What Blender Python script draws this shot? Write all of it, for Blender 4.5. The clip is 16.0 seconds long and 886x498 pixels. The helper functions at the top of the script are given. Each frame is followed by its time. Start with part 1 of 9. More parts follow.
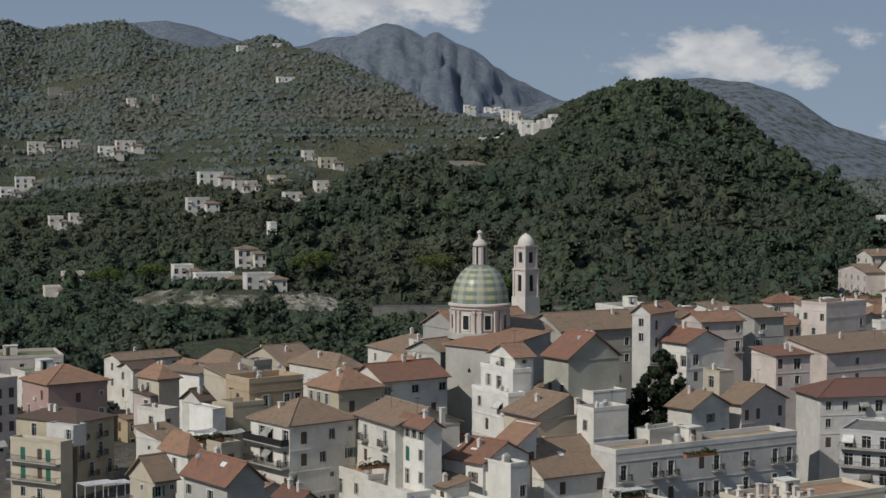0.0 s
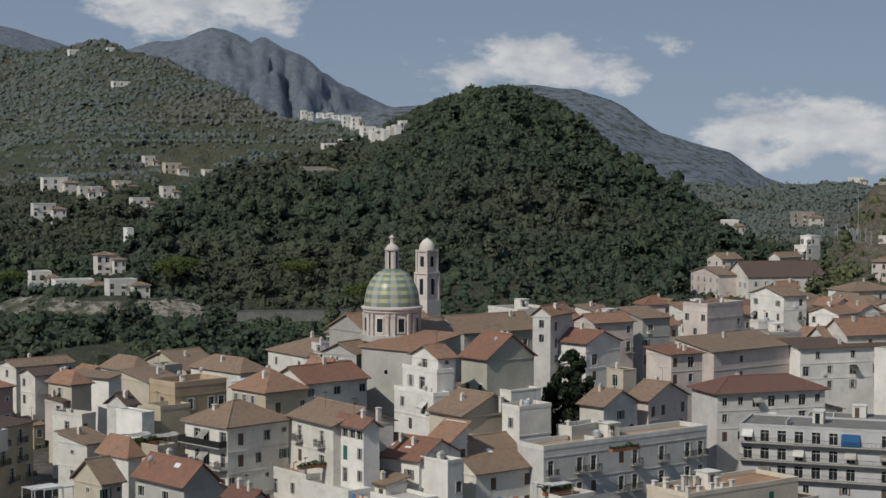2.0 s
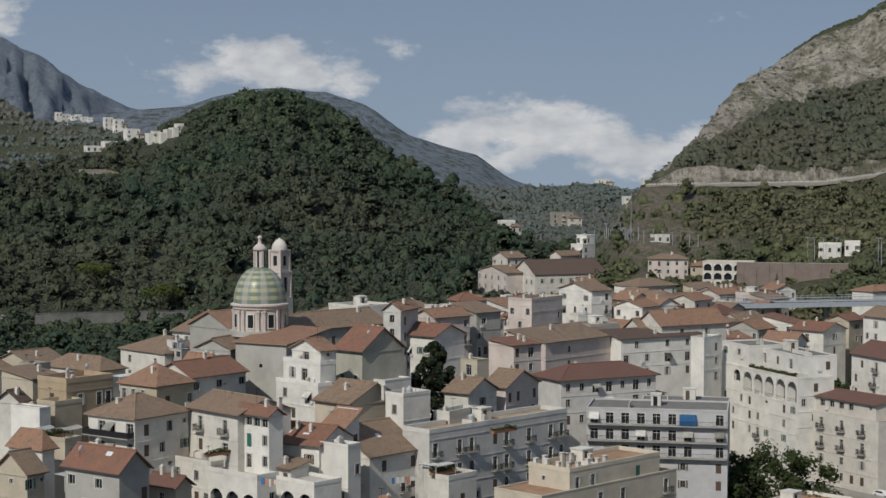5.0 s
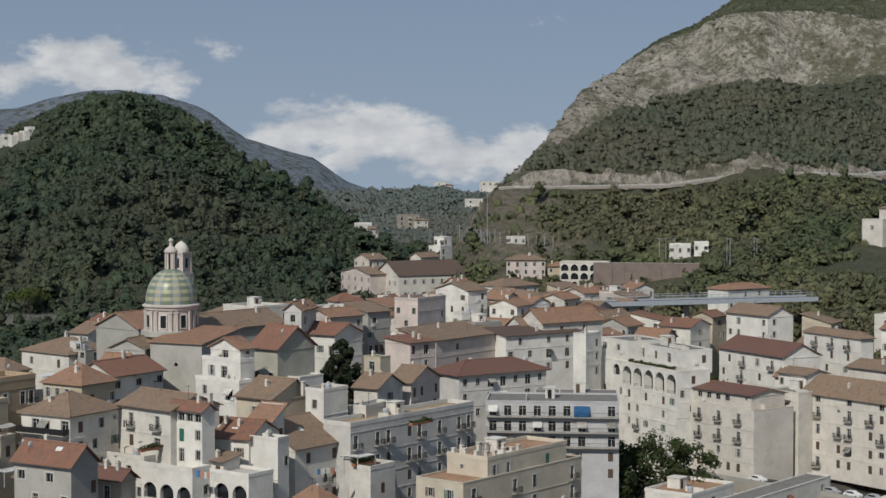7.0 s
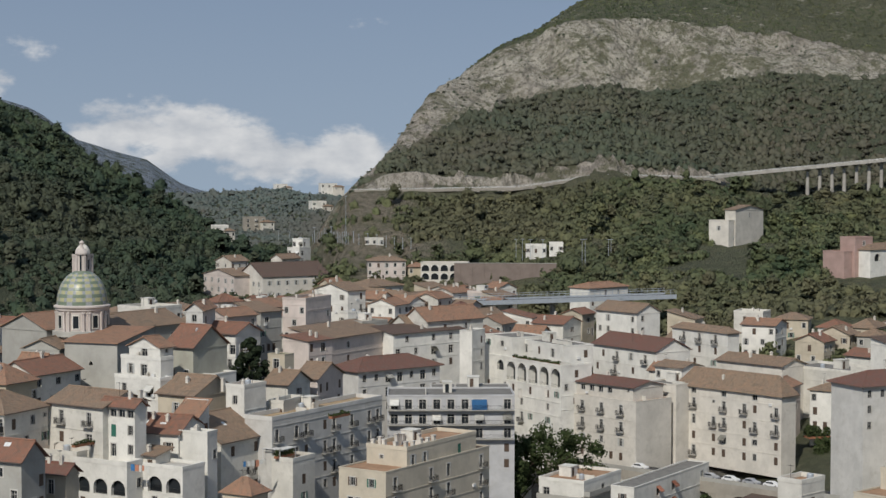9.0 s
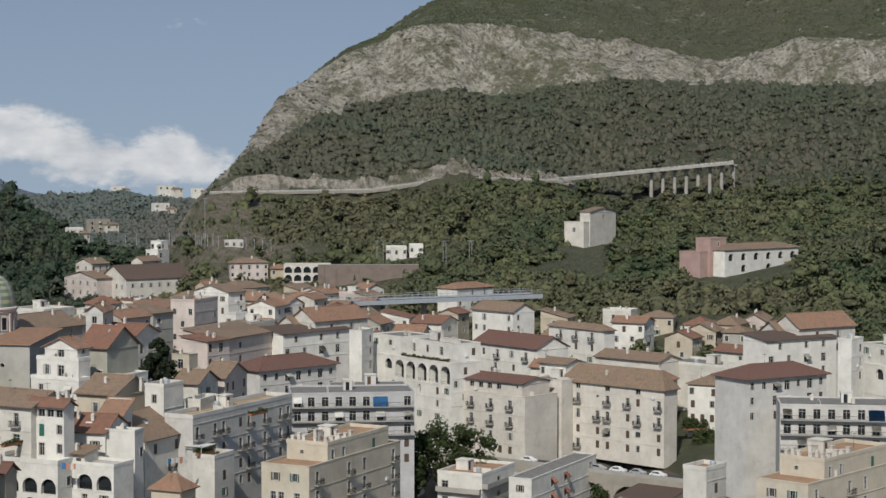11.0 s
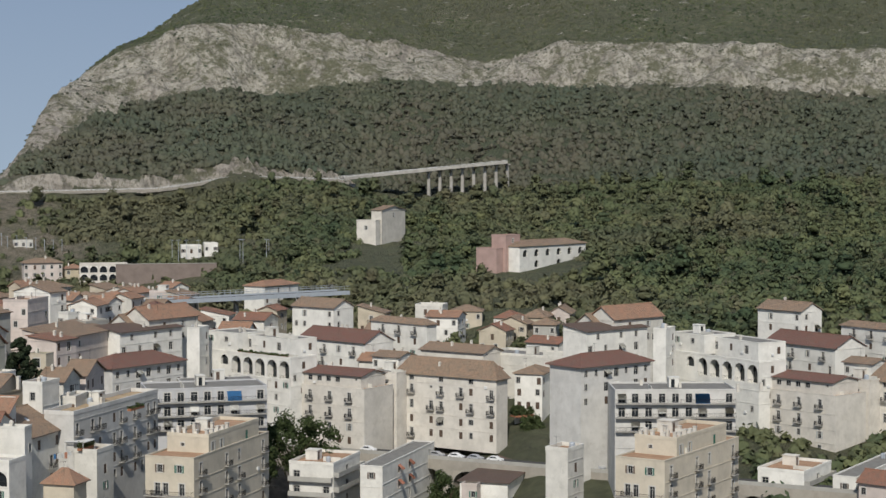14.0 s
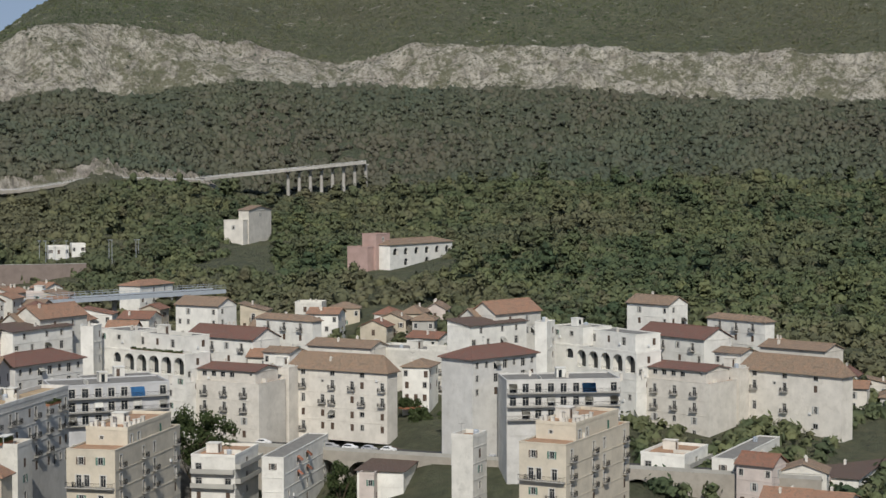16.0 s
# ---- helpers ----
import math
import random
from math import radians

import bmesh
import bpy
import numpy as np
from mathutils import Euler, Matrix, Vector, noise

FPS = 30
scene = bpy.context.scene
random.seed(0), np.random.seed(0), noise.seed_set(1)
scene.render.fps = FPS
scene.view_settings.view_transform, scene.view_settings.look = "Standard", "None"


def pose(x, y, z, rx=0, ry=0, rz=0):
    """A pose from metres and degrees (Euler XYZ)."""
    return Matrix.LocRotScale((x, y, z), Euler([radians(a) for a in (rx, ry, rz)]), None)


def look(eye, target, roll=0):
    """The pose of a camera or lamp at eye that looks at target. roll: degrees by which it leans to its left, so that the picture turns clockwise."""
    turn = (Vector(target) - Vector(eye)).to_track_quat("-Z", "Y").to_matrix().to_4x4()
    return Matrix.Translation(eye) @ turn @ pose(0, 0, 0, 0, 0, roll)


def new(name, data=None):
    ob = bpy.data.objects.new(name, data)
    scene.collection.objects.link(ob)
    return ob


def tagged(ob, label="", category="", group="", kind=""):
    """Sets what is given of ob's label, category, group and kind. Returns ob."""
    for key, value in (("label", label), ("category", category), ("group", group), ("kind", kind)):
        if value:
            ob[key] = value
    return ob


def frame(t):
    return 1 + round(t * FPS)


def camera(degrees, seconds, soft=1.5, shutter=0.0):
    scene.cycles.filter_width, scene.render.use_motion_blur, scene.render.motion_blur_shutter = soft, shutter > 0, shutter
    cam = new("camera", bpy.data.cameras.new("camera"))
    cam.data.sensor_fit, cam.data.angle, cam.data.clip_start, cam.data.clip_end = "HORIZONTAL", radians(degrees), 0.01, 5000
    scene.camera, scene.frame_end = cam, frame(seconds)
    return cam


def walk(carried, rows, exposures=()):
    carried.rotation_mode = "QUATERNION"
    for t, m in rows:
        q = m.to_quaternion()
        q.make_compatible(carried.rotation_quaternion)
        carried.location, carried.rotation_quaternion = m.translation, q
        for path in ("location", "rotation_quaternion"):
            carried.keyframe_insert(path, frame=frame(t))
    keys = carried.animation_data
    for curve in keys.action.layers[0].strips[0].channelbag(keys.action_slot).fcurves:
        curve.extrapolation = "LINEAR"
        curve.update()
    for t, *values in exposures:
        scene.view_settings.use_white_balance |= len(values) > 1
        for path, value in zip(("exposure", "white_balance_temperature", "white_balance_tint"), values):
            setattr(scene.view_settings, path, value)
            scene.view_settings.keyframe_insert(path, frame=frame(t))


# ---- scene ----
cam = camera(29.28, 16.0)
PATH = [
    (0.0, pose(0.00, 0.00, 80.00, 87.171, -0.015, -0.011)),
    (0.5, pose(-4.61, -1.58, 80.04, 87.198, -0.031, -1.575)),
    (1.0, pose(-9.18, -3.14, 80.09, 87.242, -0.044, -3.096)),
    (1.5, pose(-13.70, -4.95, 80.16, 87.299, -0.055, -4.621)),
    (2.0, pose(-18.17, -6.98, 80.21, 87.354, -0.060, -6.148)),
    (2.5, pose(-22.72, -9.44, 80.17, 87.379, -0.060, -7.650)),
    (3.0, pose(-27.41, -12.02, 80.23, 87.401, -0.052, -9.176)),
    (3.5, pose(-32.22, -14.61, 80.26, 87.406, -0.041, -10.696)),
    (4.0, pose(-37.19, -17.04, 80.29, 87.405, -0.029, -12.214)),
    (6.5, pose(-62.53, -28.41, 80.73, 87.493, 0.013, -19.731)),
    (7.0, pose(-67.72, -30.75, 80.89, 87.511, 0.011, -21.210)),
    (7.5, pose(-73.17, -32.86, 81.15, 87.541, 0.010, -22.706)),
    (8.0, pose(-78.65, -35.02, 81.19, 87.546, 0.008, -24.222)),
    (8.5, pose(-84.25, -36.53, 81.26, 87.553, 0.005, -25.740)),
    (11.0, pose(-111.14, -38.50, 81.67, 87.636, -0.061, -33.314)),
    (11.5, pose(-116.40, -38.15, 81.86, 87.630, -0.062, -34.824)),
    (12.0, pose(-121.73, -37.65, 82.01, 87.604, -0.054, -36.336)),
    (12.5, pose(-127.22, -37.36, 82.24, 87.576, -0.039, -37.847)),
    (13.0, pose(-132.70, -37.28, 82.39, 87.556, -0.020, -39.354)),
    (13.5, pose(-137.99, -37.07, 82.56, 87.544, 0.000, -40.811)),
    (14.0, pose(-143.23, -36.85, 82.66, 87.544, 0.025, -42.264)),
    (14.5, pose(-148.57, -36.72, 82.70, 87.542, 0.055, -43.695)),
    (15.0, pose(-154.13, -36.90, 82.75, 87.544, 0.088, -45.127)),
    (15.5, pose(-159.86, -37.38, 82.76, 87.536, 0.118, -46.559)),
    (16.0, pose(-165.36, -37.67, 82.83, 87.532, 0.147, -47.901)),
]
walk(cam, PATH, ((0.0, -0.04), (4.0, -0.04), (7.0, 0.05), (11.0, 0.18), (13.0, 0.26), (16.0, 0.33)))

# ---- world, sun, exposure ----
SUN_AZ, SUN_EL = 227.0, 41.0     # clockwise from +y, degrees
scene.view_settings.exposure = 0.0
world = bpy.data.worlds.new("sky")
scene.world = world
world.use_nodes = True
wn, wl = world.node_tree.nodes, world.node_tree.links
wn.clear()
sky = wn.new("ShaderNodeTexSky")
sky.sky_type = "NISHITA"
sky.sun_disc = False
sky.sun_elevation = radians(SUN_EL)
sky.sun_rotation = radians(SUN_AZ)
sky.altitude = 300
sky.air_density, sky.dust_density, sky.ozone_density = 1.0, 0.3, 1.2


def wmath(op, a, b=None, c=None):
    n = wn.new("ShaderNodeMath")
    n.operation = op
    for i, v in enumerate((a, b, c)):
        if v is None:
            continue
        if isinstance(v, (int, float)):
            n.inputs[i].default_value = v
        else:
            wl.new(v, n.inputs[i])
    return n.outputs[0]


coord = wn.new("ShaderNodeTexCoord")
lift = wn.new("ShaderNodeVectorMath")      # the clear blue of the higher sky comes down to the hills
lift.inputs[1].default_value = (0, 0, 0.42)
wl.new(coord.outputs["Generated"], lift.inputs[0])
wl.new(lift.outputs[0], sky.inputs["Vector"])
sep = wn.new("ShaderNodeSeparateXYZ")
wl.new(coord.outputs["Generated"], sep.inputs[0])
azim = wmath("MULTIPLY", wmath("ARCTAN2", sep.outputs[0], sep.outputs[1]), 57.2958)
elev = wmath("MULTIPLY", wmath("ARCSINE", sep.outputs[2]), 57.2958)
comb = wn.new("ShaderNodeCombineXYZ")
wl.new(wmath("MULTIPLY", azim, 0.34), comb.inputs[0])
wl.new(wmath("MULTIPLY", elev, 0.62), comb.inputs[1])
puff = wn.new("ShaderNodeTexNoise")
puff.inputs["Scale"].default_value, puff.inputs["Detail"].default_value = 1.0, 9
puff.inputs["Roughness"].default_value = 0.58
wl.new(comb.outputs[0], puff.inputs["Vector"])


def bank(a0, e0, wa, we):
    """How far a direction lies inside a bank of cloud."""
    x = wmath("DIVIDE", wmath("SUBTRACT", azim, a0), wa)
    y = wmath("DIVIDE", wmath("SUBTRACT", elev, e0), we)
    return wmath("SUBTRACT", 1.0, wmath("ADD", wmath("MULTIPLY", x, x), wmath("MULTIPLY", y, y)))


banks = bank(-1.7, 5.5, 4.0, 1.25)
for b in ((9.6, 3.6, 4.6, 1.15), (18.6, 1.3, 4.2, 1.5), (22.5, 0.7, 4.5, 1.1),
          (70, 9, 14, 3), (-60, 8, 16, 3), (130, 10, 20, 4), (-130, 9, 22, 4), (180, 14, 16, 4)):
    banks = wmath("MAXIMUM", banks, bank(*b))
dens = wmath("ADD", wmath("MULTIPLY", wmath("MAXIMUM", banks, -0.8), 0.32), wmath("MULTIPLY", wmath("SUBTRACT", puff.outputs["Fac"], 0.5), 1.5))
ramp = wn.new("ShaderNodeMapRange")
ramp.interpolation_type = "SMOOTHSTEP"
ramp.inputs["From Min"].default_value, ramp.inputs["From Max"].default_value = 0.02, 0.26
ramp.inputs["To Max"].default_value = 0.86
wl.new(dens, ramp.inputs["Value"])
mixw = wn.new("ShaderNodeMix")
mixw.data_type = "RGBA"
wl.new(ramp.outputs[0], mixw.inputs["Factor"])
hazy = wn.new("ShaderNodeMix")
hazy.data_type = "RGBA"
low = wn.new("ShaderNodeMapRange")      # the air is whiter near the horizon
low.inputs["From Min"].default_value, low.inputs["From Max"].default_value = 0.0, 9.0
low.inputs["To Min"].default_value, low.inputs["To Max"].default_value = 0.62, 0.28
wl.new(elev, low.inputs["Value"])
wl.new(low.outputs[0], hazy.inputs["Factor"])
hazy.inputs["B"].default_value = (2.85, 3.3, 3.55, 1)
wl.new(sky.outputs[0], hazy.inputs["A"])
wl.new(hazy.outputs["Result"], mixw.inputs["A"])
lobe = wn.new("ShaderNodeTexNoise")      # lit heads and greyer hollows of the cloud
lobe.inputs["Scale"].default_value, lobe.inputs["Detail"].default_value = 2.1, 6
wl.new(comb.outputs[0], lobe.inputs["Vector"])
tone = wn.new("ShaderNodeMix")
tone.data_type = "RGBA"
tone.inputs["A"].default_value, tone.inputs["B"].default_value = (3.9, 4.05, 4.3, 1), (5.5, 5.5, 5.5, 1)
head = wn.new("ShaderNodeMapRange")
head.inputs["From Min"].default_value, head.inputs["From Max"].default_value = 0.36, 0.64
wl.new(lobe.outputs["Fac"], head.inputs["Value"])
wl.new(head.outputs[0], tone.inputs["Factor"])
wl.new(tone.outputs["Result"], mixw.inputs["B"])
bg = wn.new("ShaderNodeBackground")
bg.inputs["Strength"].default_value = SKY_STRENGTH = 0.118
wl.new(mixw.outputs["Result"], bg.inputs["Color"])
wout = wn.new("ShaderNodeOutputWorld")
wl.new(bg.outputs[0], wout.inputs["Surface"])

sun = new("sun", bpy.data.lights.new("sun", "SUN"))
sun.data.energy, sun.data.angle, sun.data.color = 3.1, radians(0.55), (1.0, 0.95, 0.87)
sun_from = Vector((math.sin(radians(SUN_AZ)) * math.cos(radians(SUN_EL)), math.cos(radians(SUN_AZ)) * math.cos(radians(SUN_EL)), math.sin(radians(SUN_EL))))
sun.matrix_world = look(sun_from * 400, (0, 0, 0))


# ---- materials ----
def material(name, rough=0.8, metallic=0.0):
    m = bpy.data.materials.new(name)
    m.use_nodes = True
    b = m.node_tree.nodes["Principled BSDF"]
    b.inputs["Roughness"].default_value, b.inputs["Metallic"].default_value = rough, metallic
    b.inputs["Specular IOR Level"].default_value = 0.3
    return m, m.node_tree.nodes, m.node_tree.links, b


def noise_tex(n, l, vec, scale, detail=4, rough=0.6):
    t = n.new("ShaderNodeTexNoise")
    t.inputs["Scale"].default_value, t.inputs["Detail"].default_value, t.inputs["Roughness"].default_value = scale, detail, rough
    l.new(vec, t.inputs["Vector"])
    return t.outputs["Fac"]


def mix(n, l, fac, a, b, mode="MIX"):
    m = n.new("ShaderNodeMix")
    m.data_type, m.blend_type = "RGBA", mode
    for key, v in (("Factor", fac), ("A", a), ("B", b)):
        if isinstance(v, (int, float)):
            m.inputs[key].default_value = v
        elif isinstance(v, tuple):
            m.inputs[key].default_value = (*v, 1)
        else:
            l.new(v, m.inputs[key])
    return m.outputs["Result"]


def ramp_of(n, l, v, lo, hi, to0=0.0, to1=1.0):
    r = n.new("ShaderNodeMapRange")
    r.inputs["From Min"].default_value, r.inputs["From Max"].default_value = lo, hi
    r.inputs["To Min"].default_value, r.inputs["To Max"].default_value = to0, to1
    l.new(v, r.inputs["Value"])
    return r.outputs[0]


def bump(n, l, b, h, dist, strength=0.6):
    k = n.new("ShaderNodeBump")
    k.inputs["Distance"].default_value, k.inputs["Strength"].default_value = dist, strength
    l.new(h, k.inputs["Height"])
    l.new(k.outputs[0], b.inputs["Normal"])


def stucco(name, col, stain=(0.30, 0.27, 0.22), amount=0.55):
    """Lime plaster: clouded by age, damp blotches, a few short runs of dirt, and fine grain."""
    m, n, l, b = material(name, 0.92)
    c = n.new("ShaderNodeTexCoord").outputs["Object"]
    info = n.new("ShaderNodeObjectInfo")
    sc = n.new("ShaderNodeVectorMath")
    sc.operation = "SCALE"
    sc.inputs[0].default_value = (37, 51, 23)
    l.new(info.outputs["Random"], sc.inputs["Scale"])
    add = n.new("ShaderNodeVectorMath")
    l.new(c, add.inputs[0])
    l.new(sc.outputs[0], add.inputs[1])
    cloud = noise_tex(n, l, add.outputs[0], 0.22, 6, 0.62)
    blotch = noise_tex(n, l, add.outputs[0], 0.55, 8, 0.70)
    grain = noise_tex(n, l, c, 4.0, 4, 0.65)
    thin = n.new("ShaderNodeMapping")
    thin.inputs["Scale"].default_value = (1.0, 1.0, 0.34)
    l.new(add.outputs[0], thin.inputs["Vector"])
    runs = noise_tex(n, l, thin.outputs[0], 0.95, 6, 0.7)
    base = mix(n, l, ramp_of(n, l, cloud, 0.35, 0.62), tuple(v * 0.80 for v in col), col)
    base = mix(n, l, ramp_of(n, l, blotch, 0.52, 0.76, 0.0, amount * 0.75), base, stain)
    base = mix(n, l, ramp_of(n, l, runs, 0.58, 0.78, 0.0, amount * 0.5), base, stain)
    base = mix(n, l, ramp_of(n, l, grain, 0.35, 0.7, 0.0, 0.12), base, tuple(v * 0.7 for v in col))
    bright = mix(n, l, info.outputs["Random"], tuple([0.86] * 3), (1.0, 1.0, 1.0))
    base = mix(n, l, 1.0, base, bright, "MULTIPLY")
    l.new(base, b.inputs["Base Color"])
    bump(n, l, b, blotch, 0.03, 0.5)
    return m


def tiles(name, col, old):
    """Curved clay tiles laid up the slope; u along the eave and v up the slope, in metres."""
    m, n, l, b = material(name, 0.85)
    uv = n.new("ShaderNodeTexCoord")
    sepu = n.new("ShaderNodeSeparateXYZ")
    l.new(uv.outputs["UV"], sepu.inputs[0])

    def wave(src, k, p):
        a = n.new("ShaderNodeMath")
        a.operation = "MULTIPLY"
        l.new(src, a.inputs[0])
        a.inputs[1].default_value = k
        s = n.new("ShaderNodeMath")
        s.operation = p
        l.new(a.outputs[0], s.inputs[0])
        return s.outputs[0]
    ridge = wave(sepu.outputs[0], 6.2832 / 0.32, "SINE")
    row = wave(sepu.outputs[1], 1 / 0.40, "FRACT")
    h = n.new("ShaderNodeMath")
    h.operation = "MULTIPLY_ADD"
    l.new(row, h.inputs[0])
    h.inputs[1].default_value = -0.5
    l.new(ridge, h.inputs[2])
    cell = n.new("ShaderNodeTexVoronoi")
    cell.inputs["Scale"].default_value = 2.6
    l.new(uv.outputs["UV"], cell.inputs["Vector"])
    one = n.new("ShaderNodeSeparateColor")
    l.new(cell.outputs["Color"], one.inputs[0])
    patch = noise_tex(n, l, uv.outputs["Object"], 0.5, 6, 0.7)
    moss = noise_tex(n, l, uv.outputs["Object"], 1.1, 5, 0.7)
    c = mix(n, l, ramp_of(n, l, one.outputs[0], 0, 1, 0.0, 0.75), col, old)
    c = mix(n, l, ramp_of(n, l, patch, 0.38, 0.62, 0.0, 0.8), c, old)
    c = mix(n, l, ramp_of(n, l, moss, 0.50, 0.70, 0.0, 0.75), c, (0.12, 0.105, 0.08))
    lichen = noise_tex(n, l, uv.outputs["Object"], 2.4, 4, 0.7)
    c = mix(n, l, ramp_of(n, l, lichen, 0.56, 0.72, 0.0, 0.5), c, (0.34, 0.29, 0.21))
    # darker along the troughs between the tile columns
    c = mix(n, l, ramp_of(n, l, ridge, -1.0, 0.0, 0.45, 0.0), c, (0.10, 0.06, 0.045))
    l.new(c, b.inputs["Base Color"])
    bump(n, l, b, h.outputs[0], 0.06, 0.8)
    return m


def plain(name, col, rough=0.7, metallic=0.0, var=0.25, scale=1.2):
    m, n, l, b = material(name, rough, metallic)
    c = n.new("ShaderNodeTexCoord").outputs["Object"]
    f = noise_tex(n, l, c, scale, 5, 0.65)
    l.new(mix(n, l, ramp_of(n, l, f, 0.3, 0.72), tuple(v * (1 - var) for v in col), col), b.inputs["Base Color"])
    return m


WALL = {
    "white": stucco("white_plaster", (0.70, 0.675, 0.605), (0.27, 0.26, 0.215), 0.7),
    "bright": stucco("whitewashed_plaster", (0.79, 0.77, 0.705), (0.36, 0.345, 0.30), 0.5),
    "grey": stucco("grey_plaster", (0.42, 0.41, 0.37), amount=0.6),
    "cream": stucco("cream_plaster", (0.56, 0.495, 0.385)),
    "beige": stucco("beige_plaster", (0.62, 0.555, 0.44), amount=0.40),
    "gold": stucco("ochre_plaster", (0.46, 0.365, 0.245), amount=0.5),
    "yellow": stucco("pale_yellow_plaster", (0.53, 0.46, 0.335), amount=0.5),
    "pink": stucco("faded_pink_plaster", (0.64, 0.56, 0.505), (0.33, 0.31, 0.275), 0.7),
    "brown": stucco("red_brown_plaster", (0.46, 0.32, 0.28), amount=0.5),
    "lilac": stucco("pale_blue_plaster", (0.63, 0.615, 0.575), amount=0.55),
    "dove": stucco("dove_grey_plaster", (0.50, 0.50, 0.50), amount=0.4),
    "green": stucco("grey_green_plaster", (0.44, 0.43, 0.36), amount=0.6),
    "old": stucco("weathered_cream_plaster", (0.69, 0.65, 0.575), (0.36, 0.325, 0.27), 0.65),
    "earth": stucco("brown_rubble_stone", (0.23, 0.185, 0.16), (0.13, 0.11, 0.095), 0.7),
    "stone": stucco("weathered_stone", (0.36, 0.33, 0.28), (0.20, 0.18, 0.15), 0.7),
}
ROOF = {
    "red": tiles("red_clay_tiles", (0.34, 0.145, 0.09), (0.23, 0.13, 0.092)),
    "orange": tiles("orange_clay_tiles", (0.43, 0.215, 0.13), (0.31, 0.20, 0.135)),
    "brown": tiles("weathered_clay_tiles", (0.35, 0.225, 0.145), (0.255, 0.195, 0.14)),
    "dark": tiles("dark_brown_tiles", (0.15, 0.085, 0.065), (0.11, 0.085, 0.07)),
    "maroon": tiles("maroon_tiles", (0.22, 0.085, 0.062), (0.17, 0.10, 0.08)),
}
SLAB = {
    "grey": plain("bitumen_roof", (0.23, 0.22, 0.20), 0.9, var=0.35, scale=0.5),
    "terra": plain("terracotta_terrace", (0.42, 0.26, 0.16), 0.85, var=0.4, scale=0.4),
    "sand": plain("sand_coloured_terrace", (0.46, 0.34, 0.21), 0.9, var=0.35, scale=0.4),
    "green": plain("mossy_flat_roof", (0.20, 0.22, 0.11), 0.95, var=0.4, scale=0.5),
    "pale": plain("pale_terrace", (0.55, 0.52, 0.47), 0.85, var=0.3, scale=0.5),
}
GLASS, gn, gl, gb = material("window_glass", 0.12)
gb.inputs["Base Color"].default_value = (0.020, 0.024, 0.028, 1)
gb.inputs["Specular IOR Level"].default_value = 0.5
SURROUND = plain("pale_window_surround", (0.60, 0.58, 0.53), 0.85, var=0.25)
WOODFRAME = plain("painted_window_frame", (0.52, 0.50, 0.46), 0.6)
SHUT_G = plain("green_shutter_paint", (0.035, 0.15, 0.11), 0.6)
SHUT_B = plain("brown_shutter_paint", (0.11, 0.075, 0.055), 0.65)
SHUT_W = plain("pale_shutter_paint", (0.42, 0.43, 0.42), 0.6)
IRON = plain("dark_iron", (0.045, 0.045, 0.045), 0.55, 0.6)
GUTTER = plain("copper_brown_gutter", (0.16, 0.12, 0.10), 0.6, 0.3)
# colour darkened for the shade that the valley road's wall stands in
MASONRY = plain("shade_darkened_masonry", (0.19, 0.19, 0.175), 0.95, var=0.45, scale=0.25)
CONCRETE = plain("concrete", (0.42, 0.40, 0.36), 0.9, var=0.35, scale=0.3)
STEEL = plain("painted_steel_rail", (0.46, 0.50, 0.54), 0.5, 0.2)
WHITEMETAL = plain("white_metal", (0.72, 0.72, 0.70), 0.5)
ASPHALT = plain("asphalt", (0.075, 0.073, 0.070), 0.95, var=0.3, scale=0.4)
BARK = plain("bark", (0.10, 0.075, 0.05), 0.95, var=0.5, scale=3)
CANVAS_W = plain("white_canvas", (0.70, 0.69, 0.64), 0.9)
CANVAS_O = plain("orange_canvas", (0.55, 0.25, 0.16), 0.9)
CANVAS_B = plain("blue_canvas", (0.06, 0.20, 0.42), 0.9)
CLAYPOT = plain("clay_pot", (0.35, 0.16, 0.09), 0.85)


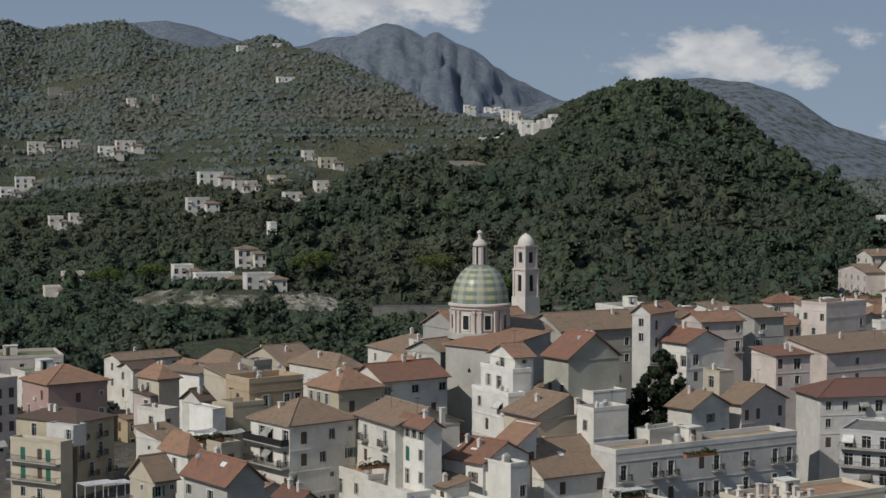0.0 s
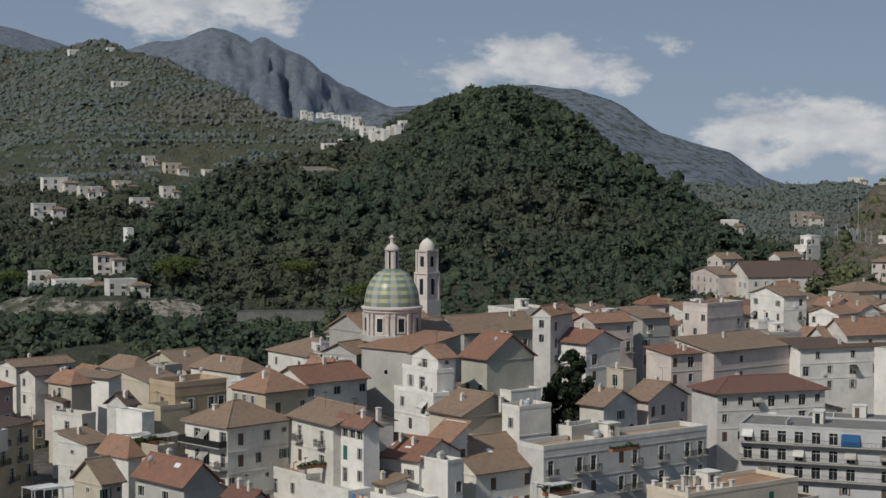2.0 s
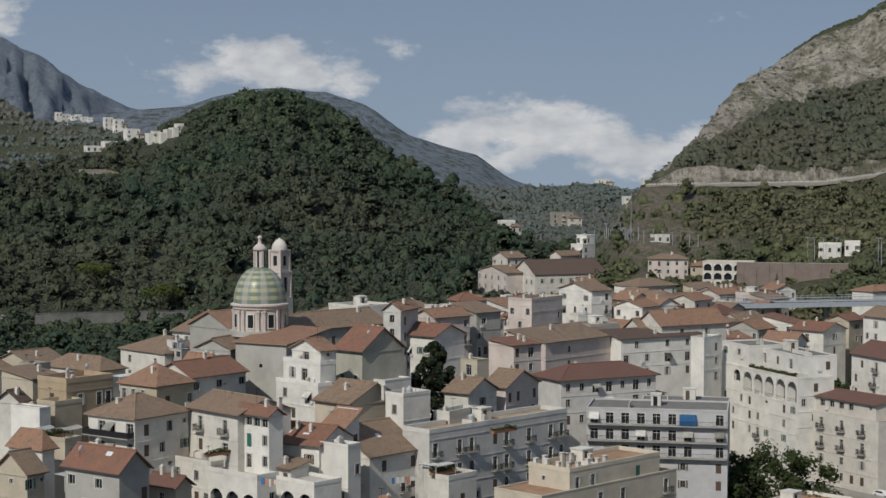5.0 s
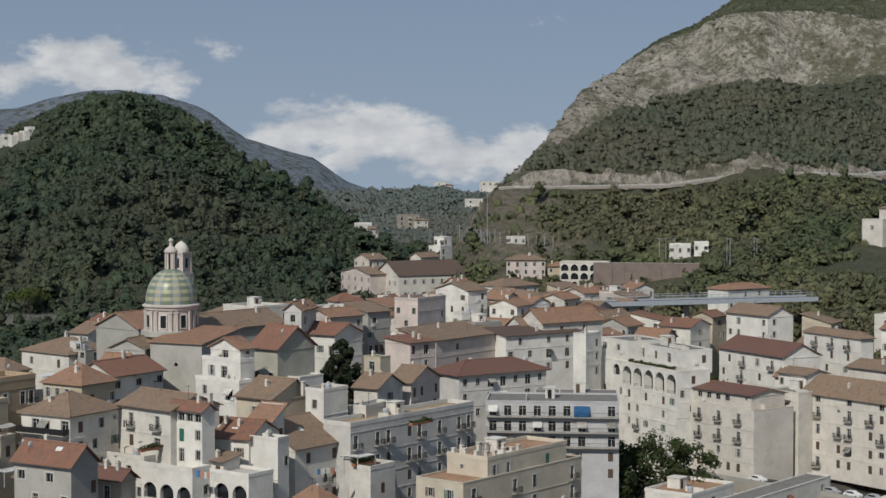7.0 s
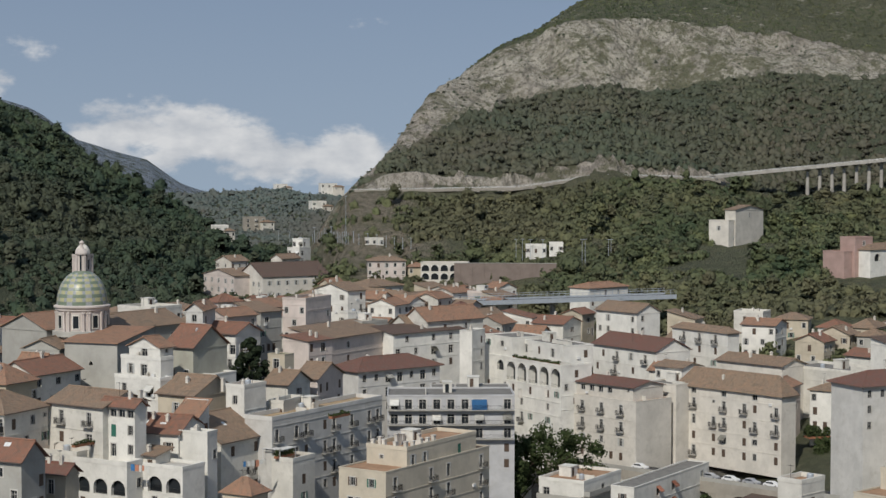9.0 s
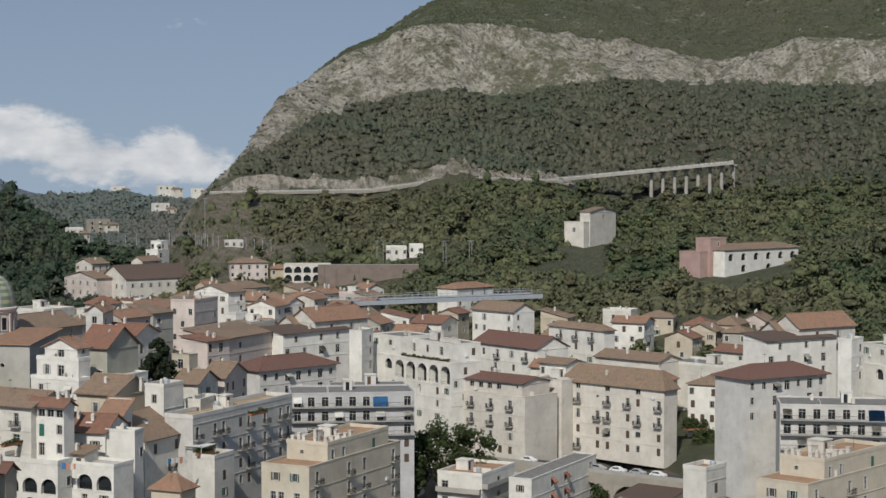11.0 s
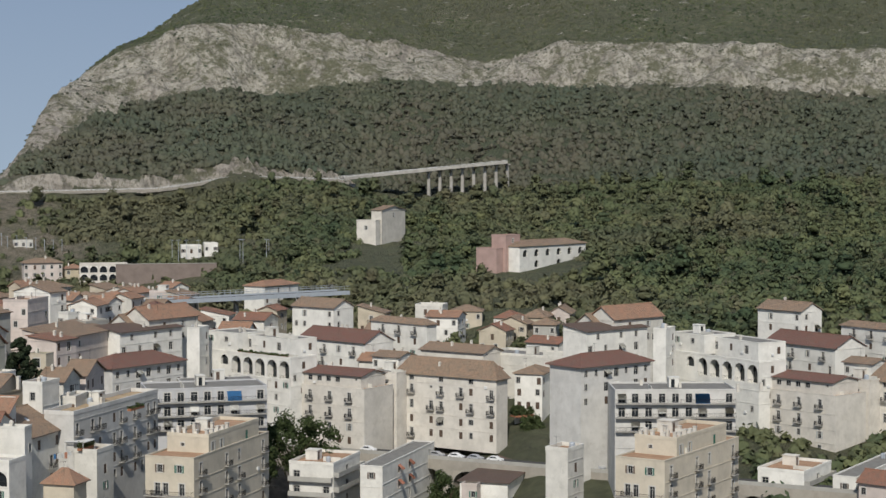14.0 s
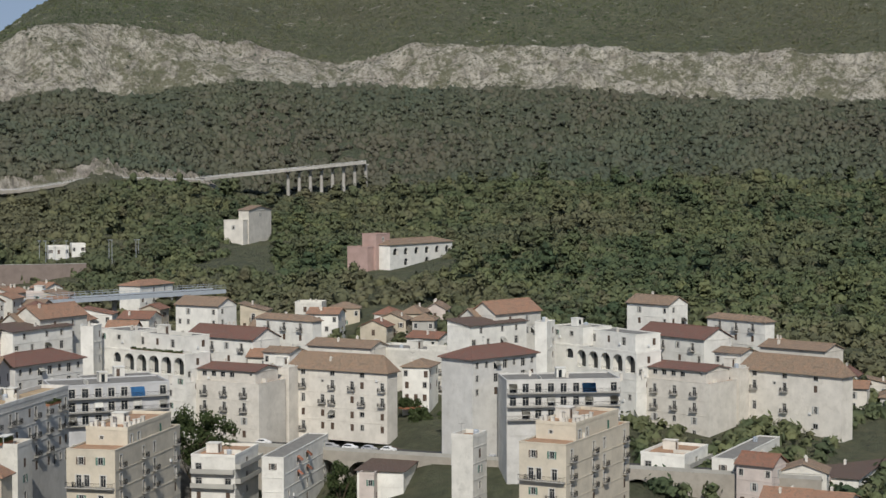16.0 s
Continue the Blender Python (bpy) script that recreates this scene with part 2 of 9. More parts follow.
def leaves(name, a, b_, c_, dry=(0.11, 0.085, 0.04), wood=True, relief=0.7):
    """Foliage: woods take a tint and a soft crown normal from each tree, single trees a tint from each leaf."""
    m, n, l, b = material(name, 0.8)
    co = n.new("ShaderNodeTexCoord").outputs["Object"]
    if wood:
        tint = n.new("ShaderNodeAttribute")
        tint.attribute_name = "tint"
        t = tint.outputs["Fac"]
        soft = n.new("ShaderNodeAttribute")
        soft.attribute_name = "crown_normal"
    else:
        t = n.new("ShaderNodeNewGeometry").outputs["Random Per Island"]
    fine = noise_tex(n, l, co, 0.7, 4, 0.7)
    if wood:
        k = n.new("ShaderNodeBump")
        k.inputs["Distance"].default_value, k.inputs["Strength"].default_value = 0.9, relief
        l.new(fine, k.inputs["Height"])
        l.new(soft.outputs["Vector"], k.inputs["Normal"])
        l.new(k.outputs[0], b.inputs["Normal"])
    mid = noise_tex(n, l, co, 0.035, 4, 0.65)
    wide = noise_tex(n, l, co, 0.007, 3, 0.6)
    c = mix(n, l, t, a, b_)
    c = mix(n, l, ramp_of(n, l, mid, 0.42, 0.64, 0.0, 0.8), c, c_)
    c = mix(n, l, ramp_of(n, l, wide, 0.42, 0.62, 0.0, 0.62), c, dry)
    rnd = n.new("ShaderNodeMath")
    rnd.operation = "FRACT"
    mul = n.new("ShaderNodeMath")
    mul.operation = "MULTIPLY"
    mul.inputs[1].default_value = 17.3
    l.new(t, mul.inputs[0])
    l.new(mul.outputs[0], rnd.inputs[0])
    c = mix(n, l, ramp_of(n, l, rnd.outputs[0], 0.86, 1.0, 0.0, 0.6), c, dry)
    c = mix(n, l, ramp_of(n, l, fine, 0.35, 0.66, 0.18, 0.0), c, tuple(v * 0.5 for v in a))
    l.new(c, b.inputs["Base Color"])
    b.inputs["Specular IOR Level"].default_value = 0.12
    thin = n.new("ShaderNodeBsdfTranslucent")      # light passes through the leaves
    l.new(c, thin.inputs["Color"])
    both = n.new("ShaderNodeMixShader")
    both.inputs[0].default_value = 0.30 if wood else 0.35
    l.new(b.outputs[0], both.inputs[1])
    l.new(thin.outputs[0], both.inputs[2])
    l.new(both.outputs[0], n["Material Output"].inputs["Surface"])
    return m


# haze blue is put into the hill and far leaf colours, most in LEAF_FAR
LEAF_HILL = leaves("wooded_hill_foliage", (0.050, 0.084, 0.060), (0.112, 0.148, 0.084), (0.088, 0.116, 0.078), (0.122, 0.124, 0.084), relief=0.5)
LEAF_FAR = leaves("hazed_scrub_foliage", (0.145, 0.190, 0.176), (0.185, 0.222, 0.192), (0.176, 0.192, 0.178), (0.205, 0.184, 0.155), relief=0.15)
# yellow-green growth, its colour lightened further to look sunlit
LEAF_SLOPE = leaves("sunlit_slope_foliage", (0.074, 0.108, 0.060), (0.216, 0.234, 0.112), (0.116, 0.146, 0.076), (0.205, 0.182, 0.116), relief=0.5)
LEAF_BAND = leaves("grey_green_oak_foliage", (0.100, 0.128, 0.090), (0.155, 0.172, 0.114), (0.126, 0.138, 0.100), (0.180, 0.158, 0.118), relief=0.35)
LEAF_TREE = leaves("town_tree_leaves", (0.050, 0.076, 0.030), (0.085, 0.115, 0.045), (0.062, 0.088, 0.036), (0.10, 0.10, 0.05), wood=False)
LEAF_CON = leaves("dark_conifer_needles", (0.034, 0.052, 0.030), (0.052, 0.072, 0.038), (0.042, 0.058, 0.034), (0.06, 0.06, 0.035), wood=False)
LEAF_PINE = leaves("bright_pine_needles", (0.105, 0.150, 0.045), (0.140, 0.185, 0.058), (0.125, 0.165, 0.050), wood=False)


def earth():
    m, n, l, b = material("hill_earth_and_rock", 0.95)
    co = n.new("ShaderNodeTexCoord").outputs["Object"]
    big = noise_tex(n, l, co, 0.004, 5, 0.6)
    mid = noise_tex(n, l, co, 0.03, 6, 0.7)
    fine = noise_tex(n, l, co, 0.16, 7, 0.78)
    streaks = n.new("ShaderNodeMapping")
    streaks.inputs["Scale"].default_value = (1, 1, 0.42)
    l.new(co, streaks.inputs["Vector"])
    crag = noise_tex(n, l, streaks.outputs[0], 0.085, 9, 0.74)
    crack = n.new("ShaderNodeTexVoronoi")
    crack.feature = "DISTANCE_TO_EDGE"
    crack.inputs["Scale"].default_value = 0.05
    warp = n.new("ShaderNodeVectorMath")
    warp.operation = "MULTIPLY_ADD"
    wob = n.new("ShaderNodeTexNoise")
    wob.inputs["Scale"].default_value = 0.05
    wob.inputs["Detail"].default_value = 5
    l.new(streaks.outputs[0], wob.inputs["Vector"])
    l.new(wob.outputs["Color"], warp.inputs[0])
    warp.inputs[1].default_value = (11, 11, 11)
    l.new(streaks.outputs[0], warp.inputs[2])
    l.new(warp.outputs[0], crack.inputs["Vector"])
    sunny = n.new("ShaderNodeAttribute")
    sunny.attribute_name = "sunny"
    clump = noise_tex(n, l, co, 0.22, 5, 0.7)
    # sunny zones: drier olive grass, with a sunlit tone put into its colour
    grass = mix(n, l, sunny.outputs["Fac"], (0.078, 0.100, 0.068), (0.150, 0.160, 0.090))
    grass = mix(n, l, ramp_of(n, l, mid, 0.42, 0.64, 0.0, 0.7), grass, (0.095, 0.105, 0.062))
    grass = mix(n, l, ramp_of(n, l, clump, 0.40, 0.60, 0.45, 0.0), grass, (0.050, 0.060, 0.036))
    grass = mix(n, l, ramp_of(n, l, big, 0.5, 0.68, 0.0, 0.45), grass, (0.150, 0.135, 0.085))
    grass = mix(n, l, ramp_of(n, l, fine, 0.50, 0.64, 0.0, 0.55), grass, (0.19, 0.175, 0.105))
    pits = noise_tex(n, l, streaks.outputs[0], 0.42, 6, 0.75)
    rock = mix(n, l, ramp_of(n, l, crag, 0.38, 0.62), (0.38, 0.345, 0.275), (0.66, 0.61, 0.51))
    rock = mix(n, l, ramp_of(n, l, pits, 0.40, 0.52, 0.8, 0.0), rock, (0.135, 0.13, 0.085))
    rock = mix(n, l, ramp_of(n, l, big, 0.52, 0.66, 0.0, 0.45), rock, (0.45, 0.38, 0.33))
    rock = mix(n, l, ramp_of(n, l, crack.outputs["Distance"], 0.0, 0.08, 0.45, 0.0), rock, (0.085, 0.080, 0.070))
    green = n.new("ShaderNodeMath")
    green.operation = "ADD"
    l.new(mid, green.inputs[0])
    l.new(fine, green.inputs[1])
    rock = mix(n, l, ramp_of(n, l, green.outputs[0], 0.99, 1.10, 0.0, 0.75), rock, (0.125, 0.13, 0.065))
    bare = n.new("ShaderNodeAttribute")
    bare.attribute_name = "rock"
    # distant ridges: the blue of haze is mixed into the rock colour
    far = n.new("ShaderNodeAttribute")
    far.attribute_name = "hazed_rock"
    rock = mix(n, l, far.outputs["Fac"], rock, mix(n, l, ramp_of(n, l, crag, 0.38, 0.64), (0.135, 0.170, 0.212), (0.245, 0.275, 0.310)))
    steep = n.new("ShaderNodeMath")
    steep.operation = "ADD"
    l.new(bare.outputs["Fac"], steep.inputs[0])
    l.new(ramp_of(n, l, crag, 0.25, 0.75, -0.45, 0.45), steep.inputs[1])
    lanes = n.new("ShaderNodeAttribute")
    lanes.attribute_name = "paved"
    paving = mix(n, l, ramp_of(n, l, clump, 0.35, 0.62), (0.13, 0.12, 0.105), (0.27, 0.25, 0.22))
    fallow = n.new("ShaderNodeAttribute")
    fallow.attribute_name = "field"
    grass = mix(n, l, fallow.outputs["Fac"], grass, mix(n, l, ramp_of(n, l, clump, 0.36, 0.64), (0.15, 0.145, 0.095), (0.30, 0.25, 0.19)))
    grass = mix(n, l, lanes.outputs["Fac"], grass, paving)
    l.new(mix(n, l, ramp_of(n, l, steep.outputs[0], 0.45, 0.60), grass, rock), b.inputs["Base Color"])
    near = n.new("ShaderNodeMath")
    near.operation = "MULTIPLY_ADD"
    l.new(pits, near.inputs[0])
    near.inputs[1].default_value = 0.35
    l.new(crag, near.inputs[2])
    bump(n, l, b, near.outputs[0], 9.0, 1.0)
    return m


EARTH = earth()

# ---- the lie of the land, in polar terms about one point ----
OX, OY = -80.0, -25.0
RING = (0, 250, 330, 380, 405, 470, 560, 650, 760, 1000, 2500, 4500)
FLOOR = {   # height of the town's ground and the valley floor along each bearing
    -60: (15, 18, 20, 20, 20, 16, 10, 12, 20, 20),
    -15: (20, 22, 22, 22, 22, 18, 10, 14, 24, 24),
    5: (20, 22, 22, 24, 24, 22, 12, 16, 26, 26),
    14: (16, 20, 22, 24, 25, 24, 22, 22, 26, 26),
    20: (8, 12, 17, 20, 22, 24, 27, 28, 29, 28),
    26: (-4, 0, 5, 9, 12, 18, 24, 30, 36, 36),
    30: (-14, -12, -6, 0, 5, 12, 24, 32, 38, 38),
    34: (-18, -16, -14, -10, 8, 12, 24, 32, 38, 38),
    47: (-18, -18, -16, -12, 10, 14, 30, 38, 40, 38),
    53: (-12, -6, 0, 5, 10, 14, 30, 38, 40, 38),
    40: (-18, -18, -16, -12, 10, 14, 30, 38, 40, 38),
}
FLOOR[60] = FLOOR[53]
FLOOR[-180] = FLOOR[180] = (-20,) * 10
FLOOR_AZ = np.array(sorted(FLOOR), float)
FLOOR_Z = np.array([FLOOR[int(a)] + (-40, -220) for a in FLOOR_AZ], float)
FLOOR_Z[:, 0] = -8.0      # one height under the middle


def valley(az, r):
    az, r = np.broadcast_arrays(np.asarray(az, float), np.asarray(r, float))
    i = np.clip(np.searchsorted(FLOOR_AZ, az) - 1, 0, len(FLOOR_AZ) - 2)
    f = (az - FLOOR_AZ[i]) / (FLOOR_AZ[i + 1] - FLOOR_AZ[i])
    f = f * f * (3 - 2 * f)
    j = np.clip(np.searchsorted(RING, r) - 1, 0, len(RING) - 2)
    ring = np.array(RING, float)
    g = np.clip((r - ring[j]) / (ring[j + 1] - ring[j]), 0, 1)
    z = FLOOR_Z
    return (z[i, j] * (1 - f) + z[i + 1, j] * f) * (1 - g) + (z[i, j + 1] * (1 - f) + z[i + 1, j + 1] * f) * g


def lattice(x, y, seed):
    """Smooth value noise on a unit lattice, -1 to 1."""
    xi, yi = np.floor(x), np.floor(y)
    fx, fy = x - xi, y - yi
    fx, fy = fx * fx * (3 - 2 * fx), fy * fy * (3 - 2 * fy)

    def h(a, b):
        v = np.sin(a * 127.1 + b * 311.7 + seed * 74.7) * 43758.5453
        return 2 * (v - np.floor(v)) - 1
    return (h(xi, yi) * (1 - fx) + h(xi + 1, yi) * fx) * (1 - fy) + (h(xi, yi + 1) * (1 - fx) + h(xi + 1, yi + 1) * fx) * fy


def rough_land(x, y, size, octaves, seed=1):
    v, a = 0, 1.0
    for k in range(octaves):
        v = v + a * lattice(x / size, y / size, seed + k)
        a, size = a * 0.5, size * 0.5
    return v


class Ridge:
    """A hill: its crest by bearing (distance, height), the foot of its near slope, and the slope's shape."""

    def __init__(self, crest, foot, shape, back=0.55):
        self.az = np.array([c[0] for c in crest], float)
        self.r, self.z = np.array([c[1] for c in crest], float), np.array([c[2] for c in crest], float)
        self.faz, self.fr, self.fz = (np.array([f[k] for f in foot], float) for k in range(3))
        self.s, self.g = np.array([p[0] for p in shape], float), np.array([p[1] for p in shape], float)
        self.back = back

    def height(self, az, r):
        R, Z = np.interp(az, self.az, self.r), np.interp(az, self.az, self.z)
        fr, fz = np.interp(az, self.faz, self.fr), np.interp(az, self.faz, self.fz)
        off = np.maximum(0, np.maximum(self.az[0] - az, az - self.az[-1]))
        s = (r - fr) / (R - fr)
        z = np.where(s < 0, fz + s * 40, fz + (Z - fz) * np.interp(s, self.s, self.g))
        z = np.where(s > 1, Z - (r - R) * self.back, z)
        return z - off * 12


left_hills = Ridge(
    [(-40, 1874, 219), (-20, 1874, 224), (-12, 1874, 227), (-10.8, 1915, 220), (-9.4, 1915, 226), (-7.9, 1915, 235), (-6.4, 1874, 213), (-5.4, 1833, 203), (-4.2, 1792, 207), (-3.3, 1768, 214), (-1.4, 1670, 188), (0.2, 1589, 165), (1.8, 1507, 147), (3.8, 1426, 127), (5.9, 1330, 111), (7.9, 1222, 96), (11, 1150, 59)],
    [(-20, 720, 22), (0, 720, 24), (6, 800, 28), (11, 900, 30)],
    [(0, 0), (0.12, 0.04), (0.35, 0.13), (0.42, 0.2), (0.6, 0.40), (0.79, 0.66), (0.9, 0.86), (1, 1)])
far_peak = Ridge(
    [(-9, 3050, 215), (-6, 3050, 262), (-2.85, 3064, 299), (-2.35, 3065, 306), (-1.8, 3065, 312), (-1.25, 3066, 318), (-0.87, 3066, 329), (-0.47, 3067, 336), (-0.08, 3067, 337), (0.33, 3068, 331), (0.7, 3068, 322), (1.02, 3068, 313), (1.21, 3069, 318), (1.47, 3069, 322), (1.77, 3069, 312), (2.07, 3070, 303), (2.48, 3070, 294), (2.81, 3070, 284), (3.08, 3071, 270), (3.51, 3071, 248), (3.98, 3072, 231), (4.73, 3072, 212), (5.67, 3073, 197), (6.33, 3074, 188), (9.5, 3000, 120)],
    [(-10, 2200, 60), (12, 2200, 40)],
    [(0, 0), (0.3, 0.2), (0.5, 0.45), (0.8, 0.82), (0.93, 0.95), (1, 1)])
blue_ridge = Ridge(
    [(-13, 3200, 300), (-10.5, 3200, 318), (-8.6, 3200, 338), (-7.6, 3200, 342), (-6.4, 3200, 322), (-5, 3200, 300), (-3, 3200, 250)],
    [(-13, 2500, 100), (-3, 2500, 100)], [(0, 0), (1, 1)])
wooded_hill = Ridge(
    [(-2, 740, 29), (0.4, 790, 47), (0.8, 810, 56), (1.5, 840, 63), (2.4, 880, 74), (3.4, 920, 82), (5, 970, 89), (6.8, 1010, 102), (8.3, 1030, 120), (9.7, 1050, 132), (10.8, 1050, 138), (12, 1050, 138), (13.4, 1040, 123), (14.7, 1010, 105), (15.6, 980, 90), (17, 940, 73), (17.8, 910, 66), (19, 870, 57), (19.8, 830, 49), (21.5, 800, 39)],
    [(-2, 690, 18), (2, 695, 22), (5, 700, 24), (13, 695, 25), (17, 715, 28), (21, 760, 30)],
    [(0, 0), (0.035, 0.10), (0.3, 0.38), (0.7, 0.76), (0.9, 0.95), (1, 1)])
pale_slope = Ridge(
    [(3, 2100, 145), (5.9, 2100, 155), (7.3, 2100, 159), (9.7, 2100, 181), (10.8, 2100, 184), (12.4, 2100, 179), (13.7, 2100, 156), (14.9, 2100, 125), (16, 2100, 113), (17.3, 2100, 101), (18.5, 2100, 72), (19.6, 2100, 53), (22, 2100, 20)],
    [(3, 1500, 60), (22, 1500, 20)], [(0, 0), (0.5, 0.35), (1, 1)])
valley_head = Ridge(
    [(13, 1450, 65), (17.1, 1450, 69), (18.6, 1450, 68), (20.1, 1480, 70), (21.5, 1480, 72), (22.5, 1460, 68), (23.8, 1420, 64), (25.4, 1300, 62), (28, 1250, 45)],
    [(13, 900, 28), (28, 900, 36)], [(0, 0), (0.4, 0.2), (0.75, 0.7), (1, 1)])
terraced_spur = Ridge(
    [(-30, 1210, 86), (-16, 1210, 86), (-10.6, 1200, 83), (-9.5, 1190, 81), (-8, 1185, 85), (-6.4, 1180, 85), (-4.6, 1180, 83), (-2.6, 1160, 80), (-0.5, 1130, 79), (1.5, 1110, 72), (2.7, 1080, 62), (5, 1050, 22)],
    [(-30, 740, 22), (5, 780, 25)], [(0, 0), (0.3, 0.2), (0.67, 0.60), (1, 1)], back=0.04)
LAYERS = (left_hills, far_peak, wooded_hill, pale_slope, valley_head, terraced_spur, None, blue_ridge)

# outlines of the cliff mountain, each as bearing, distance, height
CREST = np.array([(23.5, 900, 69), (23.8, 910, 74), (24.7, 930, 88), (25.3, 955, 98), (26.4, 1030, 121), (27.2, 1080, 137), (28, 1120, 151), (29.4, 1180, 173), (30.8, 1240, 193), (32.2, 1290, 215), (32.8, 1310, 219), (36.4, 1380, 254), (42.4, 1440, 279), (45.6, 1480, 295), (56, 1480, 295), (72, 1480, 285)]).T
CTOP = np.array([(23.5, 896, 69), (23.8, 905, 74), (24.7, 925, 88), (25.3, 950, 97), (26.3, 1022, 121), (27.8, 1100, 149), (29.2, 1110, 164), (31.9, 1130, 185), (33.5, 1140, 186), (37.2, 1150, 176), (38.8, 1160, 172), (41.8, 1160, 156), (44.7, 1160, 173), (56, 1160, 173), (72, 1160, 163)]).T
CBOT = np.array([(23.5, 884, 66), (23.8, 890, 70), (24.6, 902, 79), (25.4, 930, 93), (27.2, 990, 108), (29.3, 1060, 130), (32.7, 1085, 143), (33.9, 1100, 136), (38.3, 1112, 149), (41.7, 1120, 144), (44.6, 1120, 140), (56, 1120, 140), (72, 1120, 130)]).T
CROAD = np.array([(23.5, 860, 60), (23.9, 860, 73.5), (26.1, 860, 74), (29.7, 870, 75), (32.3, 885, 81), (33.8, 905, 81), (36, 928, 80), (37.2, 938, 75), (39.6, 945, 74), (42.4, 945, 77), (44.6, 950, 79), (56, 950, 79), (72, 950, 69)]).T
CFOOT = np.array([(21.4, 760, 40), (25.9, 740, 39), (30.1, 700, 39), (31.4, 690, 39), (36, 620, 37), (39.9, 560, 38), (42.4, 550, 38), (56, 550, 38), (72, 550, 28)]).T
CEDGE = 23.5


def road_at(az):
    return np.interp(az, CROAD[0], CROAD[1]), np.interp(az, CROAD[0], CROAD[2])


def cliff_mountain(az, r):
    """The mountain with the limestone cliff: foot, wood, road shelf with its cutting, wood, cliff, upper slope. Returns height and bare rock."""
    (R, Z), (tr, tz), (br, bz), (rr, rz), (fr, fz) = ([np.interp(az, c[0], c[k]) for k in (1, 2)] for c in (CREST, CTOP, CBOT, CROAD, CFOOT))

    def leg(r0, z0, r1, z1):
        f = np.clip((r - r0) / np.maximum(r1 - r0, 1), 0, 1)
        return z0 + (z1 - z0) * f
    cut = np.clip((38 - az) / 2, 0, 1) * np.clip((az - 24) / 1.2, 0, 1) * 8.0
    z = np.where(r < rr - 8, leg(fr, fz, rr - 8, rz - 1.5), rz)
    z = np.where(r > rr + 8, leg(rr + 8, rz, rr + 13, rz + cut), z)
    z = np.where(r > rr + 13, leg(rr + 13, rz + cut, br, bz), z)
    z = np.where(r > br, leg(br, bz, tr, tz), z)
    z = np.where(r > tr, leg(tr, tz, np.maximum(R, tr + 5), Z), z)
    z = np.where(r > np.maximum(R, tr + 5), Z - (r - R) * 0.5, z)
    z = np.where(r < fr, fz - (fr - r) * 0.15, z)
    z = np.where(az < CEDGE, z - (CEDGE - az) * 25, z)
    rock = np.where((r > br - 4) & (r < tr + 6), 1.0, 0.0)
    rock = np.where((r > rr + 7) & (r < rr + 14), np.clip(cut / 6, 0, 1), rock)
    rock = np.where(r >= tr + 6, 0.30, rock)
    return z, rock * (az > CEDGE - 0.3)


def land(az, r):
    """Height, bare rock and the index of the hill that rules at a bearing and distance."""
    az, r = np.broadcast_arrays(np.asarray(az, float), np.asarray(r, float))
    x, y = OX + r * np.sin(np.radians(az)), OY + r * np.cos(np.radians(az))
    bear = az + 0.25 * rough_land(x, y, 90, 2, 5)
    z = valley(az, r)
    rock, who = np.zeros_like(z), np.zeros(z.shape, int)
    for k, layer in enumerate(LAYERS):
        if layer is None:      # the cliff mountain, below
            continue
        h = layer.height(bear if k != 2 else az, r)
        who = np.where(h > z, k + 1, who)
        z = np.maximum(z, h)
    h, bare = cliff_mountain(az + 0.12 * rough_land(x, y, 60, 3, 9), r)
    who = np.where(h > z, 7, who)
    rock = np.where(h > z, bare, rock)
    z = np.maximum(z, h)
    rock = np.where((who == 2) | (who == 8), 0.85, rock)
    # the far pale slope counts as rock so it takes the haze-blue colour
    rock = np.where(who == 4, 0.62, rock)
    shelf = 29.0 - 9.0 * np.maximum(0, np.hypot((x + 80) / 30, (y - 686) / 22) - 1)      # the terrace under the white villas
    rock = np.where((shelf > z) & (shelf < 28.5), 0.62, rock)
    z = np.where((shelf > z) & (shelf > 12), shelf, z)
    far = np.clip((r - 480) / 500, 0, 1) * np.where(who == 2, 0.0, np.where(who > 0, 1, 0.25))
    gul = 1 - np.abs(rough_land(x, y, 240, 3, 3))
    z = z + far * (4.0 * rough_land(x, y, 130, 4, 2) + 7.0 * (gul - 0.6) * np.where(who == 0, 0, 1))
    z = z + np.where((rock < 0.3) & (who > 0), 1.5 * far * rough_land(x, y, 9, 2, 17), 0)      # the uneven roof of the woods
    step = (z % 6.0) / 6.0      # old farm terraces on the western slopes
    farm = ((who == 1) | (who == 6)) & (r > 880) & (r < 1450) & (rough_land(x, y, 70, 3, 21) > 0.05)
    z = np.where(farm, z + 6.0 * (np.clip((step - 0.72) / 0.28, 0, 1) - step), z)
    crags = rough_land(x, y, 17, 3, 7)
    face = np.clip((np.interp(az, far_peak.az, far_peak.r) - r) / 160, 0, 1)      # gullies run down the far peak's face, none on its crest
    spur = 1 - np.abs(rough_land(az * 60 + 0.06 * r + 14 * rough_land(x, y, 120, 2, 19), r * 0.2, 34, 4, 13)) * 1.6
    z = z + np.where(who == 2, face * 20 * (spur - 0.55) + 6 * rough_land(x, y, 70, 4, 15), np.where(rock > 0.7, np.where(who == 8, 0, crags * np.clip((az - 24) * 1.6, 0, 4.0)), 0))
    return z, rock, who


# fallow field and bare ground behind the monastery: x, y and radius
FIELD = ((240, 694, 27), (240, 660, 18), (254, 668, 15), (226, 640, 13), (262, 734, 26), (272, 790, 24), (280, 840, 22))


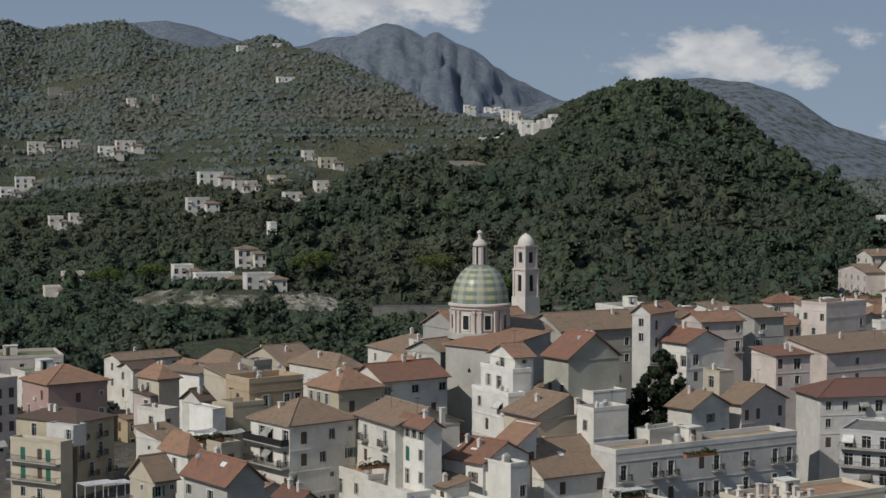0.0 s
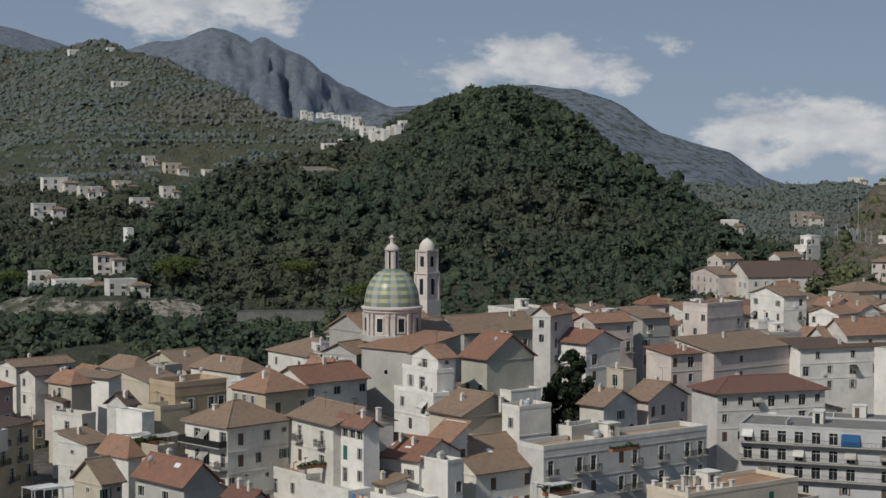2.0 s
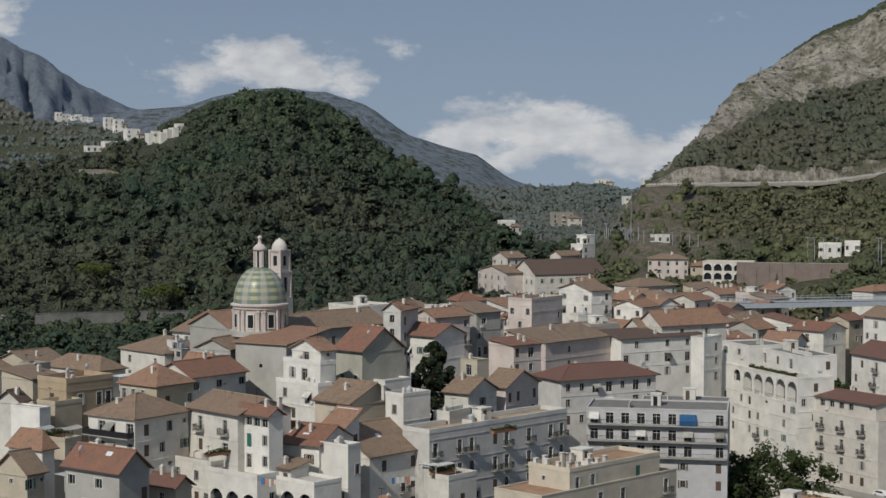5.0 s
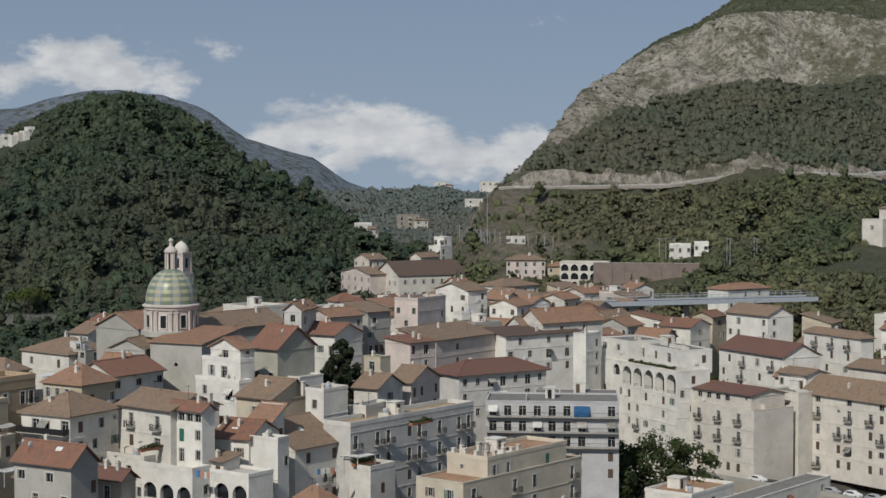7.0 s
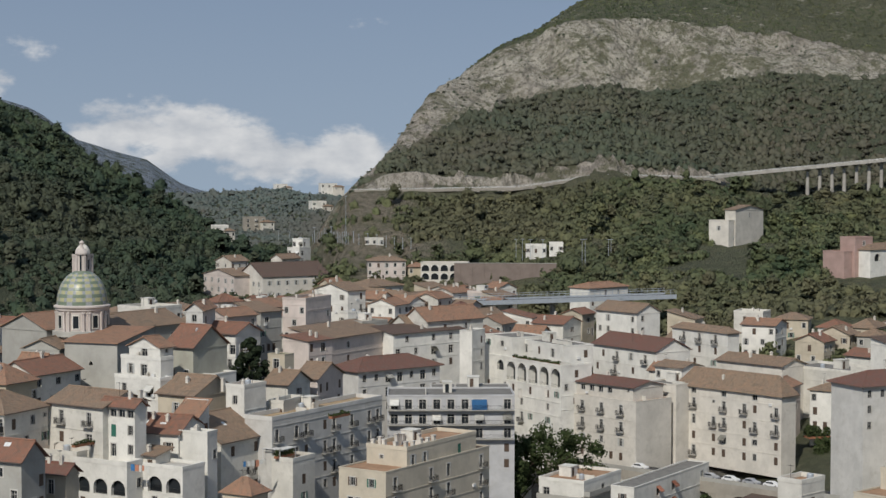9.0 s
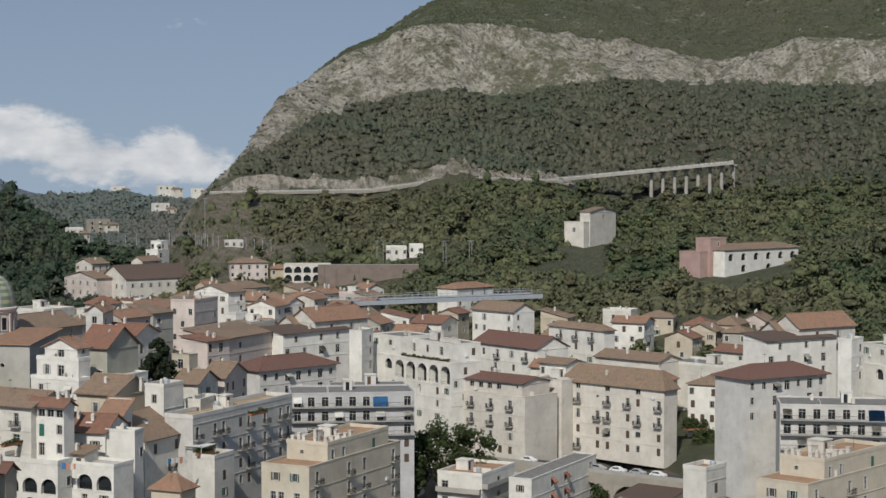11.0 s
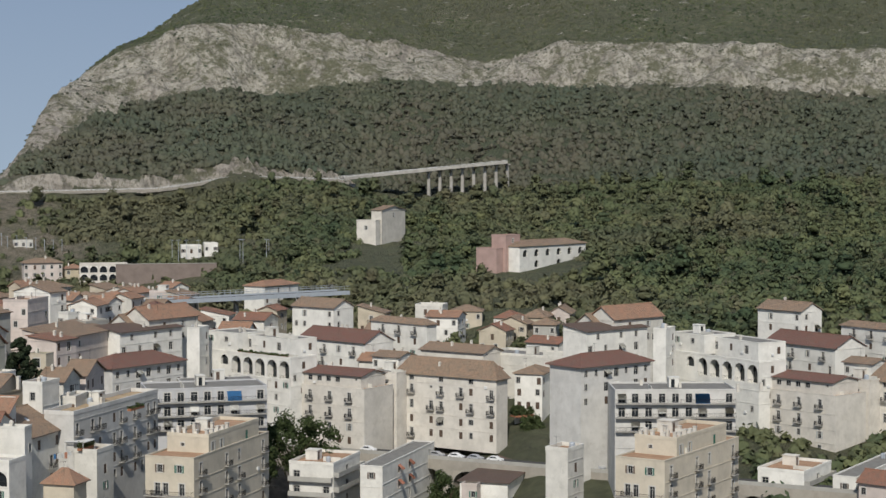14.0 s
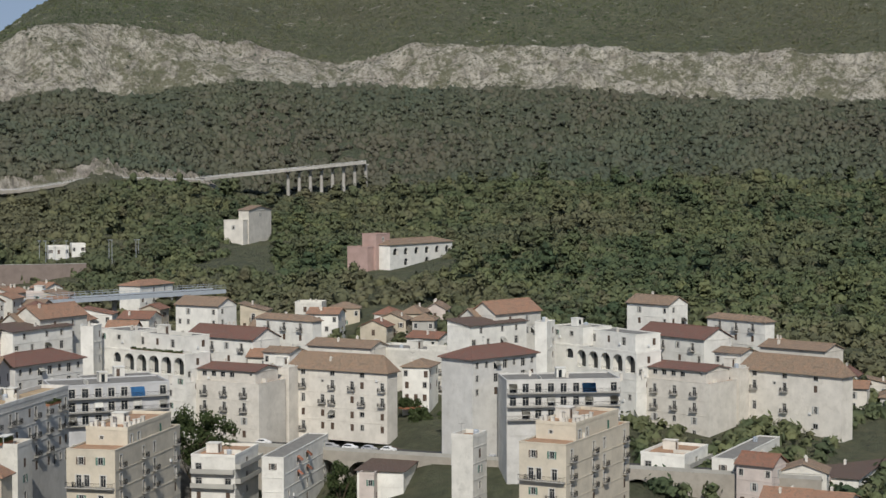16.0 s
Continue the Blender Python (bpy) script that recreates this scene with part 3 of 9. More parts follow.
def ground_z(x, y):
    """The town's ground at a place."""
    az = math.degrees(math.atan2(x - OX, y - OY))
    return float(valley(az, math.hypot(x - OX, y - OY)))


def land_z(x, y):
    az = math.degrees(math.atan2(x - OX, y - OY))
    return float(land(az, math.hypot(x - OX, y - OY))[0])


TOWN_EDGE = (-60, -20, 4, 12, 14, 17, 22, 26, 32, 36, 40, 46, 48.5, 64), (375, 375, 378, 395, 470, 560, 690, 600, 500, 480, 468, 455, 335, 330)


def build_land():
    az = np.concatenate([np.arange(-180, -18, 6.0), np.arange(-18, 64, 0.16), np.arange(64, 180, 6.0), [180.0]])
    r = np.concatenate([[0.01], np.arange(20, 360, 20), np.arange(360, 860, 5.0), np.arange(860, 1300, 4.5), np.arange(1300, 2000, 12.0), np.arange(2000, 2500, 20.0), np.arange(2500, 3300, 20.0), [3500, 3800, 4200, 4700]])
    A, Rr = np.meshgrid(az, r, indexing="ij")
    z, rock, who = land(A, Rr)
    behind = (Rr < 330) & (who != 0)      # open valley floor under and behind the camera
    z, rock, who = np.where(behind, valley(A, Rr), z), np.where(behind, 0, rock), np.where(behind, 0, who)
    co = np.stack([OX + Rr * np.sin(np.radians(A)), OY + Rr * np.cos(np.radians(A)), z], -1).reshape(-1, 3)
    n, m = len(az), len(r)
    i, j = np.meshgrid(np.arange(n - 1), np.arange(m - 1), indexing="ij")
    a = (i * m + j).ravel()
    quads = np.stack([a, a + 1, a + m + 1, a + m], 1)
    me = bpy.data.meshes.new("ground")
    me.from_pydata(co.tolist(), [], quads[:, ::1].tolist())
    edge = np.interp(A, *TOWN_EDGE)
    flat = co.reshape(-1, 3)
    field = np.zeros(len(flat))
    for fx, fy, fr in FIELD:
        field = np.maximum(field, np.clip((fr + 9 - np.hypot(flat[:, 0] - fx, flat[:, 1] - fy)) / 18, 0, 1))
    for key, v in (("rock", rock), ("field", field), ("paved", np.where((who == 0) & (Rr < np.maximum(edge - 12, np.where(A > 38, 450, 0))), 1.0, 0.0)), ("hazed_rock", np.where((who == 2) | (who == 4) | (who == 8), 1.0, 0.0)),
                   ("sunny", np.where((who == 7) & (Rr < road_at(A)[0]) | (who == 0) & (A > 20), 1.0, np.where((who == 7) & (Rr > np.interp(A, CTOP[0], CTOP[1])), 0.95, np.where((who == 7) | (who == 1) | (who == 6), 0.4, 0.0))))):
        at_ = me.attributes.new(key, "FLOAT", "POINT")
        at_.data.foreach_set("value", v.ravel().astype(np.float32))
    me.polygons.foreach_set("use_smooth", np.ones(len(me.polygons), bool))
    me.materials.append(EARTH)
    me.update()
    return tagged(new("ground", me), "valley floor, wooded slopes and limestone cliffs round the town", "ground", kind="structure")


build_land()


# ---- woods on the slopes ----
def crown_shapes(level, count, rng):
    """Lobed closed crowns with loose leaf clumps over them: vertices and soft normals of each, and the faces."""
    rings = (((62, 5), (112, 5)), ((55, 6), (108, 6)), ((28, 6), (54, 9), (80, 10), (108, 9), (136, 6)))[level - 1]
    sprays = (5, 21, 56)[level - 1]
    faces = []
    last = [0]
    for _, n in rings:
        now = [last[-1] + 1 + k for k in range(n)]
        a, b, i, j = len(last), n, 0, 0
        if a == 1:
            faces += [(0, now[k], now[(k + 1) % n]) for k in range(n)]
        else:
            while i < a or j < b:      # zip two rings of unlike counts
                if j >= b or (i < a and (i + 0.5) / a <= (j + 0.5) / b):
                    faces.append((last[i % a], now[j % b], last[(i + 1) % a]))
                    i += 1
                else:
                    faces.append((last[i % a], now[j % b], now[(j + 1) % b]))
                    j += 1
        last = now
    total = last[-1] + 1
    fa = np.array(faces)
    q = total + 4 * np.arange(sprays)[:, None]
    every = np.concatenate([fa, q + np.array([[0, 1, 2]]), q + np.array([[0, 2, 3]])])
    out, norms = [], []
    for k in range(count):
        lobes = rng.normal(size=(6, 3))
        lobes[:, 2] = np.abs(lobes[:, 2])
        lobes /= np.linalg.norm(lobes, axis=1)[:, None]

        def reach(d):
            e = np.max(d @ lobes.T, axis=1)
            return 0.45 + 0.55 * np.clip(e, 0, 1) ** 2 + 0.06 * rng.normal(size=len(d))
        d = [(0, 0, 1)]
        for deg, n in rings:
            ph = rng.uniform(0, 6.283)
            d += [(math.sin(radians(deg)) * math.cos(ph + 6.28319 * j / n), math.sin(radians(deg)) * math.sin(ph + 6.28319 * j / n), math.cos(radians(deg))) for j in range(n)]
        d = np.array(d)
        co = d * (0.9 * reach(d))[:, None]
        fn = np.cross(co[fa[:, 1]] - co[fa[:, 0]], co[fa[:, 2]] - co[fa[:, 0]])
        fn *= np.sign(np.sum(fn * (co[fa[:, 0]] + co[fa[:, 1]] + co[fa[:, 2]]), axis=1))[:, None]
        vn = np.zeros_like(co)
        for c in range(3):
            np.add.at(vn, fa[:, c], fn)
        vn /= np.maximum(np.linalg.norm(vn, axis=1), 1e-6)[:, None]
        vn = 0.62 * vn + 0.20 * rng.normal(size=vn.shape) + np.array([0, 0, 1.0 if level == 1 else 0.55])
        vn /= np.linalg.norm(vn, axis=1)[:, None]
        n = rng.normal(size=(sprays, 3))
        n[:, 2] = np.abs(n[:, 2]) * 1.1 - 0.3
        n /= np.linalg.norm(n, axis=1)[:, None]
        at_ = n * (reach(n) * rng.uniform(0.86, 1.08, sprays))[:, None]
        t = np.cross(n, rng.normal(size=(sprays, 3)))
        t /= np.linalg.norm(t, axis=1)[:, None]
        u = np.cross(n, t)
        t += n * rng.uniform(-0.7, 0.7, sprays)[:, None]
        s = (0.9, 0.8, 0.5)[level - 1] * rng.uniform(0.20, 0.40, sprays)[:, None]
        leaf = np.stack([at_ - t * s, at_ - u * s * 0.8, at_ + t * s, at_ + u * s * 0.8], 1).reshape(-1, 3)
        ln = np.repeat(0.55 * n + 0.30 * rng.normal(size=n.shape) + np.array([0, 0, 1.0 if level == 1 else 0.6]), 4, axis=0)
        ln /= np.linalg.norm(ln, axis=1)[:, None]
        out.append(np.concatenate([co, leaf]))
        norms.append(np.concatenate([vn, ln]))
    return out, norms, every


def scatter(name, label, mat, place, size, tall, level, rng):
    """One mesh of many crowns."""
    shapes, puffs, fa = crown_shapes(level, 11, rng)
    nv, verts, faces = len(shapes[0]), [], []
    turn = rng.uniform(0, 6.283, len(place))
    place = np.asarray(place)
    shade = np.clip(0.5 + 0.45 * rough_land(place[:, 0], place[:, 1], 34, 2, 31) + rng.normal(0, 0.22, len(place)), 0, 1)
    norms = []
    for k, (p, s, h, t) in enumerate(zip(place, size, tall, turn)):
        c = shapes[k % 11]
        ct, st = math.cos(t), math.sin(t)
        v = np.stack([(c[:, 0] * ct - c[:, 1] * st) * s, (c[:, 0] * st + c[:, 1] * ct) * s, c[:, 2] * h], 1) + p
        verts.append(v)
        faces.append(fa + k * nv)
        c = puffs[k % 11]
        norms.append(np.stack([c[:, 0] * ct - c[:, 1] * st, c[:, 0] * st + c[:, 1] * ct, c[:, 2]], 1))
    verts, faces = np.concatenate(verts), np.concatenate(faces)
    me = bpy.data.meshes.new(name)
    me.vertices.add(len(verts))
    me.vertices.foreach_set("co", verts.astype(np.float32).ravel())
    me.loops.add(len(faces) * 3)
    me.loops.foreach_set("vertex_index", faces.astype(np.int32).ravel())
    me.polygons.add(len(faces))
    me.polygons.foreach_set("loop_start", np.arange(0, len(faces) * 3, 3, dtype=np.int32))
    me.update(calc_edges=True)
    me.attributes.new("tint", "FLOAT", "POINT").data.foreach_set("value", np.repeat(shade, nv).astype(np.float32))
    me.attributes.new("crown_normal", "FLOAT_VECTOR", "POINT").data.foreach_set("vector", np.concatenate(norms).astype(np.float32).ravel())
    me.materials.append(mat)
    return tagged(new(name, me), label, "trees", kind="stuff")


def plant_woods():
    rng = np.random.default_rng(4)
    az = np.arange(-18, 64, 0.2)
    r = np.concatenate([np.arange(200, 1700, 8.0), np.arange(1700, 2600, 16.0)])
    A, Rr = np.meshgrid(az, r, indexing="ij")
    Z = land(A, Rr)[0]
    tan = (Z - 81) / Rr
    top = np.maximum.accumulate(tan, axis=1)

    def sow(r0, r1, gap, tall=False):
        count = int(radians(82) * (r1 * r1 - r0 * r0) / 2 / gap ** 2)
        a, d = rng.uniform(-18, 64, count), np.sqrt(rng.uniform(r0 * r0, r1 * r1, count))
        z, rock, who = land(a, d)
        i = np.clip(((a + 18) / 0.2).astype(int), 0, len(az) - 1)
        j = np.clip(np.searchsorted(r, d), 0, len(r) - 1)
        seen = (z + 7 - 81) / d > top[i, j] - np.where(d < 770, 0.018, 0.004)
        x, y = OX + d * np.sin(np.radians(a)), OY + d * np.cos(np.radians(a))
        clear = rough_land(x, y, 70, 3, 21)
        terr = ((who == 1) | (who == 6)) & (np.abs(((z * 0.22) % 1) - 0.5) > 0.32) & (d < 1450) & (d > 880)
        keep = seen & (d > np.interp(a, *TOWN_EDGE)) & (((who != 1) & (who != 6)) | (clear < 0.8)) & (who != 2) & (who != 8) & ~(terr & (clear > -0.35))
        keep &= rng.random(count) < np.where(rock > 0.6, 0.22, np.where(rock > 0.2, 0.7, 1.0))
        keep &= ~((who == 4) & (rng.random(count) < 0.75))
        road = road_at(a)[0]
        keep &= ~((a > 24) & (a < 42) & (d > road - 14) & (d < road + 12))
        keep &= ~((a > 4.6) & (a < 14) & (np.abs(d - ROAD_R) < 6) & (who != 1))
        keep &= ~((a > -3.9) & (a < 3.6) & (d > 705) & (d < 735) & (clear > 0.45))
        keep &= ~((a > 27) & (a < 37.5) & (np.abs(d - np.interp(a, (27, 30, 33, 37), (745, 725, 700, 662))) < 36) & (clear > -0.25))
        few = rng.random(count) < 0.22
        for cx, cy, cr in FIELD:
            keep &= (np.hypot(x - cx, y - cy) > cr) | few
        for cx, cy, cr in CLEARINGS:
            keep &= np.hypot(x - cx, y - cy) > cr
        pad = 3.0 if tall else 1.2
        for cx, cy, A, hw, hd in FOOT:      # a tree may stand against a house, never in it
            near_by = np.nonzero(keep & (np.abs(x - cx) < hw + hd + 6) & (np.abs(y - cy) < hw + hd + 6))[0]
            if len(near_by):
                ca, sa = math.cos(radians(90 - A)), math.sin(radians(90 - A))
                dx, dy = x[near_by] - cx, y[near_by] - cy
                keep[near_by[(np.abs(dx * ca + dy * sa) < hw + pad) & (np.abs(dy * ca - dx * sa) < hd + pad)]] = False
        pick = np.nonzero(keep)[0]
        s = gap * (0.56 + 0.56 * rng.random(len(pick)) ** 2.4) * np.where(rock[pick] > 0.2, 0.42, 1.0)
        h = s * rng.uniform(0.6, 1.0, len(pick)) + np.where(rock[pick] > 0.2, 0, rng.uniform(0.2, 1.6, len(pick)))
        if tall:      # single trees that stand above the rest
            h = s * rng.uniform(0.9, 1.3, len(pick))
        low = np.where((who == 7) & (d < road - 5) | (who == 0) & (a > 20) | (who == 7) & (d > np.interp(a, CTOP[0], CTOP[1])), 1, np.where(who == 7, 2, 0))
        base = z[pick] + np.where(d[pick] > 1080, -0.35, 0.45 if tall else -0.12) * h + np.where(rock[pick] > 0.2, 0.3, 0.5)
        return np.stack([x[pick], y[pick], base], 1), s, h, low[pick]
    near = [sow(330, 560, 3.6), sow(560, 780, 3.6), sow(780, 1080, 3.7)]
    big = [sow(480, 700, 9.5, True), sow(700, 1000, 10.5, True)]
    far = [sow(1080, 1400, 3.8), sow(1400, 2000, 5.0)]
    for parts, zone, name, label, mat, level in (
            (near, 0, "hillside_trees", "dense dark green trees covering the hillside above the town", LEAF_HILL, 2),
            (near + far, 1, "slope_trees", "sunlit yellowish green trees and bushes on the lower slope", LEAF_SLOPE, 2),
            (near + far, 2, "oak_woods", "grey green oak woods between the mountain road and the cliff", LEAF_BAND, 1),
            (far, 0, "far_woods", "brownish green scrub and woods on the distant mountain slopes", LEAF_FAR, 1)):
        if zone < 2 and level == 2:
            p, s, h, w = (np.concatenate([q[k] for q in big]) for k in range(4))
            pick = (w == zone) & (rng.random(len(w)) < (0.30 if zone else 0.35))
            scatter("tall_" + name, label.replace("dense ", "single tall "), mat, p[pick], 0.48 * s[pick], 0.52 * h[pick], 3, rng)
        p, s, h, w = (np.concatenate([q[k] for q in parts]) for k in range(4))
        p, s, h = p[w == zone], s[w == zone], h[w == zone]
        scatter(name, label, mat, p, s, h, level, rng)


ROAD_R = 690.0

# ---- building kit ----
def part(name, bm, mat, parent=None, label=""):
    """Links a bmesh as one mesh object under a thing or a part."""
    me = bpy.data.meshes.new(name)
    bm.to_mesh(me)
    bm.free()
    for m in mat if isinstance(mat, (list, tuple)) else (mat,):
        me.materials.append(m)
    ob = new(name, me)
    if parent is not None:
        ob.parent = parent
    return tagged(ob, label)


def shared(name, me, parent, m):
    ob = new(name, me)
    ob.parent, ob.matrix_basis = parent, m
    return ob


def thing(name, label, category, m, group="", kind=""):
    ob = new(name)
    ob.empty_display_size = 0.5
    ob.matrix_basis = m
    return tagged(ob, label, category, group, kind)


def box(bm, x0, x1, y0, y1, z0, z1, mi=0):
    v = [bm.verts.new(c) for c in ((x0, y0, z0), (x1, y0, z0), (x1, y1, z0), (x0, y1, z0), (x0, y0, z1), (x1, y0, z1), (x1, y1, z1), (x0, y1, z1))]
    for q in ((3, 2, 1, 0), (4, 5, 6, 7), (0, 1, 5, 4), (1, 2, 6, 5), (2, 3, 7, 6), (3, 0, 4, 7)):
        bm.faces.new([v[k] for k in q]).material_index = mi


def lathe(bm, profile, seg=32, mi=0, cx=0, cy=0):
    rings = []
    for r, z in profile:
        rings.append([bm.verts.new((cx + r * math.cos(6.28319 * k / seg), cy + r * math.sin(6.28319 * k / seg), z)) for k in range(seg)])
    for a, b in zip(rings, rings[1:]):
        for k in range(seg):
            bm.faces.new((a[k], a[(k + 1) % seg], b[(k + 1) % seg], b[k])).material_index = mi
    bm.faces.new(rings[-1]).material_index = mi


def tube(bm, a, b, r0, r1, seg=7):
    a, b = Vector(a), Vector(b)
    q = (b - a).to_track_quat("Z", "Y")
    rings = [[bm.verts.new(p + q @ Vector((r * math.cos(6.28319 * k / seg), r * math.sin(6.28319 * k / seg), 0))) for k in range(seg)] for p, r in ((a, r0), (b, r1))]
    for k in range(seg):
        bm.faces.new((rings[0][k], rings[0][(k + 1) % seg], rings[1][(k + 1) % seg], rings[1][k]))
    bm.faces.new(rings[1])


# openings: width, height
SIZE = {"w": (1.1, 1.65), "q": (0.75, 0.75), "d": (1.15, 2.35), "b": (1.15, 2.35), "B": (1.6, 2.2), "g": (1.0, 1.5), "G": (1.15, 2.2), "s": (1.1, 1.9),
        "L": (1.5, 1.35), "a": (3.2, 2.75), "A": (4.0, 4.9), "v": (1.0, 1.9), "o": (0.8, 0.8), "S": (1.5, 1.4), "x": (1.0, 1.5), "O": (1.6, 2.2), "U": (3.0, 2.2), "P": (1.6, 2.2)}
MESHES = {}


def plate(bm, pins, outer, holes, y0, y_rim, y_hole, mi):
    """A flat frame with holes as one joined piece: its front at y0, its rim back to y_rim, each hole's edge back to y_hole."""
    xs = sorted({*outer[:2], *(v for q in holes for v in q[:2])})
    zs = sorted({*outer[2:], *(v for q in holes for v in q[2:])})

    def pin(x, y, z):
        key = (round(x, 4), round(y, 4), round(z, 4))
        if key not in pins:
            pins[key] = bm.verts.new((x, y, z))
        return pins[key]

    def solid(i, k):
        if not (0 <= i < len(xs) - 1 and 0 <= k < len(zs) - 1):
            return None
        x, z = (xs[i] + xs[i + 1]) / 2, (zs[k] + zs[k + 1]) / 2
        return not any(q[0] < x < q[1] and q[2] < z < q[3] for q in holes)
    for i in range(len(xs) - 1):
        for k in range(len(zs) - 1):
            if not solid(i, k):
                continue
            c = ((xs[i], zs[k]), (xs[i + 1], zs[k]), (xs[i + 1], zs[k + 1]), (xs[i], zs[k + 1]))
            bm.faces.new([pin(x, y0, z) for x, z in c]).material_index = mi
            for e, (di, dk) in enumerate(((0, -1), (1, 0), (0, 1), (-1, 0))):
                beside = solid(i + di, k + dk)
                y1 = y_rim if beside is None else y_hole
                if beside or y1 == y0:
                    continue
                (xa, za), (xb, zb) = c[e], c[(e + 1) % 4]
                bm.faces.new((pin(xa, y0, za), pin(xa, y1, za), pin(xb, y1, zb), pin(xb, y0, zb))).material_index = mi


def opening_meshes(kind):
    """Frame, pane or shutters and, for some, a balcony, each made once. Local: x along the wall, -y outwards, z up from the sill."""
    if kind in MESHES:
        return MESHES[kind]
    w, h = SIZE[kind]
    out = {}

    def keep(key, bm, *mats):
        me = bpy.data.meshes.new(key)
        bm.to_mesh(me)
        bm.free()
        for m in mats:
            me.materials.append(m)
        out[key] = me
    bm = bmesh.new()
    if kind in "aAo":
        # the wall's masonry round the arch, flush with the face
        n, rad = 12, w / 2
        sp = h - rad
        pts = [(rad * math.cos(math.pi * k / n), sp + rad * math.sin(math.pi * k / n)) for k in range(n + 1)]
        for (xa, za), (xb, zb) in zip(pts, pts[1:]):
            f, bk = [[bm.verts.new((x, y, z)) for x, z in ((xa, za), (xa, h), (xb, h), (xb, zb))] for y in (0.012, 0.35)]
            bm.faces.new(f)
            bm.faces.new((f[0], f[3], bk[3], bk[0]))
        bmesh.ops.recalc_face_normals(bm, faces=bm.faces[:])
        keep("arch", bm, WALL["bright"])
        bm = bmesh.new()
        # a full-width dark sheet stands in for the shade inside the archway
        back = 2.15 if kind == "A" else 0.75
        box(bm, -w / 2, w / 2, back, back + 0.05, 0, h)
        keep("pane", bm, GLASS)
        if kind in "aA":
            bm = bmesh.new()
            for k in range(9):
                x = -w / 2 + w * (k + 0.5) / 9
                box(bm, x - 0.015, x + 0.015, 0.10, 0.13, 0.08, 0.95)
            box(bm, -w / 2, w / 2, 0.09, 0.14, 0.95, 1.0)
            keep("railing", bm, IRON)
    elif kind in "Gs":
        for s in (-1, 1):
            box(bm, min(0.02 * s, s * w / 2), max(0.02 * s, s * w / 2), 0.04, 0.09, 0.02, h)
            for z0, z1 in ((0.12, h * 0.48), (h * 0.54, h - 0.1)):
                box(bm, min(0.08 * s, s * (w / 2 - 0.06)), max(0.08 * s, s * (w / 2 - 0.06)), 0.02, 0.05, z0, z1)
        box(bm, -0.05, 0.05, 0.03, 0.10, 0.02, h)      # meeting rail
        keep("shutter", bm, SHUT_G if kind == "G" else SHUT_B)
    else:
        t = 0.07
        low, rows = (-0.12 if kind in "wxgvS" else 0.0), [(t, h - t)]
        if h > 1.8:
            rows = [(t, h * 0.72), (h * 0.72 + t, h - t)]
        pins = {}
        plate(bm, pins, (-w / 2 - 0.2, w / 2 + 0.2, low, h + 0.2), [(-w / 2, w / 2, 0.0, h)], -0.06, -0.006, 0.14, 1)      # plaster surround, lintel and sill
        plate(bm, pins, (-w / 2, w / 2, 0.0, h), [(a, b, c, d) for c, d in rows for a, b in ((-w / 2 + t, -t / 2), (t / 2, w / 2 - t))], 0.14, 0.14, 0.19, 0)
        keep("window_frame", bm, WOODFRAME, SURROUND)
        bm = bmesh.new()
        box(bm, -w / 2, w / 2, 0.20, 0.23, 0, h)
        keep("pane", bm, GLASS)
        if kind in "gxv":
            for s, key in ((-1, "shutter"), (1, "shutter.right")):
                bm = bmesh.new()
                x0, x1 = sorted((s * (w / 2 + 0.02), s * (w / 2 + w * 0.48)))
                pins = {}
                panels = [(x0 + 0.06, x1 - 0.06, c, d) for c, d in ((0.08, h * 0.47), (h * 0.53, h - 0.08))]
                plate(bm, pins, (x0, x1, 0.0, h), panels, -0.075, -0.012, -0.045, 0)
                for a, b, c, d in panels:
                    bm.faces.new([pins[(round(x, 4), -0.045, round(z, 4))] for x, z in ((a, c), (b, c), (b, d), (a, d))])
                keep(key, bm, {"g": SHUT_G, "x": SHUT_B, "v": SHUT_W}[kind])
    if kind in "OUP":
        bm = bmesh.new()
        low = 0.2 if kind == "U" else 1.2
        v = [bm.verts.new(p) for p in ((-w / 2 - 0.2, -0.02, h), (w / 2 + 0.2, -0.02, h), (w / 2 + 0.2, -1.2, low), (-w / 2 - 0.2, -1.2, low), (w / 2 + 0.2, -1.2, low - 0.25), (-w / 2 - 0.2, -1.2, low - 0.25))]
        bm.faces.new((v[0], v[3], v[2], v[1]))
        bm.faces.new((v[3], v[5], v[4], v[2]))
        bmesh.ops.solidify(bm, geom=bm.faces[:], thickness=0.03)
        keep("awning", bm, {"O": CANVAS_O, "U": CANVAS_B, "P": CANVAS_W}[kind])
    if kind == "b":
        bm = bmesh.new()
        box(bm, -1.15, 1.15, -0.95, -0.012, -0.20, -0.04)
        keep("balcony", bm, CONCRETE)
        bm = bmesh.new()
        for k in range(17):
            x = -1.1 + 2.2 * k / 16
            box(bm, x - 0.014, x + 0.014, -0.92, -0.89, -0.04, 0.95)
        for x in (-1.1, 1.1):
            for k in range(6):
                y = -0.9 + 0.85 * k / 6
                box(bm, x - 0.014, x + 0.014, y - 0.014, y + 0.014, -0.04, 0.95)
            box(bm, x - 0.02, x + 0.02, -0.92, -0.02, 0.93, 0.98)
        box(bm, -1.12, 1.12, -0.93, -0.88, 0.93, 0.98)
        keep("railing", bm, IRON)
    MESHES[kind] = out
    return out


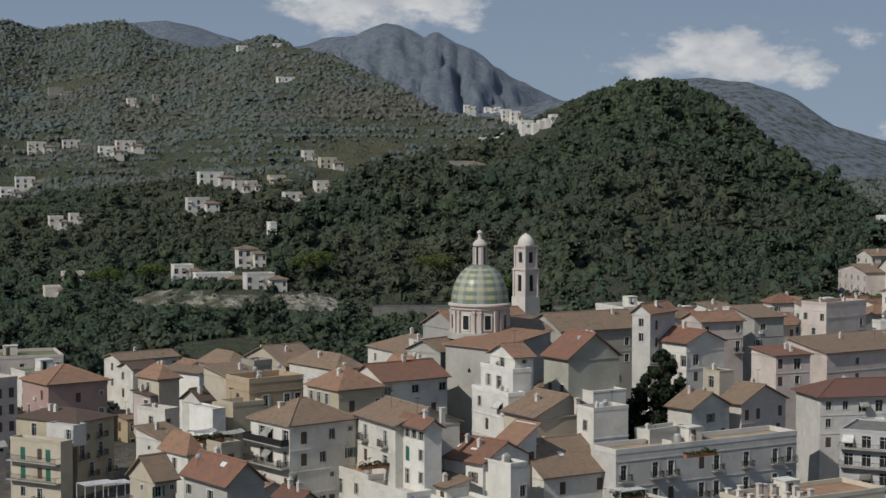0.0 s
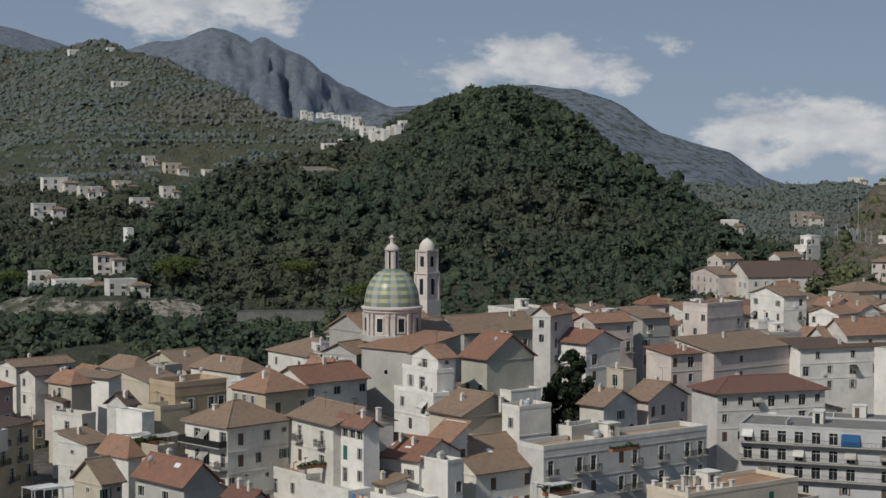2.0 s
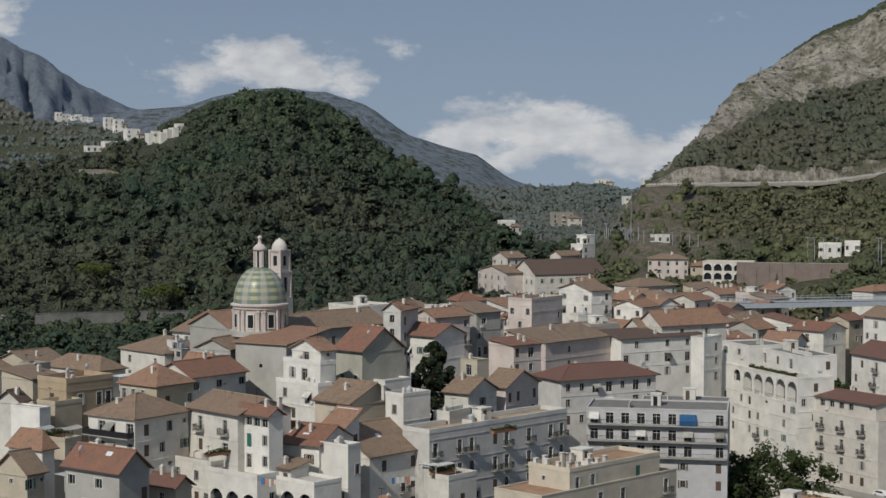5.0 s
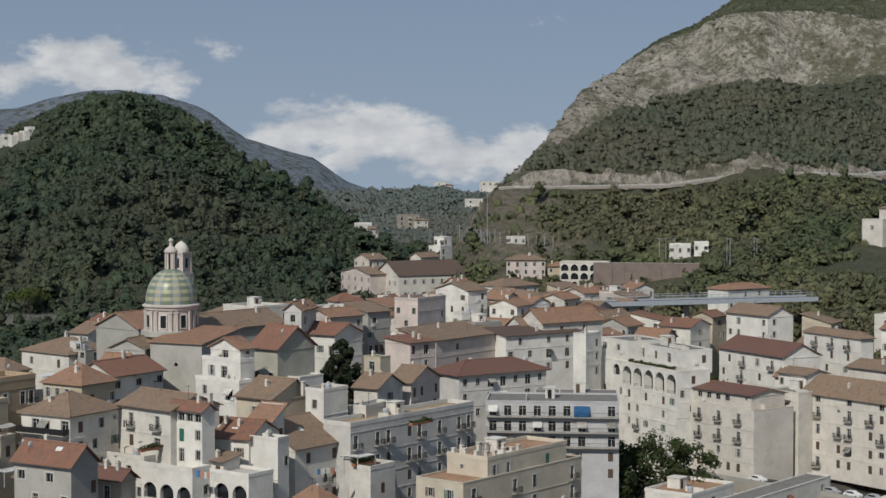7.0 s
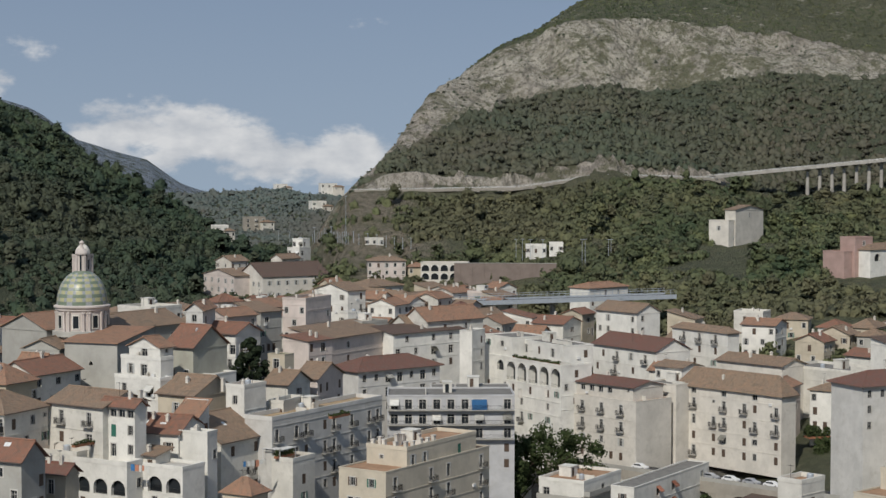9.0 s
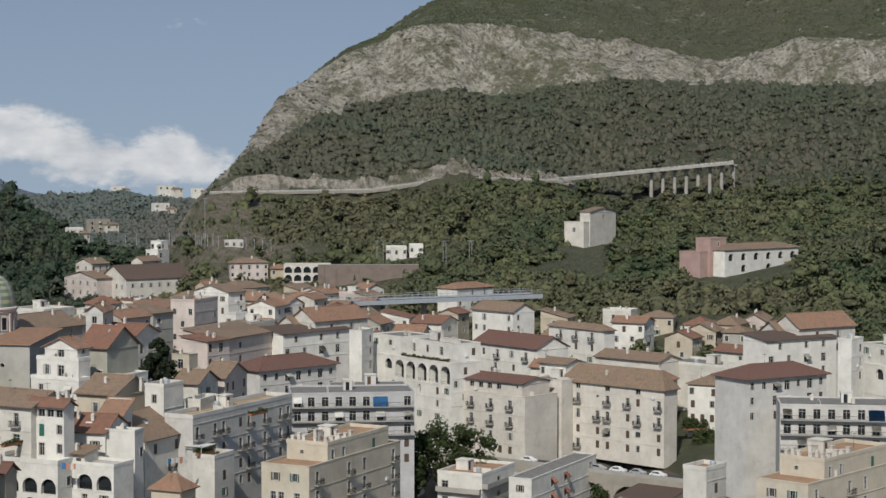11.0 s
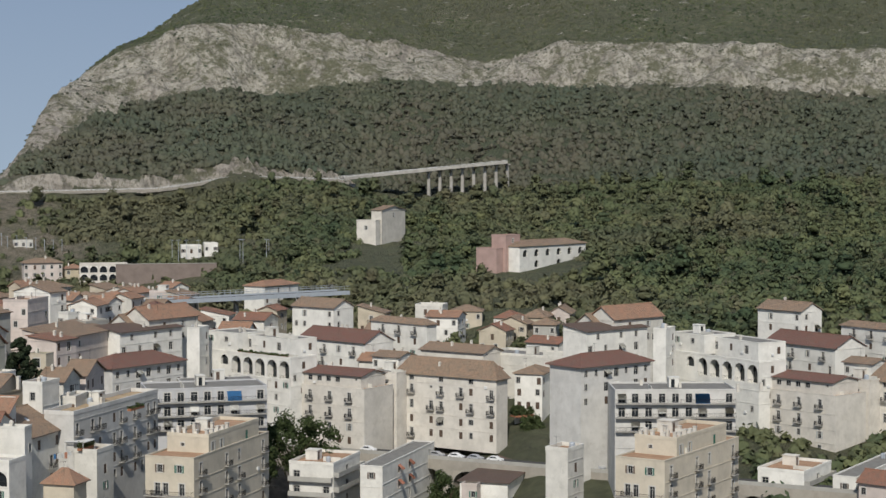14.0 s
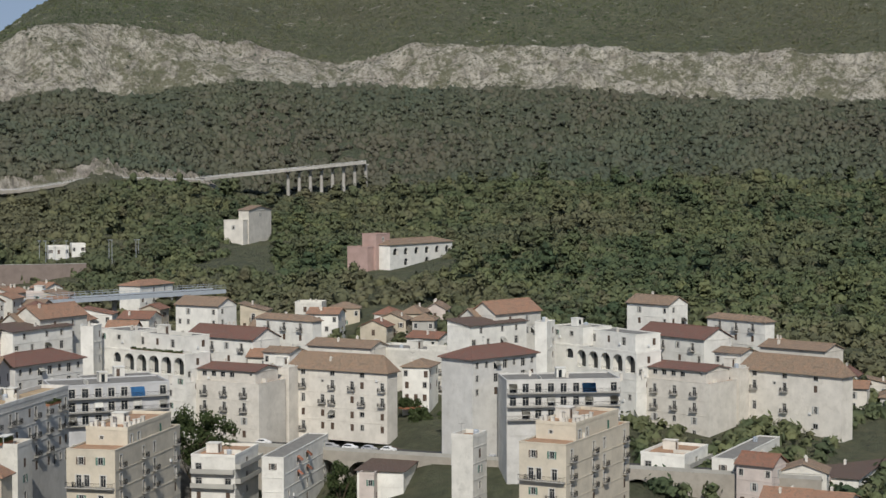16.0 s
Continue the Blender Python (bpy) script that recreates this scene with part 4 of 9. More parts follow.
def long_balcony(parent, m, W, z, deep=1.3, solid=None):
    bm = bmesh.new()
    box(bm, 0.1, W - 0.1, -deep, -0.012, z - 0.24, z - 0.05)
    slab = part("balcony", bm, CONCRETE, parent)
    slab.matrix_basis = m
    bm = bmesh.new()
    if solid:
        box(bm, 0.12, W - 0.12, -deep, -deep + 0.1, z - 0.05, z + 0.95)
        for x in (0.12, W - 0.22):
            box(bm, x, x + 0.1, -deep + 0.1, -0.02, z - 0.05, z + 0.95)
    else:
        n = int(W / 0.22)
        for k in range(n + 1):
            x = 0.15 + (W - 0.3) * k / n
            box(bm, x - 0.014, x + 0.014, -deep + 0.03, -deep + 0.06, z - 0.05, z + 0.9)
        box(bm, 0.12, W - 0.12, -deep + 0.02, -deep + 0.07, z + 0.88, z + 0.94)
        for x in (0.12, W - 0.17):
            box(bm, x, x + 0.05, -deep + 0.05, -0.02, z + 0.88, z + 0.94)
    shared("railing", part_mesh(bm, "railing", solid or IRON), slab, Matrix())


def part_mesh(bm, name, mat):
    me = bpy.data.meshes.new(name)
    bm.to_mesh(me)
    bm.free()
    me.materials.append(mat)
    return me


def facade(bm, m, W, z0, z1, rects, mi=0):
    """A wall with real recesses: m maps x along the wall, -y outwards, z up."""
    us = sorted({0.0, W, *(round(v, 3) for r in rects for v in r[:2])})
    vs = sorted({z0, z1, *(round(v, 3) for r in rects for v in r[2:])})
    grid = {}

    def vert(x, y, z):
        key = (round(x, 3), y, round(z, 3))
        if key not in grid:
            grid[key] = bm.verts.new(m @ Vector((x, y, z)))
        return grid[key]
    for a, b in zip(us, us[1:]):
        for c, d in zip(vs, vs[1:]):
            x, z = (a + b) / 2, (c + d) / 2
            if any(r[0] < x < r[1] and r[2] < z < r[3] for r in rects):
                continue
            bm.faces.new((vert(a, 0, c), vert(b, 0, c), vert(b, 0, d), vert(a, 0, d))).material_index = mi
    for a, b, c, d in rects:
        ring = ((a, c), (b, c), (b, d), (a, d))
        deep = 2.2 if b - a > 3.5 else 0.8 if b - a > 2.3 and d - c > 2.5 else 0.24
        for (xa, za), (xb, zb) in zip(ring, ring[1:] + ring[:1]):
            bm.faces.new([bm.verts.new(m @ Vector(p)) for p in ((xa, 0, za), (xa, deep, za), (xb, deep, zb), (xb, 0, zb))]).material_index = mi


def dress(parent, m, W, z_eave, rows):
    """Reads rows of openings, (metres from the eave down to the openings' heads, kinds from left to right), hangs them and returns the holes."""
    holes = []
    rng = random.Random(round(z_eave * 97 + W * 31))
    for down, kinds, *extra in rows:
        kinds = "".join(rng.choice("wwwwwxgsvwss") if k == "w" else rng.choice("BBBBP") if k == "B" else rng.choice("ddbbP") if k == "d" else k for k in kinds)
        n = len(kinds)
        for k, kind in enumerate(kinds):
            if kind == ".":
                continue
            w, h = SIZE[kind]
            if w > W / n * 1.02:
                continue
            u, z = W * (k + 0.5) / n, z_eave - down - h
            holes.append((u - w / 2, u + w / 2, z, z + h))
            got = opening_meshes(kind)
            keys = list(got)
            first = {"arch": "archway", "window_frame": "window", "shutter": "shuttered_window"}[keys[0].split(".")[0]]
            top = shared(first, got[keys[0]], parent, m @ Matrix.Translation((u, 0, z)))
            for key in keys[1:]:
                shared(key.split(".")[0], got[key], top, Matrix())
        if extra:
            h = max(SIZE[k][1] for k in kinds if k != ".")
            long_balcony(parent, m, W, z_eave - down - h, extra[0], extra[1] if len(extra) > 1 else None)
    return holes


def roof_faces(bm, polys, thick=0.16):
    """Sloping planes with a uv in metres: u along the first edge, v up the slope."""
    uv = bm.loops.layers.uv.verify()
    for poly in polys:
        pts = [Vector(p) for p in poly]
        e = (pts[1] - pts[0]).normalized()
        nrm = (pts[1] - pts[0]).cross(pts[-1] - pts[0]).normalized()
        up = nrm.cross(e)
        f = bm.faces.new([bm.verts.new(p) for p in pts])
        for lp, p in zip(f.loops, pts):
            lp[uv].uv = ((p - pts[0]).dot(e), (p - pts[0]).dot(up))
        low = [bm.verts.new(p - Vector((0, 0, thick))) for p in pts]
        bm.faces.new(low[::-1])
        for k in range(len(pts)):
            a, b = pts[k], pts[(k + 1) % len(pts)]
            bm.faces.new([bm.verts.new(q) for q in (a - Vector((0, 0, thick)), b - Vector((0, 0, thick)), b, a)])


def roof_planes(kind, W, D, z, rise, o):
    a, b, c, d = (-o, -o, z), (W + o, -o, z), (W + o, D + o, z), (-o, D + o, z)
    t = z + rise
    if kind == "gx":      # ridge along x
        p, q = (-o, D / 2, t), (W + o, D / 2, t)
        return [(a, b, q, p), (c, d, p, q)]
    if kind == "gy":      # ridge along y
        p, q = (W / 2, -o, t), (W / 2, D + o, t)
        return [(d, a, p, q), (b, c, q, p)]
    if kind == "hip":
        if W >= D:
            p, q = (D / 2, D / 2, t), (W - D / 2, D / 2, t)
            return [(a, b, q, p), (b, c, q), (c, d, p, q), (d, a, p)]
        p, q = (W / 2, W / 2, t), (W / 2, D - W / 2, t)
        return [(a, b, p), (b, c, q, p), (c, d, q), (d, a, p, q)]
    if kind == "sx":      # falls towards the face at y = 0
        return [(a, b, (W + o, D + o, t), (-o, D + o, t))]
    return [(d, a, (W + o, -o, t), (W + o, D + o, t))]     # sy falls towards x = 0


def more_rows(rows, size, z, z0, rng):
    """The storeys below those that were named, down to the ground, in the same rhythm."""
    rows = list(rows)
    if not rows or size < 4.5:
        return rows
    down, kinds = rows[-1][:2]
    for k in range(1):
        down += 3.5
        if z - down - 2.4 < z0 + 1.2:
            break
        rows.append((down, "".join("." if q == "." and rng.random() < 0.75 else rng.choice("wsdw") for q in kinds)))
    return rows


FIT = {}


def fitting(kind):
    """Rooftop and wall fittings, each mesh made once."""
    if kind not in FIT:
        bm = bmesh.new()
        if kind == "antenna":
            box(bm, -0.02, 0.02, -0.02, 0.02, 0, 2.9)
            box(bm, -0.6, 0.6, -0.015, 0.015, 2.7, 2.73)
            for k in range(7):
                box(bm, -0.57 + 0.19 * k, -0.55 + 0.19 * k, -0.35 + 0.02 * k, 0.35 - 0.02 * k, 2.73, 2.75)
            mat = IRON
        elif kind == "chimney":
            box(bm, -0.32, 0.32, -0.28, 0.28, -0.8, 1.0)
            box(bm, -0.42, 0.42, -0.38, 0.38, 1.0, 1.1)
            box(bm, -0.22, 0.22, -0.2, 0.2, 1.1, 1.35)
            mat = WALL["old"]
        elif kind == "air_conditioner":
            box(bm, -0.42, 0.42, -0.36, -0.02, 0, 0.6)
            bmesh.ops.create_circle(bm, cap_ends=True, segments=12, radius=0.24, matrix=Matrix.Translation((0.08, -0.365, 0.3)) @ Matrix.Rotation(math.pi / 2, 4, "X"))
            mat = WHITEMETAL
        elif kind == "roof_tank":
            lathe(bm, [(0.55, 0), (0.6, 0.1), (0.6, 1.1), (0.5, 1.25), (0.15, 1.35)], 14)
            mat = STEEL
        FIT[kind] = part_mesh(bm, kind, mat)
    return FIT[kind]


def fit_out(th, W, D, z, roof, rise, rng, left, right, ml):
    """Aerials, flues, tanks and coolers, as each house has them."""
    def top(u, v):
        if roof == "flat":
            return z - 0.05
        if roof == "gx":
            return z + rise * (1 - abs(2 * v / D - 1))
        if roof == "gy":
            return z + rise * (1 - abs(2 * u / W - 1))
        if roof == "sx":
            return z + rise * v / D
        if roof == "sy":
            return z + rise * u / W
        return z + rise * max(0.0, min(1.0, min(u, W - u, v, D - v) / (0.5 * min(W, D))))
    for kind, chance in (("antenna", 0.35), ("chimney", 0.55), ("chimney", 0.3), ("roof_tank", 0.25 if roof == "flat" else 0.0)):
        u, v = W * rng.uniform(0.2, 0.8), D * rng.uniform(0.2, 0.8)
        turn = rng.uniform(0, 6.28) if kind == "antenna" else 0
        if rng.random() < chance:
            shared(kind, fitting(kind), th, Matrix.Translation((u, v, top(u, v))) @ Matrix.Rotation(turn, 4, "Z"))
    if roof == "flat" and min(W, D) > 6 and rng.random() < 0.75:
        # stair head on the roof terrace, and a low wall that parts it
        u, v = W * rng.uniform(0.35, 0.55), D * rng.uniform(0.45, 0.6)
        w, d = rng.uniform(2.0, 3.2), rng.uniform(2.2, 3.4)
        bm = bmesh.new()
        box(bm, u, u + w, v, v + d, z - 0.05, z + 2.2)
        box(bm, u - 0.15, u + w + 0.15, v - 0.15, v + d + 0.15, z + 2.203, z + 2.35)
        room = part("roof_room", bm, WALL[rng.choice(("white", "old", "bright"))], th)
        bm = bmesh.new()
        box(bm, u + 0.5, u + 1.35, v - 0.05, v - 0.004, z - 0.04, z + 1.9)
        part("door", bm, SHUT_B if rng.random() < 0.6 else GLASS, room)
        bm = bmesh.new()
        box(bm, W * 0.3, W * 0.3 + 0.18, 0.3, D * 0.42, z - 0.045, z + rng.uniform(0.7, 1.3))
        part("terrace_wall", bm, WALL["white"], th)
    for m, size, rows in ((Matrix(), W, right), (ml, D, left)):
        if rows and size > 6 and rng.random() < 0.5:
            down, kinds = rows[rng.randrange(len(rows))][:2]
            u = size * (rng.randrange(len(kinds)) + 1) / len(kinds)
            if 0.8 < u < size - 0.8:
                shared("air_conditioner", fitting("air_conditioner"), th, m @ Matrix.Translation((u, 0, z - down - 2.2)))


FOOT = []      # where houses stand, as centre and half length


def house(label, x, y, A, W, D, z, wall="white", roof="gx", cover="brown", rise=2.2, left=(), right=(), h=None, over=0.55,
          chimneys=(), lights=(), parapet=0.7, category="house", name="house", group="houses of the town", dishes=(), base=None):
    """A house by its near corner, the bearing A of its right-hand front, the lengths of that and of its left-hand front, and its eave's height."""
    m = Matrix.Translation((x, y, 0)) @ Matrix.Rotation(radians(90 - A), 4, "Z")
    th = thing(name, label, category, m, group)
    mid = m @ Vector((W / 2, D / 2, 0))
    FOOT.append((mid.x, mid.y, A, W / 2, D / 2))
    z0 = base if base is not None else min(z - 3.0, *(ground_z(*(m @ Vector(c))[:2]) for c in ((0, 0, 0), (W, 0, 0), (0, D, 0), (W, D, 0)))) - 0.6
    if h is not None:
        z0 = z - h
    if name in ("villa", "farmhouse"):      # built into the slope
        z0 = min([z0] + [land_z(*(m @ Vector(c))[:2]) - 0.8 for c in ((0, 0, 0), (W, 0, 0), (0, D, 0), (W, D, 0))])
    rng = random.Random(round(x * 13 + y * 7 + z * 3))
    if name in ("house", "palazzo"):
        left, right = (more_rows(rows, size, z, z0, rng) for rows, size in ((left, D), (right, W)))
    bm = bmesh.new()
    mr, ml = Matrix(), Matrix.Translation((0, D, 0)) @ Matrix.Rotation(radians(-90), 4, "Z")
    facade(bm, mr, W, z0, z, dress(th, mr, W, z, right))
    facade(bm, ml, D, z0, z, dress(th, ml, D, z, left))
    for p in (((W, 0, z0), (W, D, z0), (W, D, z), (W, 0, z)), ((W, D, z0), (0, D, z0), (0, D, z), (W, D, z)), ((0, 0, z0), (0, D, z0), (W, D, z0), (W, 0, z0))):
        bm.faces.new([bm.verts.new(c) for c in p])
    t = z + rise
    if roof == "gx":
        for xx in (0.003, W - 0.003):
            bm.faces.new([bm.verts.new(c) for c in ((xx, 0, z), (xx, D, z), (xx, D / 2, t - 0.17))])
    elif roof == "gy":
        for yy in (0.003, D - 0.003):
            bm.faces.new([bm.verts.new(c) for c in ((0, yy, z), (W, yy, z), (W / 2, yy, t - 0.17))])
    elif roof in ("sx", "sy"):
        e = t - 0.17
        if roof == "sx":
            tri = (((0.003, 0, z), (0.003, D, z), (0.003, D, e)), ((W - 0.003, 0, z), (W - 0.003, D, z), (W - 0.003, D, e)), ((0, D, z), (W, D, z), (W, D, e), (0, D, e)))
        else:
            tri = (((0, 0.003, z), (W, 0.003, z), (W, 0.003, e)), ((0, D - 0.003, z), (W, D - 0.003, z), (W, D - 0.003, e)), ((W, 0, z), (W, D, z), (W, D, e), (W, 0, e)))
        for p in tri:
            bm.faces.new([bm.verts.new(c) for c in p])
    if roof != "flat":      # moulding under the eaves
        for q in ((-0.10, W + 0.10, -0.12, -0.012), (-0.12, -0.012, 0.0, D + 0.1)):
            box(bm, *q, z - 0.42, z - 0.20)
    if name in ("house", "palazzo") and rng.random() < 0.7:      # string courses between the storeys
        for q0, q1, rows in (((-0.09, W + 0.05, -0.09, -0.004), W, right), ((-0.09, -0.004, 0.0, D + 0.05), D, left)):
            for down, kinds, *extra in rows:
                zc = z - down + 0.55
                if q1 > 4.5 and not extra and z0 + 2 < zc < z - 1.2:
                    box(bm, *q0, zc, zc + 0.18)
    part("wall", bm, WALL[wall], th)
    if name in ("house", "palazzo"):
        fit_out(th, W, D, z, roof, rise, rng, left, right, ml)
    bm = bmesh.new()
    if roof == "flat":
        box(bm, 0.22, W - 0.22, 0.22, D - 0.22, z - 0.35, z - 0.05)
        part("roof", bm, SLAB[cover], th)
        bm = bmesh.new()
        for q in ((-0.06, W + 0.06, -0.06, 0.25), (-0.06, W + 0.06, D - 0.25, D + 0.06), (-0.06, 0.25, 0.25, D - 0.25), (W - 0.25, W + 0.06, 0.25, D - 0.25)):
            box(bm, *q, z, z + parapet)
        part("parapet", bm, WALL[wall], th)
    else:
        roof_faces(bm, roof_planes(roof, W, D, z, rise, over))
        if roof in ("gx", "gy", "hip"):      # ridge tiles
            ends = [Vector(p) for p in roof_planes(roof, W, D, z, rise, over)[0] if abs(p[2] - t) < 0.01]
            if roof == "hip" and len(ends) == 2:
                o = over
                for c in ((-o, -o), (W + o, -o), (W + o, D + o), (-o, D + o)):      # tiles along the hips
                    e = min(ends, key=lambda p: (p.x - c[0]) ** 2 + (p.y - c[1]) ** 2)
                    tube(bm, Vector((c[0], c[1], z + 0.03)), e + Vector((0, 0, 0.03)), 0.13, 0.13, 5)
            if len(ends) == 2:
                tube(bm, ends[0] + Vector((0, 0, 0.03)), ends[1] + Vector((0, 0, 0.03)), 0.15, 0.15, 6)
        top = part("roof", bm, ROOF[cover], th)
        if name in ("house", "palazzo"):      # gutter under the two fronts' eaves
            bm = bmesh.new()
            if roof in ("gx", "sx", "hip"):
                box(bm, -over, W + over, -over - 0.12, -over - 0.004, z - 0.17, z - 0.02)
            elif roof == "gy":
                box(bm, -over - 0.12, -over - 0.004, -over, D + over, z - 0.17, z - 0.02)
            else:
                box(bm, -over - 0.12, -over - 0.004, -over, D + over, z - 0.17, z - 0.02)
            part("gutter", bm, GUTTER, top)
    zz = z + (0 if roof == "flat" else rise * 0.55)
    for cx, cy, ch in chimneys:
        bm = bmesh.new()
        box(bm, cx - 0.35, cx + 0.35, cy - 0.3, cy + 0.3, zz - 1.2, zz + ch)
        box(bm, cx - 0.45, cx + 0.45, cy - 0.4, cy + 0.4, zz + ch, zz + ch + 0.12)
        part("chimney", bm, WALL["old"], th)
    for cx, cy in lights:
        # a roof light lying on the slope that faces the near eave
        if roof == "gy":
            f, ang = cx / (W / 2), (0, -math.atan2(rise, W / 2), 0)
        else:
            f, ang = cy / (D / 2), (math.atan2(rise, D / 2), 0, 0)
        bm = bmesh.new()
        box(bm, -0.45, 0.45, -0.6, 0.6, 0.02, 0.14)
        ob = part("roof_light", bm, WHITEMETAL, th)
        ob.matrix_basis = Matrix.Translation((cx, cy, z + rise * min(f, 1))) @ Euler(ang).to_matrix().to_4x4()
    for cx, cy in dishes:
        dish(th, (cx, cy, z + (parapet if roof == "flat" else rise * 0.5)))
    return th


def dish(parent, at_):
    if "dish" not in MESHES:
        bm = bmesh.new()
        rings = []
        for k in range(5):
            r = 0.5 * k / 4
            rings.append([bm.verts.new((r * math.cos(6.28319 * j / 14), -0.9 + 0.5 * r * r, 1.1 + r * math.sin(6.28319 * j / 14))) for j in range(14)])
        for a, b in zip(rings[1:], rings[2:]):
            for j in range(14):
                bm.faces.new((a[j], a[(j + 1) % 14], b[(j + 1) % 14], b[j]))
        bm.faces.new(rings[1])
        me = part_mesh(bm, "satellite_dish", WHITEMETAL)
        bm = bmesh.new()
        tube(bm, (0, -0.5, -0.2), (0, -0.5, 1.1), 0.035, 0.035, 6)
        tube(bm, (0, -0.5, 1.1), (0, -0.88, 1.1), 0.03, 0.03, 6)
        MESHES["dish"] = (me, part_mesh(bm, "mast", IRON))
    me, arm = MESHES["dish"]
    d = shared("satellite_dish", me, parent, Matrix.Translation(at_))
    shared("mast", arm, d, Matrix())


def leaf_tree(label, x, y, z, height, spread, mat, seed, shape="round", name="tree", leaf=0.55, count=1500, trunk=0.3):
    """A tapered trunk with limbs and a crown of many small leaf clumps."""
    rng = random.Random(seed)
    th = thing(name, label, "tree", Matrix.Translation((x, y, z)))
    bm = bmesh.new()
    r0 = 0.05 + height * 0.022
    bole = height * (0.95 if shape == "cone" else 0.62 if shape == "umbrella" else 0.5)
    tube(bm, (0, 0, -0.4), (0, 0, bole), r0, r0 * 0.4)
    tips = []
    for k in range(11):
        a = 2.4 * k + rng.random()
        f = trunk + (1 - trunk) * k / 11
        if shape == "cone":
            ln, rise = spread * (1.05 - f), -0.1
        else:
            ln, rise = spread * rng.uniform(0.5, 0.9), height * 0.3 * rng.uniform(0.6, 1)
        s = Vector((0, 0, bole * min(f + 0.1, 0.98)))
        e = s + Vector((ln * math.cos(a), ln * math.sin(a), rise))
        tube(bm, s, e, r0 * 0.35, r0 * 0.1, 5)
        tips.append(e)
    part("trunk", bm, BARK, th)
    bm = bmesh.new()
    clumps = []
    for k in range(170 if shape == "cone" else 26):
        if shape == "cone":
            f = 0.08 + 0.94 * rng.random() ** 1.25
            rad = spread * (1.06 - f) ** 0.85 * math.sqrt(rng.uniform(0.02, 1.0))
            a = rng.uniform(0, 6.283)
            clumps.append((Vector((rad * math.cos(a), rad * math.sin(a), height * f - 0.12 * rad)), spread * 0.14 * rng.uniform(0.6, 1.2) * (1.4 - f)))
        elif shape == "umbrella":
            a, q = rng.uniform(0, 6.283), math.sqrt(rng.random())
            clumps.append((Vector((spread * q * math.cos(a), spread * q * math.sin(a), height * (0.88 - 0.14 * q * q) + rng.uniform(-0.3, 0.3))), spread * 0.26))
        else:
            v = Vector((rng.gauss(0, 1), rng.gauss(0, 1), rng.gauss(0, 1))).normalized() * rng.uniform(0.45, 1.0)
            clumps.append((Vector((v.x * spread, v.y * spread, height * 0.64 + v.z * height * 0.34)), spread * rng.uniform(0.24, 0.42)))
    for k in range(count):
        c, rad = clumps[k % len(clumps)]
        n = Vector((rng.gauss(0, 1), rng.gauss(0, 1), rng.gauss(0, 1))).normalized()
        p = c + n * rad * rng.uniform(0.4, 1.15) * Vector((1, 1, 0.75)).length / 1.6
        t = n.orthogonal().normalized()
        t = (Matrix.Rotation(rng.uniform(0, 6.283), 3, n) @ t + n * rng.uniform(-0.5, 0.5)).normalized()
        b = n.cross(t)
        s = leaf * rng.uniform(0.6, 1.2)
        q = [bm.verts.new(p + t * s * ca + b * s * sa + n * s * 0.25 * ((i % 2) - 0.5)) for i, (ca, sa) in enumerate(((-0.6, 0), (0, -0.45), (0.6, 0), (0, 0.45)))]
        bm.faces.new(q)
    part("crown", bm, mat, th)
    return th


# ---- terrace furniture ----
def pergola(label, x, y, z, A, W, D, high=2.4, slats=9):
    th = thing("pergola", label, "pergola", Matrix.Translation((x, y, z - high)) @ Matrix.Rotation(radians(90 - A), 4, "Z"), "pergolas on the terraces")
    for u in (0.05, W - 0.05):
        for v in (0.05, D - 0.05):
            bm = bmesh.new()
            box(bm, u - 0.05, u + 0.05, v - 0.05, v + 0.05, 0, high - 0.1)
            part("post", bm, WHITEMETAL, th)
    for v in (0.05, D - 0.05):
        bm = bmesh.new()
        box(bm, -0.1, W + 0.1, v - 0.05, v + 0.05, high - 0.1, high + 0.05)
        part("beam", bm, WHITEMETAL, th)
    for k in range(slats):
        bm = bmesh.new()
        u = W * (k + 0.5) / slats
        box(bm, u - W / slats * 0.27, u + W / slats * 0.27, -0.15, D + 0.15, high + 0.051, high + 0.1)
        part("slat", bm, WHITEMETAL, th)


def canopy(label, x, y, z, A, W, D, mat=None, high=2.3):
    """A sagging cloth on four posts."""
    th = thing("canopy", label, "canopy", Matrix.Translation((x, y, z - high)) @ Matrix.Rotation(radians(90 - A), 4, "Z"), "canopies on the terraces")
    for u in (0.05, W - 0.05):
        for v in (0.05, D - 0.05):
            bm = bmesh.new()
            box(bm, u - 0.035, u + 0.035, v - 0.035, v + 0.035, 0, high - 0.02)
            part("post", bm, IRON, th)
    bm = bmesh.new()
    n = 6
    grid = [[bm.verts.new((W * i / n, D * j / n, high + 0.35 * math.sin(math.pi * j / n) - 0.15 * math.sin(math.pi * i / n))) for j in range(n + 1)] for i in range(n + 1)]
    for i in range(n):
        for j in range(n):
            bm.faces.new((grid[i][j], grid[i + 1][j], grid[i + 1][j + 1], grid[i][j + 1]))
    bmesh.ops.solidify(bm, geom=bm.faces[:], thickness=0.03)
    part("cloth", bm, mat or CANVAS_W, th)


